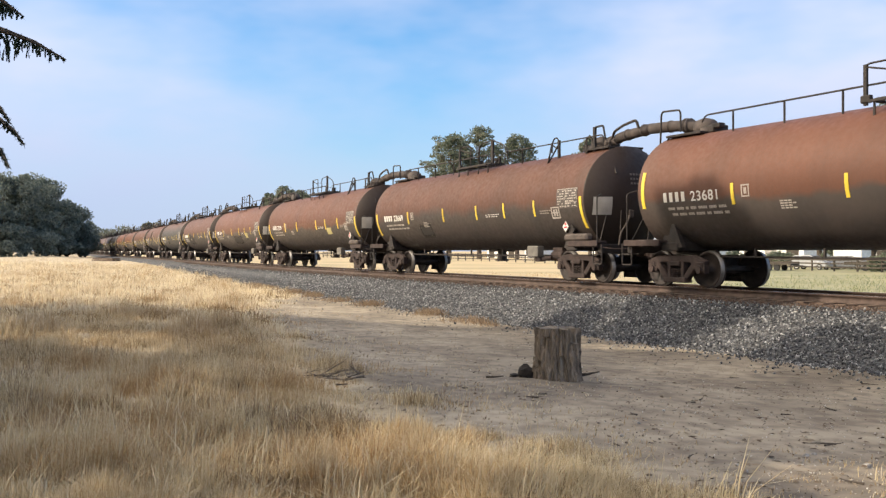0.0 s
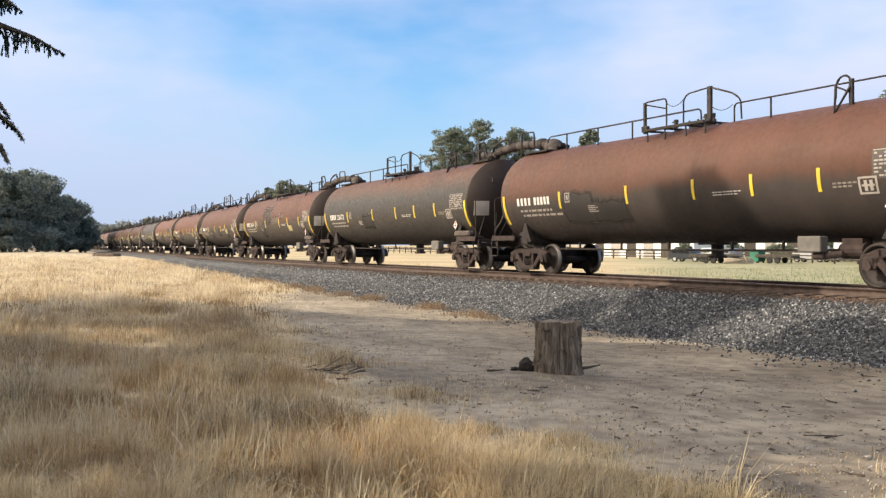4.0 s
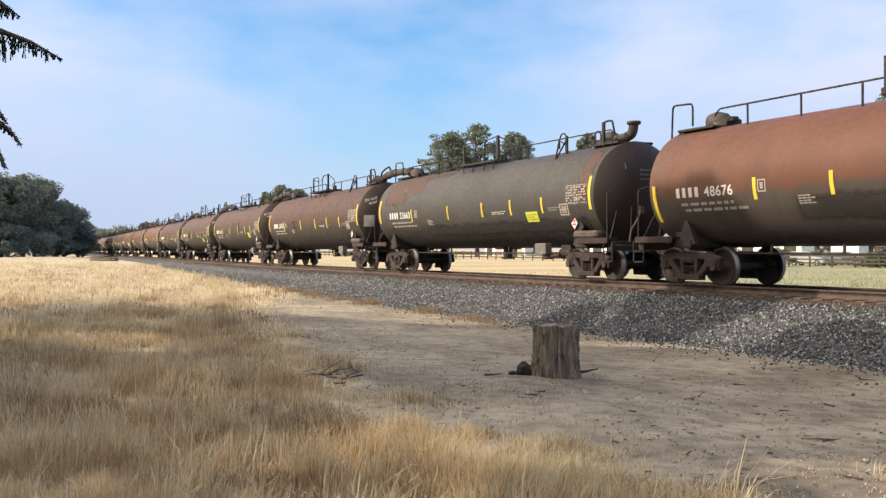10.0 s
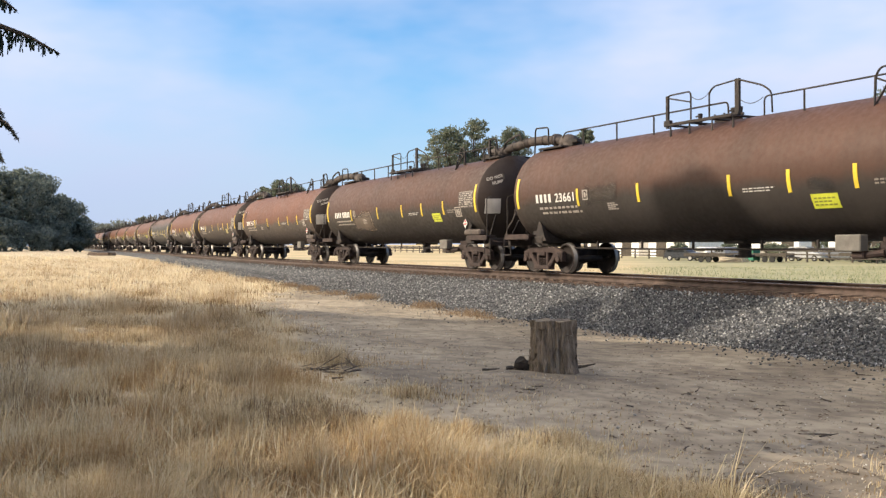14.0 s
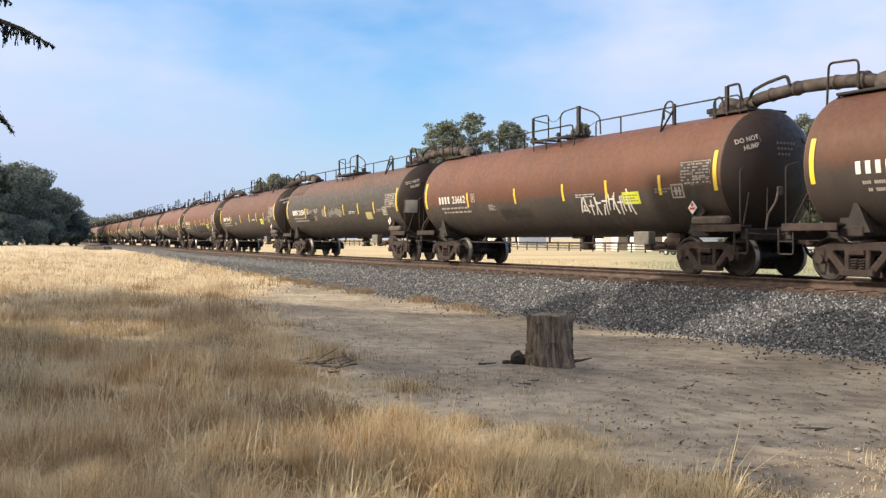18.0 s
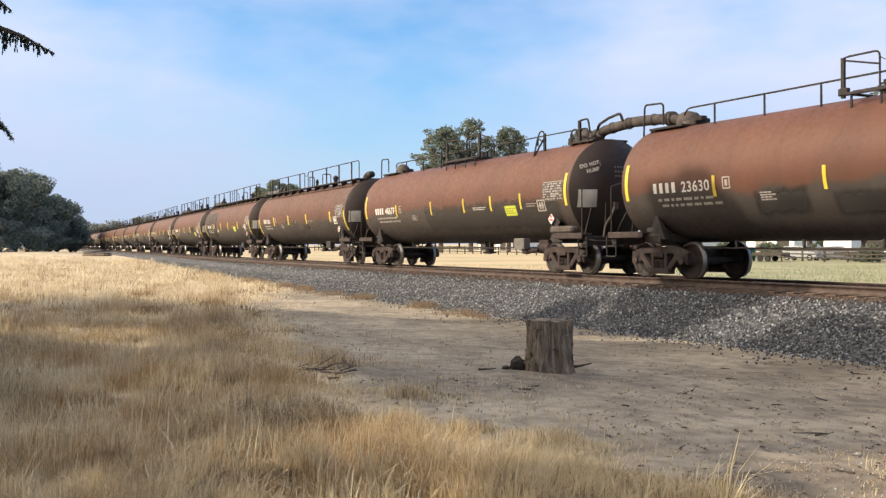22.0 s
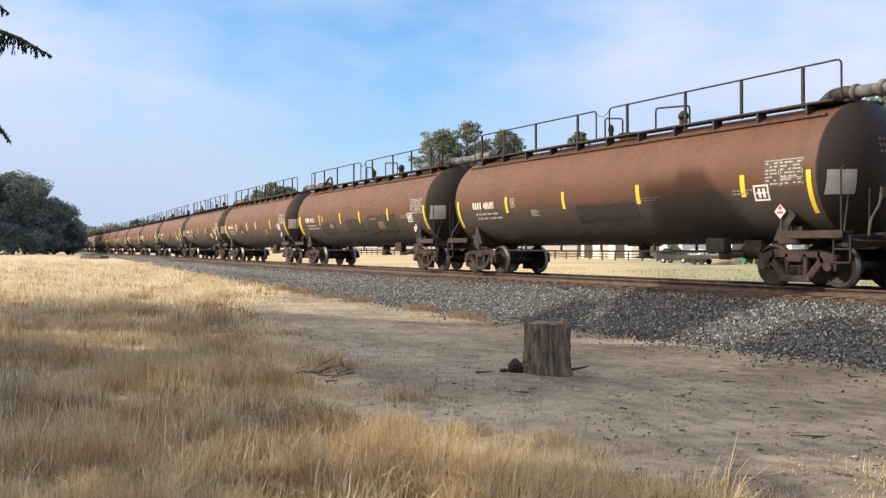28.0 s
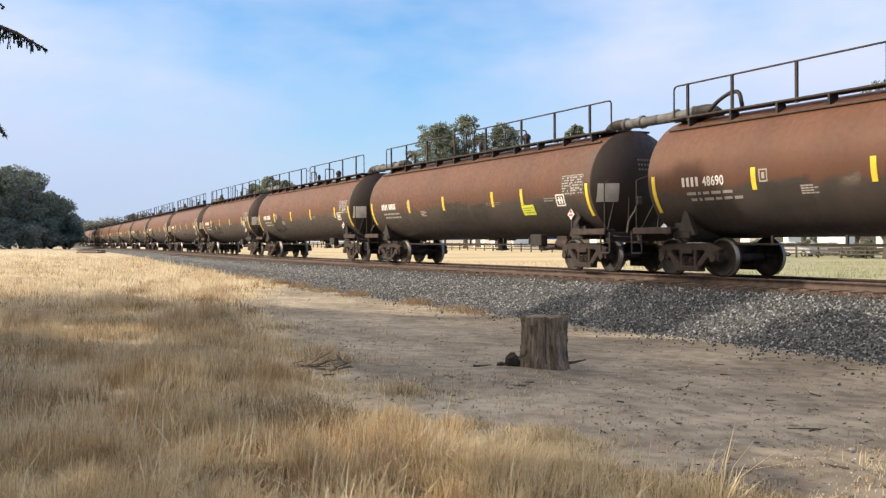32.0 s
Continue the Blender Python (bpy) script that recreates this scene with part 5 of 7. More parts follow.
            small("notice_print", bm, TAG_PRINT, car)
    if i not in (10, 12, 13, 17, 19, 20):
        y0, wide = (-1.37, 0.50) if walkway else (-1.31, 0.46)
        head_panel(car, y0, y0 + wide, -0.50, 0.0)
    if 11 <= i < 22:
        for k, word in enumerate(DO_NOT):
            lettering(word, 0, 0, 0.105, PALE_WORD, "head_word", car, lambda a, b, k=k: on_head(-1.22 + a * 0.8 + 0.14 * k, 0.60 - 0.14 * k + b + 0.22 * a))
    bm = B()
    for r in range(3):
        for k in range(6 - r):
            a, b = -0.30 + k * 0.1, 0.62 - r * 0.13
            vs = [bm.verts.new(on_head(a + p, b + q)) for p, q in ((0, 0), (0.065, 0), (0.065, 0.055), (0, 0.055))]
            bm.faces.new(vs)
    small("head_stencil", bm, PALE_PANEL, car)
for i, e in ((21, -1), (22, 1), (9, -1), (10, 1)):      # no hose joins these cars
    for c in list(CARS[i].children):
        if c.name.startswith(("crossover_hose", "hose_hanger")) and c.data.vertices[0].co.x * e > 0:
            bpy.data.objects.remove(c)
bm = B()      # the open elbow where a hose is missing
tube(bm, rounded([(6.95, -0.1, TANK_CZ + TANK_R + 0.12), (7.45, -0.1, TANK_CZ + TANK_R + 0.14), (7.75, -0.1, TANK_CZ + TANK_R + 0.22), (7.80, -0.1, TANK_CZ + TANK_R + 0.55)], 0.2, 4), 0.14, 12)
lathe(bm, [(-0.04, 0.0), (-0.04, 0.2), (0.04, 0.2), (0.04, 0.0)], 14, Matrix.Translation((7.80, -0.1, TANK_CZ + TANK_R + 0.52)) @ Matrix.Rotation(radians(90), 4, "Y"))
part("open_elbow", bm, HOSE, CARS[10], "", True)
for c in list(CARS[23].children):      # its railing runs on without a gap
    if c.name.startswith("gap_chain"):
        bpy.data.objects.remove(c)
bm = B()
rod(bm, (-1.45, -0.82, TANK_CZ + TANK_R + 0.80), (0.85, -0.82, TANK_CZ + TANK_R + 0.80), 0.022, 6)
part("top_rail", bm, IRON, CARS[23])
bm = B()      # a small white scrawl
for x, lo, hi, slant in ((-3.18, -0.60, -0.36, 0.28), (-2.98, -0.60, -0.38, -0.2), (-2.85, -0.56, -0.40, 0.16)):
    decal(bm, x, x + 0.05, lo, hi, 0.011, -1, 1, 3, slant)
tagged(part("sprayed_tag", bm, WHITE_INK, CARS[23], "small white sprayed scrawl"), kind="stuff")
for i in (25, 27, 28):      # a second, fresher strip beside the old one
    part("end_strip", decal(B(), -7.5, -7.39, -0.92, 0.02, 0.012, -1, 1, 8), YELLOW, CARS[i], "yellow reflective strip")
    part("reflective_strip", decal(B(), -4.52, -4.46, -0.46, 0.03, 0.012, -1, 1, 3), AMBER, CARS[i], "amber reflective strip")
for x in (-1.40, 0.86):
    part("reflective_strip", decal(B(), x - 0.04, x + 0.04, -0.48, 0.0, 0.012, -1, 1, 3), AMBER, CARS[28], "amber reflective strip")
for n, (i, kind, x0, x1, u0, u1) in enumerate(PATCHES):
    part("paint_patch", wavy_patch(x0, x1, u0, u1, n, 0.12 if kind == "white" else 0.06, 0.004 + 0.0007 * (n % 6)), PATCH_PAINT[kind], CARS[i], {"dark": "dark repainted patch", "grey": "grey repainted patch", "pale": "pale worn patch",
         "white": "chalky white patch", "brown": "rust-brown worn patch"}[kind], True)
bm = B()      # sprayed tag: slanting strokes
rng = random.Random(5)
for k in range(15):
    x, w = 2.05 + k * 0.165, rng.uniform(0.04, 0.06)
    lo, hi = rng.uniform(-0.98, -0.8), rng.uniform(-0.62, -0.35) + (0.12 if k > 7 else 0)
    decal(bm, x, x + w, lo, hi, 0.011, -1, 1, 3, rng.uniform(-0.1, 0.22))
    if k % 2:
        decal(bm, x - 0.05, x + 0.2, hi - 0.2, hi - 0.15, 0.011, -1, 1, 1)
tagged(part("sprayed_tag", bm, WHITE_INK, CARS[17], "white sprayed strokes"), kind="stuff")


# ---- trees ----
def tree(name, x, y, height, width, seed, leaf, label, clumps=26, leaves=5200, size=0.34, trunk=0.3, bare=0.25, z=None, lean=0.0, cone=False, puff=1.0):
    """A tapered trunk with limbs, and a crown of many small leaves in uneven clumps with gaps."""
    rng = np.random.default_rng(seed)
    z0 = ground_z(x, y) - 0.1 if z is None else z
    top = new(name)
    top.location = (x, y, z0)
    bm = B()
    h0 = height * bare
    tube(bm, [(0, 0, 0), (0.1 * lean, 0.05, h0 * 0.5), (lean * 0.3, 0, h0), (lean * 0.6, 0.1, height * 0.75)],
         [trunk * 1.35, trunk, trunk * 0.85, trunk * 0.25], 9)
    centres = []
    for k in range(clumps):
        a = rng.uniform(0, 2 * math.pi)
        t = rng.uniform(0.0, 1.0)
        zz = h0 + (height - h0) * (0.12 + 0.80 * t)
        r = width / 2 * math.sqrt(max(0.05, 1 - (2 * t - 0.85) ** 2 * 0.75)) * rng.uniform(0.25, 0.92)
        if cone:
            r, zz = width / 2 * (1 - t) * rng.uniform(0.3, 0.9), height * (0.08 + 0.88 * t)
        c = np.array([r * math.cos(a) + lean * t, r * math.sin(a), zz])
        centres.append((c, width * rng.uniform(0.10, 0.19) * puff * ((1.25 - t) if cone else 1)))
        if k % 2 == 0:
            s = Vector((lean * 0.3, 0, min(h0 * rng.uniform(0.75, 1.3), h0 + (height - h0) * 0.4, c[2])))
            e = Vector(c)
            mid = s.lerp(e, 0.5) + Vector((0, 0, height * 0.04))
            tube(bm, [s, mid, e], [trunk * 0.4, trunk * 0.24, trunk * 0.06], 6)
    part("trunk", bm, BARK, top)
    per = leaves // clumps
    P = []
    for c, r in centres:
        d = rng.normal(size=(per, 3))
        d /= np.linalg.norm(d, axis=1)[:, None]
        rad = r * rng.uniform(0.25, 1.12, size=(per, 1)) ** 0.6
        P.append(c + d * rad * np.array([1.15, 1.15, 0.85]))
    P = np.concatenate(P)
    n = len(P)
    a = rng.normal(size=(n, 3))
    a /= np.linalg.norm(a, axis=1)[:, None]
    b = np.cross(a, rng.normal(size=(n, 3)))
    b /= np.linalg.norm(b, axis=1)[:, None]
    s = size * rng.uniform(0.6, 1.3, size=(n, 1))
    V = np.stack([P - a * s * 0.5, P + b * s * 0.28, P + a * s * 0.5, P - b * s * 0.28], 1).reshape(-1, 3)
    F = np.arange(n * 4).reshape(-1, 4)
    raw("crown", V, F, leaf, top)
    tagged(top, label, "tree")
    return top


def place(u, v_dist):
    """World x, y of a spot at a bearing u (0 to 1568 from the left edge of the view) and a distance along it."""
    r = (u - 784) / LENS * v_dist
    c, s = math.cos(radians(TURN)), math.sin(radians(TURN))
    return r * c - v_dist * s, r * s + v_dist * c


for u, d, h, w, sd in ((5, 178, 15.4, 13, 3), (45, 182, 15.6, 13, 16), (82, 190, 15.4, 12, 4), (118, 194, 11.5, 11, 17), (142, 198, 9.0, 8, 13), (-60, 170, 14, 15, 14), (20, 172, 5.5, 10, 61), (66, 178, 5.0, 10, 62), (105, 186, 5.5, 9, 63), (150, 196, 4.5, 7, 64)):
    x, y = place(u, d)
    tree("dark_tree", x, y, h * 1.05, w, sd, HAZED_DARK_LEAF, "broad dark green tree beside the railway line" if h > 7 else "low dark green thicket under the trees", 90 if h > 7 else 30, 13000 if h > 7 else 4000, 0.5, 0.45 if h > 7 else 0.15, 0.0, puff=0.75)
# bearing, distance, height, width
for u, d, h, w, sd in ((795, 195, 27.0, 13, 5), (848, 200, 29.0, 12, 15), (915, 205, 27.5, 11, 6), (1045, 180, 24.5, 7.5, 7), (505, 255, 19.5, 11, 8), (530, 265, 19.0, 10, 12), (478, 260, 18, 8, 9),
                       (1600, 95, 18.5, 15, 10), (1545, 118, 15.0, 10, 11), (1450, 125, 19.0, 9, 31)):
    x, y = place(u, d)
    tree("oak_tree", x, y, h, w, sd, OAK_LEAF, "open-crowned green oak beyond the field" if d > 150 else "full green tree beside the farm fence",
         150 if d > 150 else 80, 10500 if d > 150 else 11000, 0.48 if d > 150 else 0.38, 0.4, 0.36 if d > 150 else 0.12, puff=0.50 if d > 150 else 0.7)
for u, d, h, w, sd in ((268, 330, 11.5, 12, 21), (225, 350, 9.5, 18, 22), (185, 360, 8.5, 16, 23), (205, 400, 9, 20, 24), (150, 380, 9, 18, 25), (250, 420, 8, 24, 26)):
    x, y = place(u, d)
    tree("far_tree", x, y, h, w, sd, PALE_LEAF, "tree in the far distance, paled grey-green for haze", 20, 2600, 0.9, 0.3, 0.1)

# trees behind the camera, whose shade lies over the foreground
# x, y, height, crown width, bare share of the trunk
for k, (x, y, h, w, bare) in enumerate(((-26.1, -8.0, 19.15, 2.8, 0.78), (-27.0, -8.1, 18.6, 2.2, 0.83), (-25.0, -8.0, 18.1, 2.8, 0.80), (-26.6, -9.6, 20.6, 1.1, 0.66), (-28.4, -7.6, 15.3, 4.2, 0.5), (-28.2, -9.5, 13.8, 5.0, 0.58), (-34.0, -13.5, 10.2, 7.0, 0.1),
                                        (-39.0, -17.5, 10.6, 8.0, 0.1), (-32.0, -8.8, 12.4, 7.0, 0.2), (-18.6, -5.4, 13.9, 8.4, 0.1), (-21.0, -4.2, 9.9, 6.5, 0.66), (-25.5, -5.0, 9.8, 6.0, 0.70),
                                        (-20.5, -10.5, 11.0, 7.0, 0.1), (-25.5, -12.0, 7.4, 6.5, 0.1), (-14.5, -16.5, 12.0, 8.0, 0.1), (-7.0, -11.0, 11.5, 6.5, 0.1),
                                        (-20.0, -18.0, 13.0, 9.0, 0.1), (-28.0, -19.0, 12.0, 9.0, 0.1), (-7.5, -18.0, 13.0, 9.0, 0.1), (-1.0, -12.0, 11.0, 8.0, 0.1), (-14.8, -10.5, 13.0, 5.0, 0.84), (-15.6, -6.6, 11.8, 6.0, 0.62), (-10.0, -17.0, 12.0, 7.0, 0.1))):
    tree("shade_tree", x, y, h, w, 131 + k, DARK_LEAF, "tall dark evergreen tree standing behind the viewpoint", 30, 5600 if h > 13.5 else 3300, 0.72, 0.28, bare)
# slender saplings between them, unseen and added to shade a strip of earth
for k, (x, y, h) in enumerate(((-12.8, -8.0, 9.3), (-11.5, -8.2, 9.3), (-10.3, -7.9, 8.9), (-9.2, -8.1, 8.5))):
    tree("shade_tree", x, y, h, 1.4, 331 + k, DARK_LEAF, "unseen slender tree added behind the viewpoint for its shade", 12, 1000, 0.34, 0.06, 0.945)
# lighter unseen trees, added so that some sun falls through on the near grass
for k, (x, y, h, w) in enumerate(((-15.5, -10.0, 10.8, 7.0), (-13.6, -8.4, 8.8, 5.5), (-9.6, -7.8, 7.5, 3.6))):
    tree("shade_tree", x, y, h, w, 301 + k, DARK_LEAF, "unseen thin-crowned tree added behind the viewpoint to dapple the grass", 30, 1400, 0.5, 0.2, 0.15)


def spot(u, v, d):
    """World point seen at (u, v) of the first view, at a distance along the view."""
    x, y = place(u, d)
    return Vector((x, y, CAM_Z + (444.0 - v) / LENS * d))


# ---- the cedar whose drooping limbs hang into the view ----
def cedar():
    rng = np.random.default_rng(77)
    top = new("cedar_tree")
    fx, fy = place(-330, 9.6)
    base = Vector((fx, fy, ground_z(fx, fy) - 0.1))
    top.location = base
    bm = B()
    tube(bm, [(0, 0, 0), (0.05, 0, 3), (0, 0.05, 8), (0, 0, 15)], [0.38, 0.3, 0.2, 0.05], 12)
    part("trunk", bm, BARK, top)
    limbs = [[(-330, 0), (-120, 22), (0, 52), (60, 74), (117, 106)], [(-330, -60), (-110, -45), (0, -2), (42, 30)], [(-330, 90), (-100, 140), (0, 190), (18, 218)],
             [(-330, 140), (-100, 175), (0, 212), (25, 231), (42, 256)], [(-330, 200), (-60, 235), (0, 264), (15, 296)]]
    for k, limb in enumerate(limbs):
        depth = 9.6 - 0.35 * k
        pts = [spot(u, v, 9.6 + (depth - 9.6) * i / (len(limb) - 1)) - base for i, (u, v) in enumerate(limb)]
        bm = B()
        tube(bm, pts, [(0.05 if k < 2 else 0.03) * (1 - i / (len(pts) - 1)) + 0.005 for i in range(len(pts))], 6)
        lm = part("limb", bm, BARK, top)
        V, total = [], sum((b - a).length for a, b in zip(pts, pts[1:]))
        run = 0.0
        for a, b in zip(pts, pts[1:]):
            seg = (b - a).length
            n = int(seg / 0.012)
            for i in range(n):
                t = i / n
                p = a.lerp(b, t)
                left = 1 - (run + seg * t) / total
                if left > 0.62:
                    continue
                if rng.random() < 0.9:
                    side = Vector(rng.normal(size=3)) * 0.25
                    side.z = -1
                    length = (0.03 + 1.15 * left ** 0.85) * rng.uniform(0.2, 0.85) * (1.0 if k < 2 else 0.30)
                    q = p.copy()
                    d = Vector((side.x, side.y, -0.35)).normalized()
                    steps = max(2, int(length / 0.035))
                    for s in range(steps):
                        d = (d + Vector((0, 0, -0.35)) + Vector(rng.normal(size=3)) * 0.08).normalized()
                        q2 = q + d * (length / steps)
                        w = d.cross(Vector(rng.normal(size=3))).normalized() * rng.uniform(0.008, 0.018)
                        V += [q - w, q + w, q2 + w * 0.7, q2 - w * 0.7]
                        for _ in range(2):
                            e = (Vector(rng.normal(size=3)) + d * 0.6).normalized() * rng.uniform(0.02, 0.04)
                            w2 = e.cross(d).normalized() * 0.005
                            V += [q - w2, q + w2, q + e + w2 * 0.3, q + e - w2 * 0.3]
                        q = q2
                for _ in range(2):      # needles on the limb itself
                    e = (Vector(rng.normal(size=3)) + Vector((0, 0, 0.15))).normalized() * rng.uniform(0.02, 0.045) * min(1.0, 0.4 + 2.5 * left)
                    w2 = e.orthogonal().normalized() * 0.007
                    V += [p - w2, p + w2, p + e + w2 * 0.3, p + e - w2 * 0.3]
            run += seg
        raw("foliage", np.array([tuple(v) for v in V]), np.arange(len(V)).reshape(-1, 4), NEEDLES, lm)
    tagged(top, "cedar tree with dark drooping needle-covered limbs", "tree")


cedar()


# ---- stump ----
NOTCH = -1.0


def stump(x, y):
    top = new("tree_stump")
    z = ground_z(x, y)
    top.location = (x, y, z - 0.04)
    top.rotation_euler = (0, 0, 0.4)
    bm = B()
    seg, lev, h = 210, 44, 0.80
    grid = []
    for j in range(lev + 1):
        t = j / lev
        row = []
        for i in range(seg):
            a = 2 * math.pi * i / seg
            r = 0.325 + 0.05 * (1 - t) ** 3 + 0.012 * math.sin(a * 3 + 1)
            cx, cy = math.cos(a), math.sin(a)
            r += 0.03 * noise.noise(Vector((cx * 3.2, cy * 3.2, t * 1.2)))
            # plates of bark: upright ridges, broken here and there, with deep cracks between
            ridge = abs(noise.noise(Vector((cx * 6.5, cy * 6.5, t * 1.1 + 5))))
            r += 0.034 * min(1.0, ridge * 5) - 0.024
            r += 0.022 * noise.noise(Vector((cx * 5, cy * 5, t * 5.5 + 2)))
            r += 0.016 * noise.noise(Vector((cx * 17, cy * 17, t * 6)))
            if noise.noise(Vector((cx * 2.2, cy * 2.2, t * 2.6 + 9))) > 0.22:
                r -= 0.035
            if 0.68 < (a - NOTCH) % 6.283 < 1.02 and t > 0.74:
                r -= 0.10
            row.append(bm.verts.new((r * math.cos(a), r * math.sin(a), h * t + (0.025 * noise.noise(Vector((math.cos(a) * 2, math.sin(a) * 2, 3))) if j == lev else 0))))
        grid.append(row)
    for p, q in zip(grid, grid[1:]):
        for i in range(seg):
            bm.faces.new((p[i], p[(i + 1) % seg], q[(i + 1) % seg], q[i]))
    rim = [v.co.copy() for v in grid[-1]]
    part("bark", bm, STUMP_WOOD, top)
    bm = B()
    c = bm.verts.new((0, 0, h - 0.015))
    vs = [bm.verts.new(p * 0.995) for p in rim]
    ins = [bm.verts.new(Vector((p.x * 0.6, p.y * 0.6, h - 0.012 + 0.01 * math.sin(k)))) for k, p in enumerate(rim)]
    for i in range(seg):
        j = (i + 1) % seg
        bm.faces.new((vs[i], vs[j], ins[j], ins[i]))
        bm.faces.new((ins[i], ins[j], c))
    part("cut_face", bm, CUT_WOOD, top)
    tagged(top, "weathered grey-brown tree stump standing on bare earth", "stump")
    return z


SX, SY = -11.88, 7.89
stump(SX, SY)


def lump(name, x, y, size, seed, mat, label, category, flat=0.6, group=""):
    bm = B()
    bmesh.ops.create_icosphere(bm, subdivisions=2, radius=1)
    rng = random.Random(seed)
    k = Vector((rng.uniform(0, 50), rng.uniform(0, 50), 0))
    for v in bm.verts:
        v.co *= 1 + 0.45 * noise.noise(v.co * 1.4 + k)
        v.co = Vector((v.co.x * size, v.co.y * size * 0.8, v.co.z * size * flat))
    ob = part(name, bm, mat)
    ob.location = (x, y, ground_z(x, y) + size * flat * 0.35)
    ob.rotation_euler = (0, 0, rng.uniform(0, 6))
    tagged(ob, label, category, group)


def stick(x, y, length, r, turn, seed, mat, label, lift=0.02, forks=1, rise=0.02):
    rng = random.Random(seed)
    bm = B()
    def one(a, d, n, rr):
        pts = [Vector(a)]
        for _ in range(n):
            d = (d + Vector((rng.uniform(-0.25, 0.25), rng.uniform(-0.25, 0.25), rng.uniform(-0.06, 0.08)))).normalized()
            q = pts[-1] + d * length / 5
            q.z = max(q.z, lift * 0.6)
            pts.append(q)
        tube(bm, pts, [rr * (1 - 0.7 * i / n) for i in range(n + 1)], 6)
        return pts
    main = one((-length / 2, 0, lift), Vector((1, 0, rise)).normalized(), 5, r)
    for k in range(forks):
        one(main[1 + k % 4], Vector((0.6, rng.uniform(-1, 1), rise)), 3, r * 0.6)
    ob = part("fallen_stick", bm, mat)
    ob.location = (x, y, ground_z(x, y))
    ob.rotation_euler = (0, 0, turn)
    tagged(ob, label, "stick", "sticks on the ground")


def at_ground(u, v):
    """Where the view through (u, v) meets the near ground."""
    d = 12.0
    for _ in range(12):
        x, y = place(u, d)
        d = LENS * (CAM_Z - ground_z(x, y)) / (v - 444.0)
    return place(u, d)


# near-black, far darker than the bark of the stump
BLACK_BARK = material("near_black_bark", [(0.010, 0.008, 0.006), (0.022, 0.017, 0.013), (0.04, 0.03, 0.023)], 9, 0.95, 0, 0.8, bump_dist=0.02)
lump("bark_chunk", SX - 0.24, SY - 0.36, 0.14, 5, BLACK_BARK, "dark chunk of fallen bark leaning at the stump", "bark", 1.0)
lump("bark_chunk", SX - 0.36, SY - 0.52, 0.09, 4, BLACK_BARK, "dark chunk of fallen bark on the earth", "bark", 0.5)
x, y = at_ground(1045, 667)
stick(x, y, 0.30, 0.03, 0.9, 5, BARK, "short dark stick lying beside the stump", 0.03, 0)
x, y = at_ground(876, 670)
stick(x, y, 0.26, 0.022, 1.1, 6, BARK, "short dark stick lying on bare earth", 0.02, 0)
debris = random.Random(8)
for k in range(18):
    x, y = at_ground(595 + debris.gauss(0, 26), 668 + debris.gauss(0, 7))
    stick(x, y, debris.uniform(0.15, 0.55), debris.uniform(0.006, 0.016), debris.uniform(0, 6.28), 10 + k, STUMP_WOOD if k % 4 else BARK, "broken dead branch lying in trodden grass", debris.uniform(0.02, 0.06), 2, (0.02, 0.02, 0.22, 0.02, 0.06, 0.02, 0.5)[k % 7])
for k, (u, v, ln) in enumerate(((1300, 670, 0.25), (1310, 688, 0.3), (1240, 708, 0.3), (1468, 727, 0.3), (1450, 788, 0.5), (1225, 715, 0.2), (820, 690, 0.25), (735, 700, 0.3), (1475, 790, 0.35),
                                (1220, 810, 0.25), (1510, 855, 0.3), (940, 705, 0.3), (960, 700, 0.25), (1090, 790, 0.2), (1540, 682, 0.4), (1390, 735, 0.2), (840, 660, 0.2), (1120, 735, 0.2))):
    x, y = at_ground(u, v)
    stick(x, y, ln * 0.62, 0.010, 0.5 + k * 0.9, 30 + k, BARK, "thin dry stick lying on bare earth", 0.015, k % 2)
ROCK = material("pale_field_stone", [(0.22, 0.20, 0.17), (0.38, 0.35, 0.31), (0.48, 0.45, 0.40)], 8, 0.9, 0, 0.4)
for k, (u, v, r) in enumerate(((1426, 808, 0.032), (1440, 806, 0.03), (1535, 826, 0.035), (1130, 750, 0.025), (1160, 645, 0.03), (1100, 772, 0.02), (1320, 835, 0.02), (740, 618, 0.03), (1020, 745, 0.018))):
    x, y = at_ground(u, v)
    lump("rock", x, y, r, 60 + k, ROCK, "small pale stone lying on bare earth", "rock", 0.7, "stones on the earth")


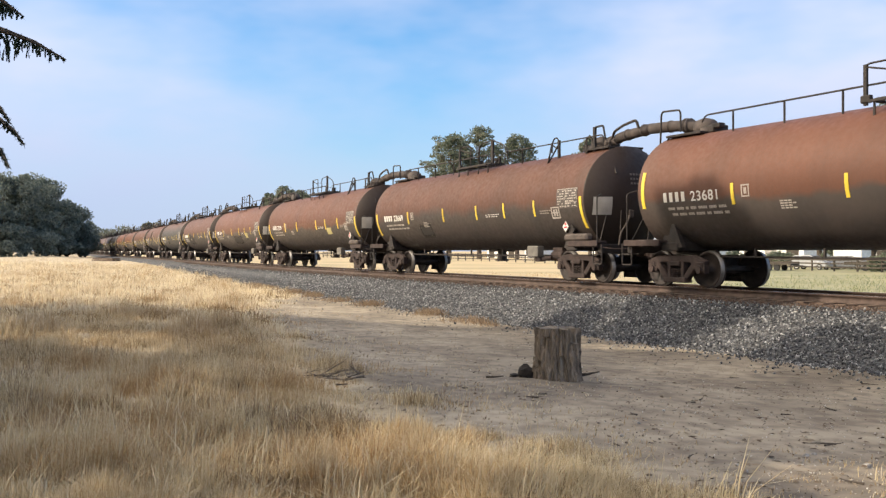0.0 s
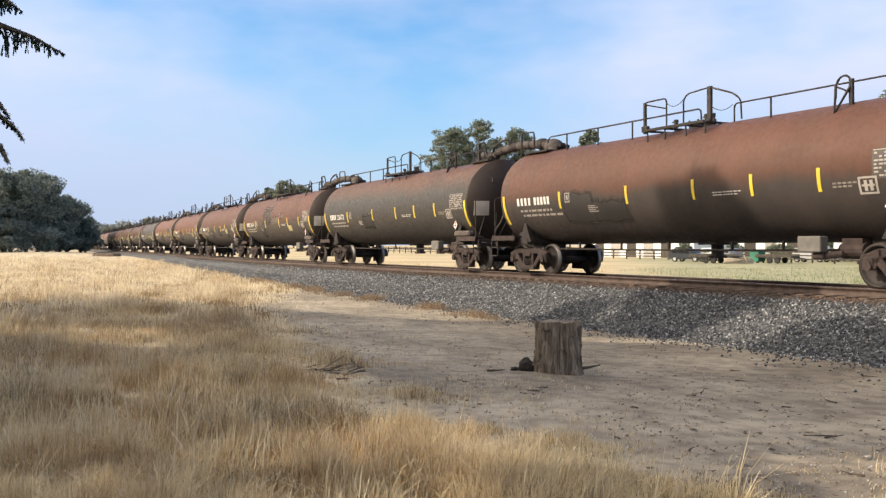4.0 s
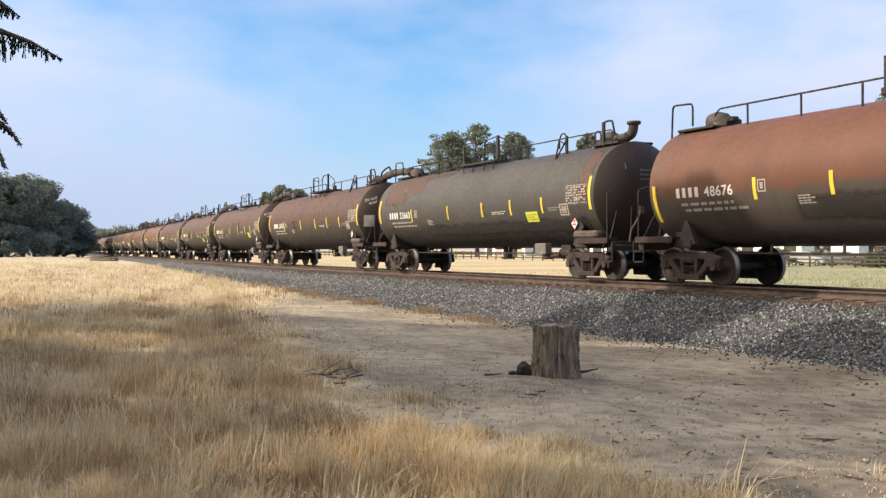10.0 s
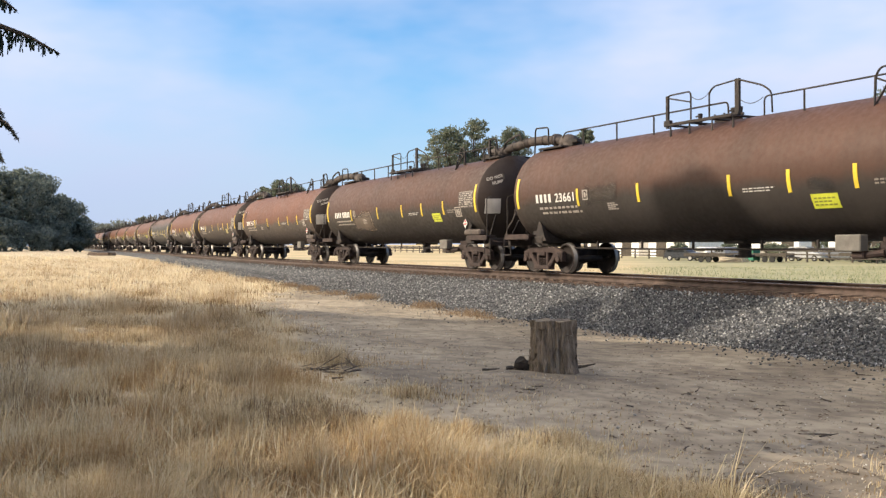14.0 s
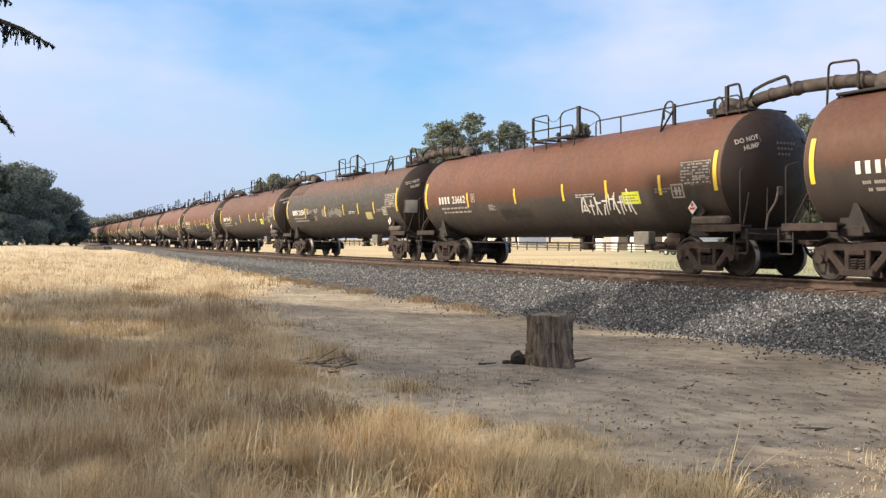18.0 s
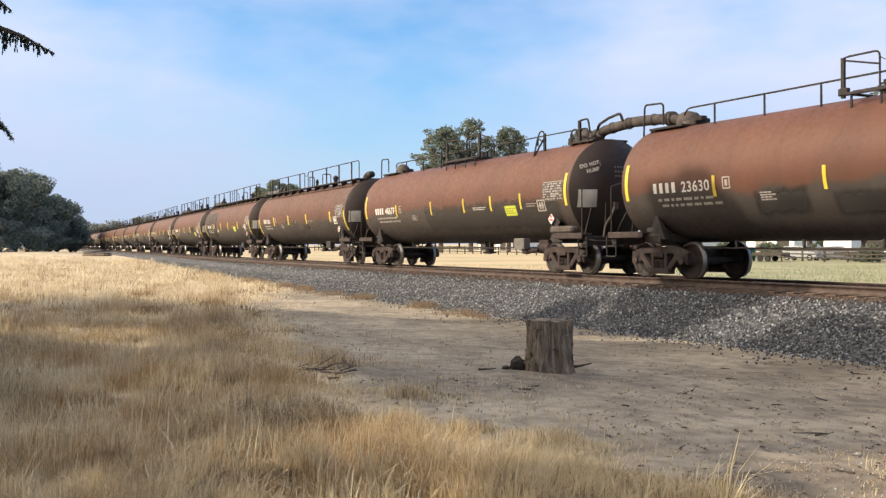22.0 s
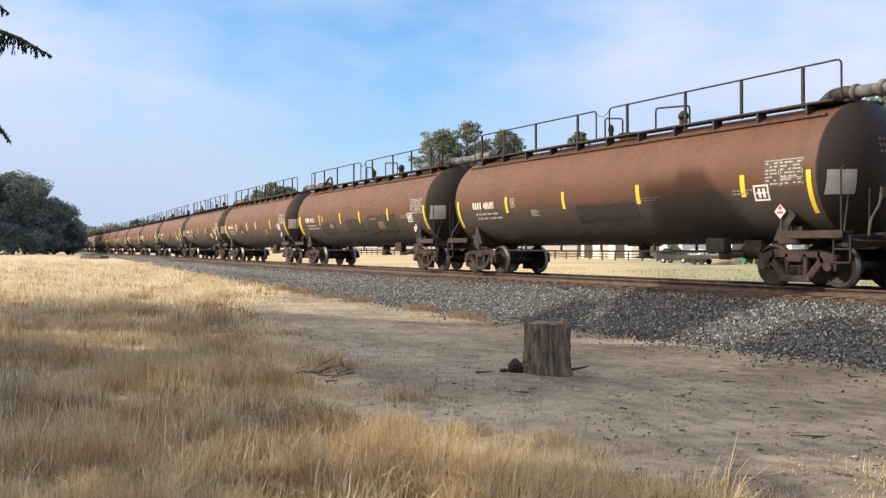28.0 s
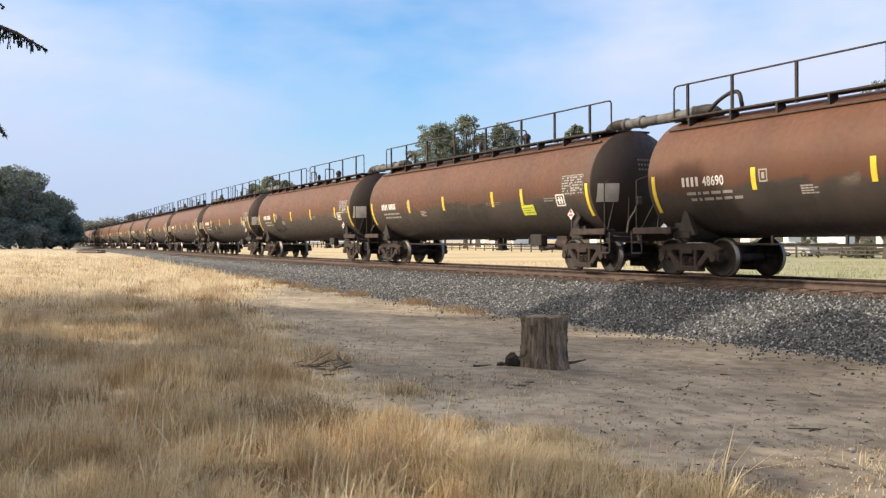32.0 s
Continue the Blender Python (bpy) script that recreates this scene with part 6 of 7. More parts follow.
# ---- loose stones ----
def scatter_stones(name, pts, sizes, mat, label, seed):
    rng = np.random.default_rng(seed)
    n = len(pts)
    base = np.array([(1, 0, 0), (-1, 0, 0), (0, 1, 0), (0, -1, 0), (0, 0, 1), (0, 0, -1)], np.float32)
    tri = np.array([(0, 2, 4), (2, 1, 4), (1, 3, 4), (3, 0, 4), (2, 0, 5), (1, 2, 5), (3, 1, 5), (0, 3, 5)])
    V = base[None] * rng.uniform(0.6, 1.2, size=(n, 6, 1)) * np.stack([np.ones(n), rng.uniform(0.6, 1, n), rng.uniform(0.45, 0.85, n)], 1)[:, None, :]
    q = rng.normal(size=(n, 4))
    q /= np.linalg.norm(q, axis=1)[:, None]
    w, x, y, z = q.T
    R = np.stack([1 - 2 * (y * y + z * z), 2 * (x * y - z * w), 2 * (x * z + y * w), 2 * (x * y + z * w), 1 - 2 * (x * x + z * z), 2 * (y * z - x * w),
                  2 * (x * z - y * w), 2 * (y * z + x * w), 1 - 2 * (x * x + y * y)], 1).reshape(n, 3, 3)
    V = np.einsum("nij,nkj->nki", R, V) * np.asarray(sizes)[:, None, None] + np.asarray(pts)[:, None, :]
    F = (tri[None] + (np.arange(n) * 6)[:, None, None]).reshape(-1, 3)
    ob = raw(name, V.reshape(-1, 3), F, mat)
    tagged(ob, label, "gravel", kind="stuff")


STONE = leafy("ballast_stones", [(0.032, 0.034, 0.038), (0.060, 0.064, 0.070), (0.098, 0.103, 0.110), (0.18, 0.185, 0.19), (0.54, 0.54, 0.53)], 0.6, 0.0)
PROFILE = [(-3.75, -1.25), (-3.2, -1.02), (-2.0, -0.33), (-1.75, -0.24), (-1.3, -0.215), (-0.9, -0.215)]


def ballast_stones():
    rng = np.random.default_rng(9)
    n = 84000
    t = rng.random(n)
    xs = -4 - 86 * t ** 1.55
    offs = rng.uniform(-3.75, -0.95, n)
    spill = rng.random(n) < 0.06      # strays on the earth below the toe
    offs[spill] = -3.45 - rng.exponential(0.38, int(spill.sum()))
    tail = (rng.random(n) < np.clip((-3.2 - offs) * 1.6, 0, 0.85)) & ~spill
    xs, offs = xs[~tail], offs[~tail]
    zs = np.interp(offs, [p[0] for p in PROFILE], [p[1] for p in PROFILE])
    pts = []
    for x, o, z in zip(xs, offs, zs):
        z += (near_base(x) + 1.15) * smooth01((-z - 0.3) / 0.8)
        y = track_y(x) + o
        pts.append((x, y, max(z, ground_z(x, y) if o < -3.0 else -9) + 0.012))
    pts = np.array(pts)
    inner = offs > -1.75 + rng.normal(size=len(offs)) * 0.12
    size = rng.uniform(0.017, 0.042, len(pts))
    scatter_stones("ballast_stones", pts[~inner], size[~inner], STONE, "loose grey crushed ballast stones on the embankment", 10)
    scatter_stones("ballast_stones", pts[inner], size[inner], RUSTY_STONE, "rust-stained ballast stones beside the rail", 12)
    far = 3000
    xs = rng.uniform(-95, -4, far)
    pts = np.array([(x, track_y(x) + o, -0.2) for x, o in zip(xs, rng.uniform(-0.6, 1.6, far))])
    scatter_stones("ballast_stones", pts, rng.uniform(0.025, 0.05, far), RUSTY_STONE, "rust-stained ballast stones between the rails", 11)


ballast_stones()


def earth_pebbles():
    rng = np.random.default_rng(19)
    pts, sz_ = [], []
    while len(pts) < 6500:
        d = 6 + 24 * rng.random() ** 1.4
        x, y = place(rng.uniform(300, 1700), d)
        if y > dirt_line(x) and y - track_y(x) < -3.4:
            pts.append((x, y, ground_z(x, y) + 0.002))
            sz_.append(rng.uniform(0.005, 0.016) * (1.8 if rng.random() < 0.06 else 1))
    scatter_stones("earth_pebbles", np.array(pts), sz_, PEBBLE, "small pebbles and crumbs strewn over bare earth", 20)


PEBBLE = leafy("earth_crumbs", [(0.19, 0.15, 0.115), (0.28, 0.23, 0.175), (0.35, 0.30, 0.235), (0.42, 0.37, 0.31), (0.74, 0.71, 0.65)], 0.9, 0.0)
earth_pebbles()


def leaf_litter():
    """Flat flakes of bark and dead leaves, strewn thinly over the earth."""
    rng = np.random.default_rng(23)
    V = []
    while len(V) < 1500 * 4:
        x, y = place(rng.uniform(350, 1650), 6 + 22 * rng.random() ** 1.3)
        if y < dirt_line(x) - 0.6 or y - track_y(x) > -3.5 or noise.noise(Vector((x * 0.5, y * 0.5, 12))) + 0.4 * rng.random() < 0.0:
            continue
        z, a, r = ground_z(x, y) + 0.012, rng.uniform(0, 6.28), rng.uniform(0.008, 0.05)
        slim = rng.uniform(0.12, 0.7)
        for k, q in ((0, 1.0), (1, slim), (2, 1.0), (3, slim)):
            V.append((x + r * q * math.cos(a + k * 1.571), y + r * q * math.sin(a + k * 1.571), z + rng.uniform(-0.008, 0.012)))
    tagged(raw("leaf_litter", np.array(V), np.arange(len(V)).reshape(-1, 4), LITTER), "dark flakes of bark and dead leaves on bare earth", "leaf litter", kind="stuff")


LITTER = leafy("dead_leaf_flakes", [(0.07, 0.05, 0.035), (0.12, 0.085, 0.06), (0.20, 0.15, 0.10), (0.30, 0.24, 0.17)], 0.9, 0.1)
leaf_litter()


# ---- dry grass ----
def grass(name, n, seed, near, far, power, tall, wide, label, mat, edge=0.0, thin=1.0, keep=None, cut=0.18, lumps=0.0):
    rng = np.random.default_rng(seed)
    pts, hs = [], []
    tries = 0
    while len(pts) < n and tries < n * 6:
        tries += 1
        d = near + (far - near) * rng.random() ** power
        x, y = place(rng.uniform(-60, 1630), d)
        if y - track_y(x) > -3.9:
            continue
        gap = y - dirt_line(x) + 0.9 * noise.noise(Vector((x * 0.7, y * 0.7, 3))) + 0.5 * noise.noise(Vector((x * 2.1, y * 2.1, 8)))
        if gap > edge and not (gap < edge + 1.2 and rng.random() < 0.10):
            continue
        lush = 0.5 + 0.55 * noise.noise(Vector((x * 0.6, y * 0.6, 21))) + 0.6 * noise.noise(Vector((x * 2.4, y * 2.4, 31)))
        if keep is not None and noise.noise(Vector((x * 0.5, y * 0.9, keep))) < cut:
            continue
        lush = min(1.0, max(0.0, lush))
        if rng.random() > (0.12 + 1.25 * lush ** 1.5) * thin:
            continue
        pts.append((x, y, ground_z(x, y) - 0.02))
        rise = 1.0
        if lumps:      # tufts that stand over hollows
            rise = 1 - lumps + 2.2 * lumps * smooth01(noise.noise(Vector((x * 0.5, y * 0.5, 61))) + 0.5 * noise.noise(Vector((x * 1.7, y * 1.7, 67))) + 0.35)
        hs.append((0.4 + 0.95 * lush) * min(1.0, 0.35 + max(0.0, -gap) * 0.8) * rise)
    P, H = np.array(pts), np.array(hs) * tall * rng.uniform(0.5, 1.15, len(pts))
    n = len(P)
    a = rng.uniform(0, 2 * math.pi, n)
    lean = np.stack([np.cos(a), np.sin(a), np.zeros(n)], 1) * (H * rng.uniform(0.05, 1.05, n) ** 1.3)[:, None] + np.array([0.10, 0.02, 0]) * H[:, None]
    b = a + math.pi / 2 + rng.uniform(-0.6, 0.6, n)
    side = np.stack([np.cos(b), np.sin(b), np.zeros(n)], 1) * (wide * rng.uniform(0.6, 1.4, n))[:, None]
    up = np.zeros((n, 3))
    up[:, 2] = H
    mid, tip = P + up * 0.55 + lean * 0.35, P + up * np.sqrt(np.clip(1 - (lean ** 2).sum(1) / H ** 2 * 0.5, 0.3, 1))[:, None] + lean
    V = np.stack([P - side, P + side, mid + side * 0.75, mid - side * 0.75, tip + side * 0.2, tip - side * 0.2], 1).reshape(-1, 3)
    k = np.arange(n)[:, None] * 6
    F = np.concatenate([k + np.array([[0, 1, 2, 3]]), k + np.array([[3, 2, 4, 5]])])
    tagged(raw(name, V, F, mat), label, "grass", kind="stuff")


MATTED = leafy("matted_weeds", [(0.17, 0.11, 0.06), (0.26, 0.18, 0.095), (0.23, 0.165, 0.085), (0.36, 0.25, 0.14)], 0.8, 0.3)


def toe_weeds():
    """Brown and straw tufts along the foot of the ballast."""
    rng = np.random.default_rng(6)
    V = []
    while len(V) < 5600 * 4:
        x = -22 - 48 * rng.random()
        y = track_y(x) - 3.55 - abs(rng.normal()) * 0.45
        if noise.noise(Vector((x * 0.6, y * 0.6, 5))) < 0.08:
            continue
        z, h, a = ground_z(x, y) - 0.02, rng.uniform(0.06, 0.26), rng.uniform(0, 6.28)
        z = max(z, near_base(x) - 0.05)
        dx, dy = math.cos(a) * 0.008, math.sin(a) * 0.008
        ex, ey = rng.normal() * h * 0.4, rng.normal() * h * 0.4
        V += [(x - dx, y - dy, z), (x + dx, y + dy, z), (x + ex + dx * 0.4, y + ey + dy * 0.4, z + h), (x + ex - dx * 0.4, y + ey - dy * 0.4, z + h)]
    tagged(raw("brown_weeds", np.array(V), np.arange(len(V)).reshape(-1, 4), WEED), "brown dead weeds along the foot of the ballast", "weeds", kind="stuff")


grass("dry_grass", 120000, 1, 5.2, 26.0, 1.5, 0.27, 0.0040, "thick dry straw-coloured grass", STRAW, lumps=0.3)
grass("dry_grass", 74000, 2, 20.0, 95.0, 1.3, 0.27, 0.010, "dry straw-coloured grass further along the line", SUNLIT_STRAW, lumps=0.75)
grass("stubble", 16000, 14, 6.0, 34.0, 1.3, 0.20, 0.0045, "short trodden stubble at the edge of bare earth", STRAW, 2.6, thin=0.45, keep=90.0, cut=-0.05)
grass("brown_weeds", 26000, 4, 5.5, 34.0, 1.2, 0.24, 0.0045, "dead brown weeds in dry grass", WEED, 0.5, keep=44.0)
toe_weeds()
grass("matted_weeds", 15000, 8, 24.0, 85.0, 1.3, 0.22, 0.013, "matted brown weeds in sunlit dry grass", MATTED, 0.5, keep=55.0, cut=0.05)
grass("tall_stalks", 3400, 3, 4.9, 13.0, 1.7, 0.46, 0.0048, "tall bleached seed stalks in dry grass", PALE_STRAW, -0.8)
grass("bleached_grass", 20000, 5, 5.3, 9.5, 1.0, 0.28, 0.0044, "bleached tufts of dry grass near the bare earth", PALE_STRAW, 0.25, keep=12.0, cut=0.0)
grass("matted_weeds", 26000, 7, 5.3, 34.0, 1.35, 0.20, 0.0050, "matted grey-green and brown weeds in dry grass", MATTED, 0.3, keep=73.0, cut=0.02)


# ---- sleepers ----
def sleepers():
    top = new("sleepers")
    bm = B()
    box(bm, (0, 0, -0.255), (0.23, 2.6, 0.17), None, 0.012)
    me = bpy.data.meshes.new("sleeper")
    bm.to_mesh(me)
    bm.free()
    me.materials.append(TIE_WOOD)
    rng = random.Random(2)
    for k in range(200):
        x = -100 + k * 0.52
        ob = new("sleeper", me)
        ob.parent = top
        a = math.atan2(track_y(x + 0.5) - track_y(x - 0.5), 1.0)
        ob.matrix_basis = pose(x, track_y(x) + rng.uniform(-0.03, 0.03), rng.uniform(0.0, 0.015), 0, 0, math.degrees(a) + rng.uniform(-1, 1))
    tagged(top, "dark creosoted timber sleepers bedded in ballast", "sleepers", kind="structure")


# ---- across the field: fence, vehicles, sheds ----
FENCE_WOOD = material("dark_fence_timber", [(0.03, 0.025, 0.02), (0.06, 0.05, 0.04), (0.09, 0.075, 0.06)], 5, 0.9, 0, 0.3, vary=0.2)
CAR_PAINT = plain("silver_car_paint", (0.55, 0.56, 0.58), 0.25, 0.4)
WHITE_PAINT = plain("white_painted_metal", (0.80, 0.80, 0.78), 0.5)
TYRE = plain("black_tyre_rubber", (0.02, 0.02, 0.02), 0.8)
GLASS = plain("dark_car_glass", (0.03, 0.035, 0.04), 0.1)
CHROME = plain("alloy_wheel", (0.6, 0.6, 0.6), 0.3, 0.8)
GREEN_PAINT = plain("faded_green_paint", (0.03, 0.16, 0.10), 0.6)
ROOF = material("weathered_sheet_roof", [(0.25, 0.25, 0.25), (0.4, 0.4, 0.39)], 2, 0.5, 0.3, 0.1)
PLANKS = material("pale_sawn_timber", [(0.38, 0.32, 0.24), (0.55, 0.48, 0.38)], 4, 0.85, 0, 0.2)
FENCE_Y = 84.0


def fence():
    top = new("farm_fence")
    top.location = (0, FENCE_Y, 0)
    pm, rm = bpy.data.meshes.new("post"), bpy.data.meshes.new("rail")
    bm = B()
    box(bm, (0, 0, 0.55), (0.16, 0.16, 1.7), None, 0.01)
    bm.to_mesh(pm)
    bm.free()
    bm = B()
    box(bm, (1.5, -0.1, 0), (3.02, 0.05, 0.15), None, 0.005)
    bm.to_mesh(rm)
    bm.free()
    for m in (pm, rm):
        m.materials.append(FENCE_WOOD)
    for k in range(64):
        x = -235 + 3 * k
        z = ground_z(x, FENCE_Y)
        p = new("post", pm)
        p.parent, p.location = top, (x, 0, z)
        for h in (0.45, 0.85, 1.25):
            r = new("fence_rail", rm)
            r.parent, r.location = top, (x, 0, z + h)
            r.rotation_euler = (0, math.atan2(z - ground_z(x + 3, FENCE_Y), 3), 0)
    tagged(top, "long dark timber post and rail fence across the field", "fence")


def parked_car(x, y, turn, paint, label, tall=0.0):
    top = new("parked_car")
    top.location, top.rotation_euler = (x, y, ground_z(x, y)), (0, 0, turn)
    side = [(-2.2, 0.35), (-2.25, 0.75), (-2.15, 1.02 + tall), (-1.75, 1.58 + tall), (0.35, 1.62 + tall), (1.05, 1.08), (2.05, 0.95), (2.25, 0.7), (2.2, 0.35)]
    bm = B()
    a = [bm.verts.new((px, -0.88, pz)) for px, pz in side]
    b = [bm.verts.new((px, 0.88, pz)) for px, pz in side]
    bm.faces.new(a)
    bm.faces.new(b[::-1])
    for i in range(len(side)):
        j = (i + 1) % len(side)
        bm.faces.new((a[j], a[i], b[i], b[j]))
    bmesh.ops.recalc_face_normals(bm, faces=bm.faces)
    bmesh.ops.bevel(bm, geom=list(bm.edges), offset=0.07, segments=2, affect="EDGES")
    part("body", bm, paint, top)
    for s in (-1, 1):
        for x0, x1, cut in ((-1.72, -0.95, 0.0), (-0.86, -0.12, 0.0), (-0.03, 0.62, 0.34)):
            bm = B()
            z0, z1 = 1.06 + tall * 0.6, 1.48 + tall
            vs = [bm.verts.new((px, s * 0.895, pz)) for px, pz in ((x0, z0), (x1, z0), (x1 - cut, z1), (x0, z1))]
            bm.faces.new(vs if s < 0 else vs[::-1])
            bmesh.ops.solidify(bm, geom=bm.faces[:], thickness=0.02)
            part("side_window", bm, GLASS, top)
        for wx in (-1.4, 1.4):
            bm = B()
            lathe(bm, [(-0.11, 0.2), (-0.11, 0.32), (-0.08, 0.35), (0.08, 0.35), (0.11, 0.32), (0.11, 0.2)], 20, Matrix.Translation((wx, s * 0.82, 0.35)) @ Matrix.Rotation(radians(90), 4, "Z"))
            ty = part("tyre", bm, TYRE, top)
            bm = B()
            lathe(bm, [(-0.09, 0.0), (-0.09, 0.21), (0.09, 0.21), (0.09, 0.0)], 16, Matrix.Translation((wx, s * 0.83, 0.35)) @ Matrix.Rotation(radians(90), 4, "Z"))
            part("rim", bm, CHROME, ty)
        bm = B()
        box(bm, (2.2, s * 0.62, 0.8), (0.08, 0.34, 0.14), None, 0.02)
        part("headlight", bm, CHROME, top)
    bm = B()
    box(bm, (0.72, 0, 1.36 + tall * 0.5), (0.03, 1.45, 0.55), Matrix.Rotation(-0.95, 3, "Y"))
    part("windscreen", bm, GLASS, top)
    tagged(top, label, "car", "parked vehicles")


def box_trailer(x, y, turn, length, height, label):
    top = new("box_trailer")
    top.location, top.rotation_euler = (x, y, ground_z(x, y)), (0, 0, turn)
    bm = B()
    box(bm, (0, 0, 0.75 + height / 2), (length, 2.3, height), None, 0.05)
    part("body", bm, WHITE_PAINT, top)
    bm = B()
    box(bm, (0, 0, 0.66), (length + 0.6, 1.2, 0.14))
    part("chassis", bm, TYRE, top)
    for s in (-1, 1):
        for wx in (-0.5, 0.45):
            bm = B()
            lathe(bm, [(-0.11, 0.0), (-0.11, 0.3), (-0.07, 0.36), (0.07, 0.36), (0.11, 0.3), (0.11, 0.0)], 18, Matrix.Translation((wx, s * 1.0, 0.36)) @ Matrix.Rotation(radians(90), 4, "Z"))
            part("wheel", bm, TYRE, top)
    for k in range(int(length / 1.2)):
        bm = B()
        box(bm, (-length / 2 + 0.6 + k * 1.2, -1.165, 0.75 + height / 2), (0.05, 0.03, height - 0.2))
        part("side_rib", bm, WHITE_PAINT, top)
    tagged(top, label, "trailer")


def shed(x, y, turn, length, depth, height, label, doors):
    top = new("farm_shed")
    top.location, top.rotation_euler = (x, y, ground_z(x, y) - 0.1), (0, 0, turn)
    bm = B()
    box(bm, (0, 0, height / 2), (length, depth, height), None, 0.02)
    part("wall", bm, WHITE_PAINT, top)
    for s in (-1, 1):
        bm = B()
        box(bm, (0, s * depth * 0.27, height + depth * 0.10), (length + 0.6, depth * 0.62, 0.1), Matrix.Rotation(s * -0.35, 3, "X"))
        part("roof", bm, ROOF, top)
    for k in range(doors):
        bm = B()
        w = length / doors
        box(bm, (-length / 2 + w * (k + 0.5), -depth / 2 - 0.03, 1.15), (w * 0.55, 0.08, 2.3), None, 0.02)
        part("door", bm, GREY_PLATE if k % 2 else FENCE_WOOD, top)
    tagged(top, label, "shed")


def field_grass():
    """Short dry and green grass on the field behind the line."""
    rng = np.random.default_rng(41)
    n = 26000
    d = 21 + 62 * rng.random(n) ** 1.2
    u = rng.uniform(240, 1640, n)
    pts, tone = [], []
    for a, b in zip(u, d):
        x, y = place(a, b * (1 + 0.9 * max(0.0, (900 - a) / 700)))
        if y - track_y(x) > 3.6 and noise.noise(Vector((x * 0.3, y * 0.3, 9))) > -0.15:
            pts.append((x, y, ground_z(x, y) - 0.02))
            tone.append(x + 1.35 * y + 8 * noise.noise(Vector((x * 0.1, y * 0.1, 4))) > 3)
    for green in (False, True):
        P = np.array([p for p, t in zip(pts, tone) if t == green])
        k = len(P)
        h = rng.uniform(0.06, 0.24, k)
        a = rng.uniform(0, 6.28, k)
        side = np.stack([np.cos(a), np.sin(a), np.zeros(k)], 1) * 0.016
        tip = P + np.stack([rng.normal(size=k) * h * 0.4, rng.normal(size=k) * h * 0.4, h], 1)
        V = np.stack([P - side, P + side, tip + side * 0.3, tip - side * 0.3], 1).reshape(-1, 3)
        tagged(raw("field_grass", V, np.arange(len(V)).reshape(-1, 4), FIELD_GREEN if green else STRAW),
               "short green-yellow grass on the field" if green else "short straw-coloured grass on the field", "grass", kind="stuff")


def flat_trailer(x, y, turn, length, label):
    top = new("flat_trailer")
    top.location, top.rotation_euler = (x, y, ground_z(x, y)), (0, 0, turn)
    bm = B()
    box(bm, (0, 0, 0.72), (length, 2.1, 0.16), None, 0.02)
    part("deck", bm, FENCE_WOOD, top)
    bm = B()
    tube(bm, [(length / 2, -0.5, 0.62), (length / 2 + 1.1, 0, 0.55), (length / 2, 0.5, 0.62)], 0.05, 6)
    part("drawbar", bm, TYRE, top)
    for s in (-1, 1):
        bm = B()
        box(bm, (0, s * 1.0, 0.9), (length, 0.05, 0.22), None, 0.01)
        part("side_board", bm, FENCE_WOOD, top)
        for wx in (-0.45, 0.45):
            bm = B()
            lathe(bm, [(-0.1, 0.0), (-0.1, 0.28), (-0.06, 0.34), (0.06, 0.34), (0.1, 0.28), (0.1, 0.0)], 16, Matrix.Translation((wx, s * 0.86, 0.34)) @ Matrix.Rotation(radians(90), 4, "Z"))
            part("wheel", bm, TYRE, top)
    tagged(top, label, "trailer")


FIELD_GREEN = leafy("field_grass_green", [(0.21, 0.245, 0.125), (0.295, 0.31, 0.165), (0.39, 0.385, 0.215), (0.18, 0.22, 0.105)], 0.7, 0.35)
DARK_PAINT = plain("dark_car_paint", (0.035, 0.04, 0.05), 0.3, 0.2)
GREY_PAINT = plain("grey_car_paint", (0.22, 0.23, 0.25), 0.3, 0.3)
field_grass()
for u, d, turn, paint, label in ((1218, 116, 0.3, DARK_PAINT, "dark car parked behind the farm fence"), (1290, 118, 2.8, GREY_PAINT, "grey car parked behind the farm fence"),
                                 (1500, 112, 0.4, GREY_PAINT, "grey car parked beside a white trailer")):
    x, y = place(u, d)
    parked_car(x, y, turn, paint, label)
for u, d, turn, ln in ((1262, 106, 0.35, 5.0), (1375, 106, 0.3, 4.2), (1545, 104, 0.3, 5.5)):
    x, y = place(u, d)
    flat_trailer(x, y, turn, ln, "low dark flat trailer standing behind the farm fence")
x, y = place(1540, 150)
shed(x, y, 0.1, 14, 7, 3.4, "white farm shed with dark doors", 3)
x, y = place(1290, 165)
shed(x, y, 0.1, 18, 7, 3.6, "long low white farm shed", 5)
fence()
x, y = place(1436, 112)
parked_car(x, y, 0.25, CAR_PAINT, "silver estate car parked behind the farm fence", 0.1)
x, y = place(1255, 122)
parked_car(x, y, 2.9, WHITE_PAINT, "white car parked behind the farm fence")
x, y = place(1508, 116)
box_trailer(x, y, 0.2, 3.6, 1.9, "white box trailer parked behind the farm fence")
x, y = place(1165, 150)
shed(x, y, 0.1, 22, 8, 3.4, "long low white farm shed", 6)
x, y = place(1390, 150)
shed(x, y, 0.1, 12, 7, 3.2, "white farm shed with dark doors", 3)
x, y = place(920, 230)
shed(x, y, 0.1, 16, 8, 3.0, "distant white farm shed", 4)


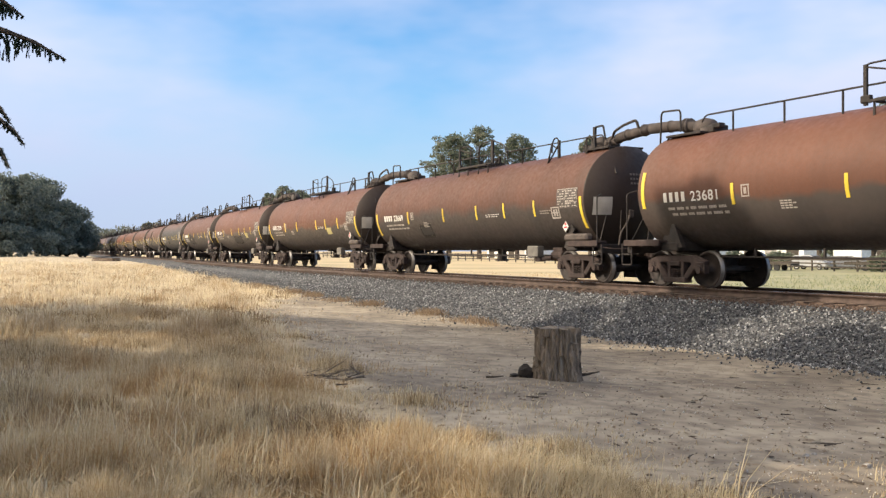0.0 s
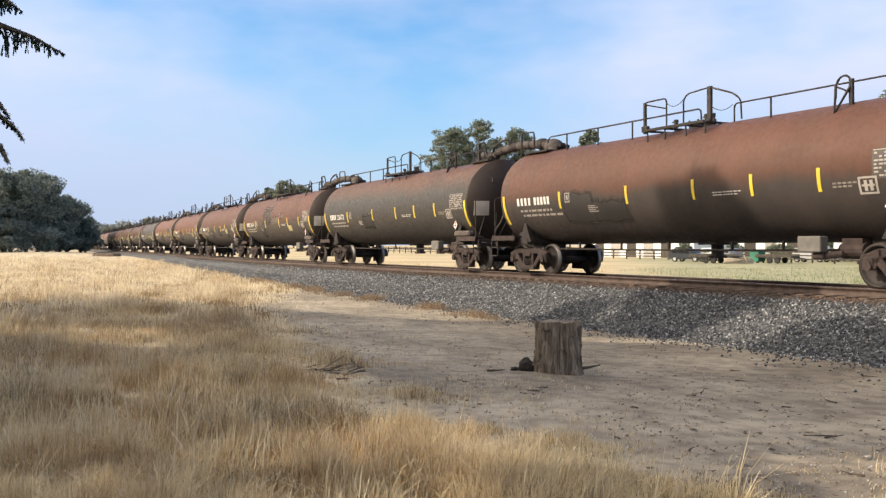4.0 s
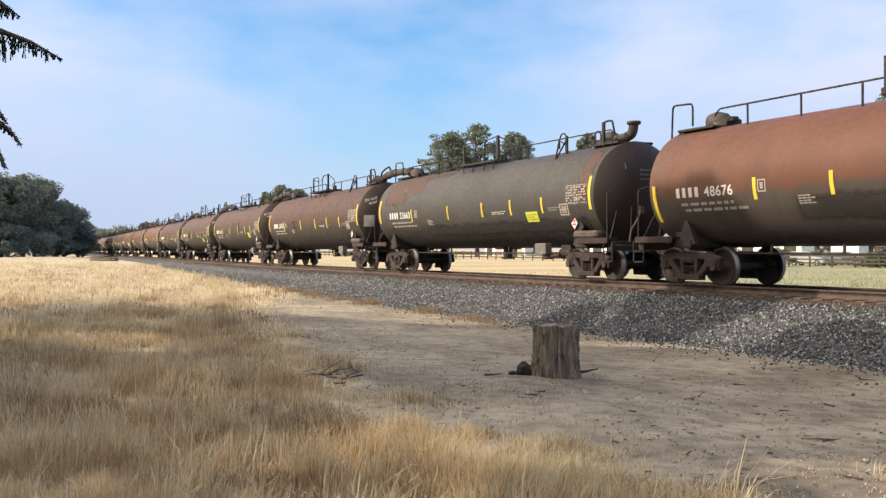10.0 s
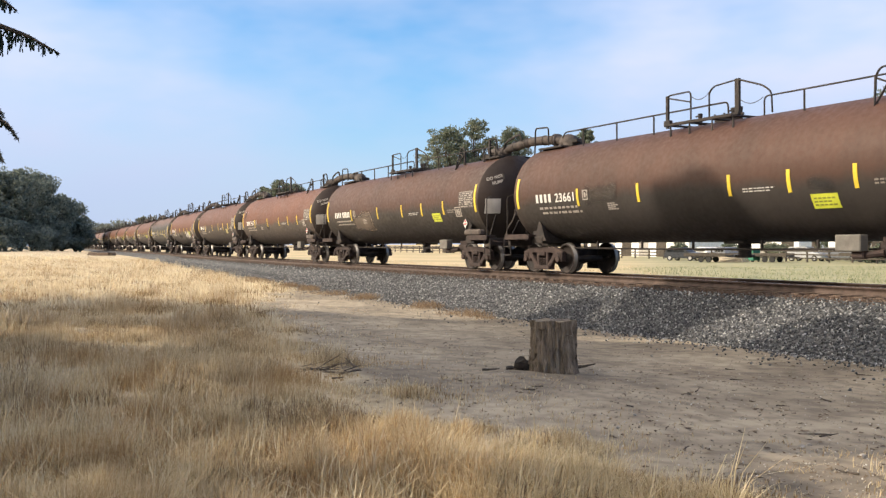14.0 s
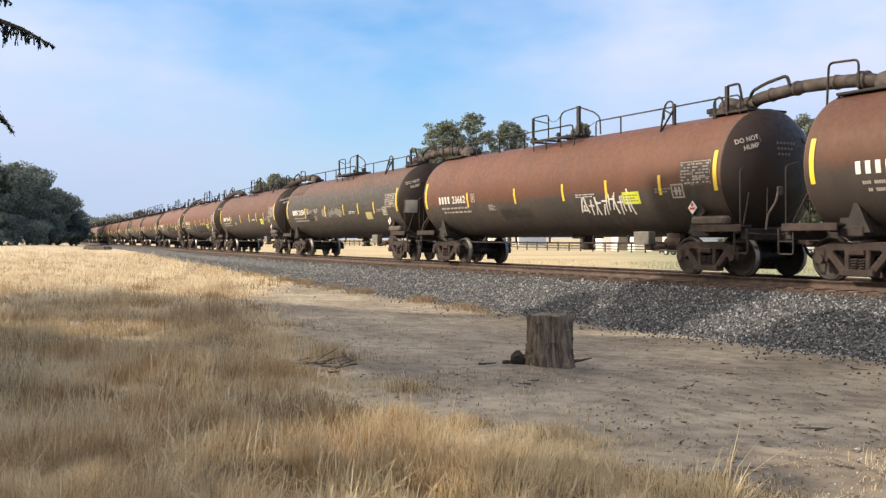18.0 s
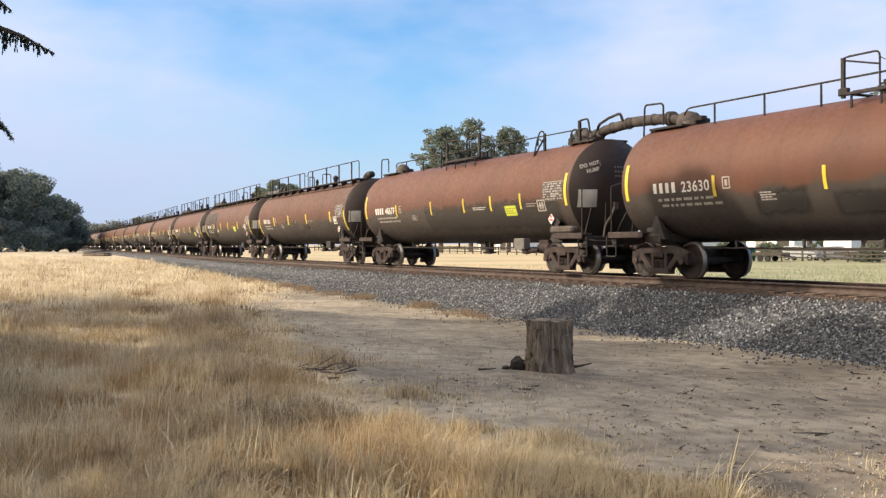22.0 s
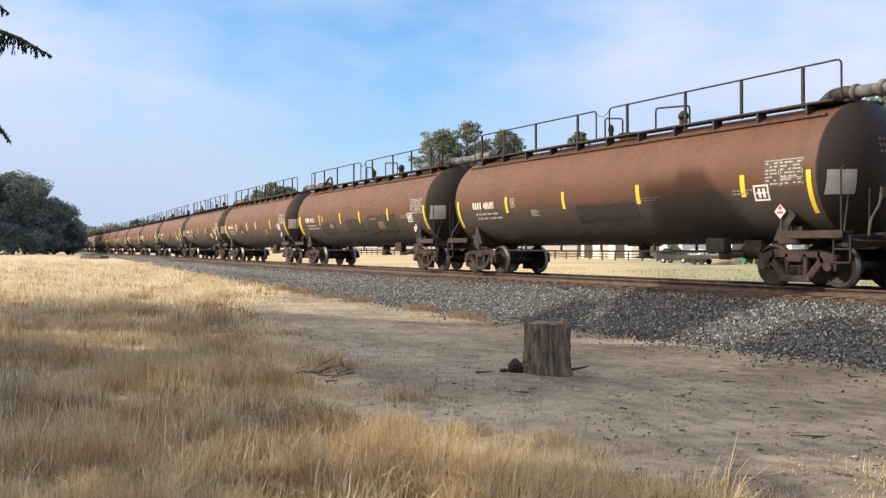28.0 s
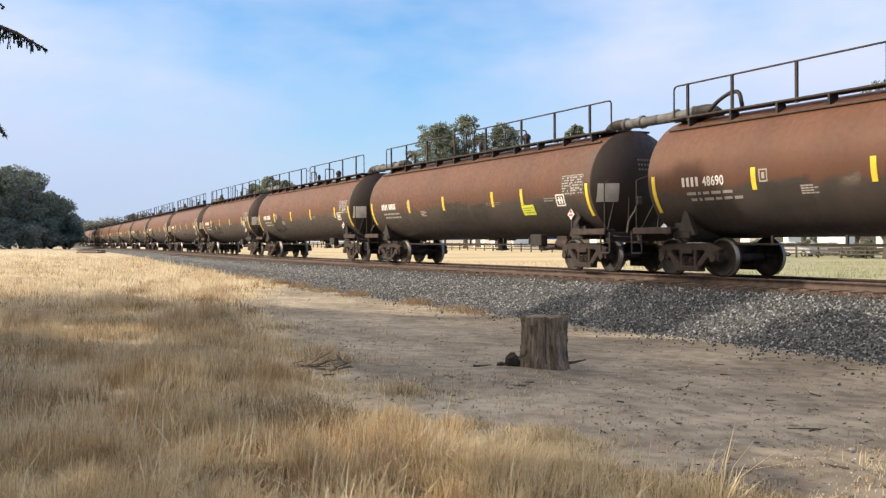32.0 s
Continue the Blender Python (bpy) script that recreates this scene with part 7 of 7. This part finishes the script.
def bin_(x, y):
    top = new("waste_bin")
    top.location = (x, y, ground_z(x, y))
    bm = B()
    box(bm, (0, 0, 0.75), (1.3, 1.1, 1.2), None, 0.04)
    part("body", bm, GREEN_PAINT, top)
    bm = B()
    box(bm, (0, -0.05, 1.4), (1.36, 1.2, 0.1), Matrix.Rotation(0.12, 3, "X"), 0.02)
    part("lid", bm, GREEN_PAINT, top)
    for s in (-1, 1):
        for q in (-1, 1):
            bm = B()
            rod(bm, (s * 0.5, q * 0.4 - 0.05, 0.08), (s * 0.5, q * 0.4 + 0.05, 0.08), 0.09, 10)
            part("caster", bm, TYRE, top)
    tagged(top, "green lidded waste bin behind the farm fence", "waste bin")


x, y = place(1340, 108)
bin_(x, y)


def timber_stack(x, y, turn, label, wood=None, layers=3):
    top = new("timber_stack")
    top.location, top.rotation_euler = (x, y, ground_z(x, y)), (0, 0, turn)
    for j in range(layers):
        for i in range(4):
            bm = B()
            box(bm, (0.05 * j, i * 0.3 - 0.45, 0.12 + j * 0.2), (4.2 - 0.3 * j, 0.26, 0.17), None, 0.01)
            part("plank", bm, wood or PLANKS, top)
    tagged(top, label, "timber")


x, y = place(1300, 107)
timber_stack(x, y, 0.15, "low stack of pale sawn timber on grass")
x, y = place(188, 118)
timber_stack(x, y, 0.5, "old dark sleepers lying in dry grass beside the line", TIE_WOOD, 2)
for u, d, h, w, sd in ((1475, 118, 2.6, 3.2, 51), (1560, 100, 2.2, 3.5, 52), (1380, 125, 2.0, 4, 53), (1295, 128, 2.4, 3.2, 54), (1210, 130, 2.2, 3.0, 55)):
    x, y = place(u, d)
    tree("shrub", x, y, h, w, sd, OAK_LEAF, "green shrub growing behind the farm fence", 16, 1500, 0.3, 0.08, 0.1)
sleepers()


def motions():
    rows = [(0.0, 0.0), (2.0, 32.45), (6.0, 97.25), (9.0, 146.05), (13.0, 211.4), (17.0, 276.95), (19.0, 309.8), (21.0, 342.8), (23.0, 375.8), (25.0, 408.95), (28.0, 458.0), (30.0, 490.1), (32.0, 522.4)]
    times = [t for t, s in rows]
    dist = [s for t, s in rows]
    for i, car in enumerate(CARS):
        out = []
        for k in range(65):
            t = k * 0.5
            s = float(np.interp(t, times, dist))
            x = FIRST_X - PITCH_OF_CARS * i + s
            ya, yb = track_y(x - TRUCK_X), track_y(x + TRUCK_X)
            out.append((t, pose(x, (ya + yb) / 2, 0, 0, 0, math.degrees(math.atan2(yb - ya, 2 * TRUCK_X)))))
        walk(car, out)
    # the wheelsets roll: keyed once for either end of a truck, and shared by all of them
    turning = {}
    for car in CARS:
        for t in car.children:
            for ws in t.children:
                if not ws.name.startswith("wheelset"):
                    continue
                end = ws.location.x > 0
                if end not in turning:
                    x = ws.location.x
                    walk(ws, [(k / FPS, pose(x, 0, WHEEL_R, 0, math.degrees(float(np.interp(k / FPS, times, dist)) / WHEEL_R) % 360, 0)) for k in range(32 * FPS + 1)])
                    turning[end] = ws.animation_data
                else:
                    ws.rotation_mode = "QUATERNION"
                    ws.animation_data_create()
                    ws.animation_data.action = turning[end].action
                    ws.animation_data.action_slot = turning[end].action_slot


motions()
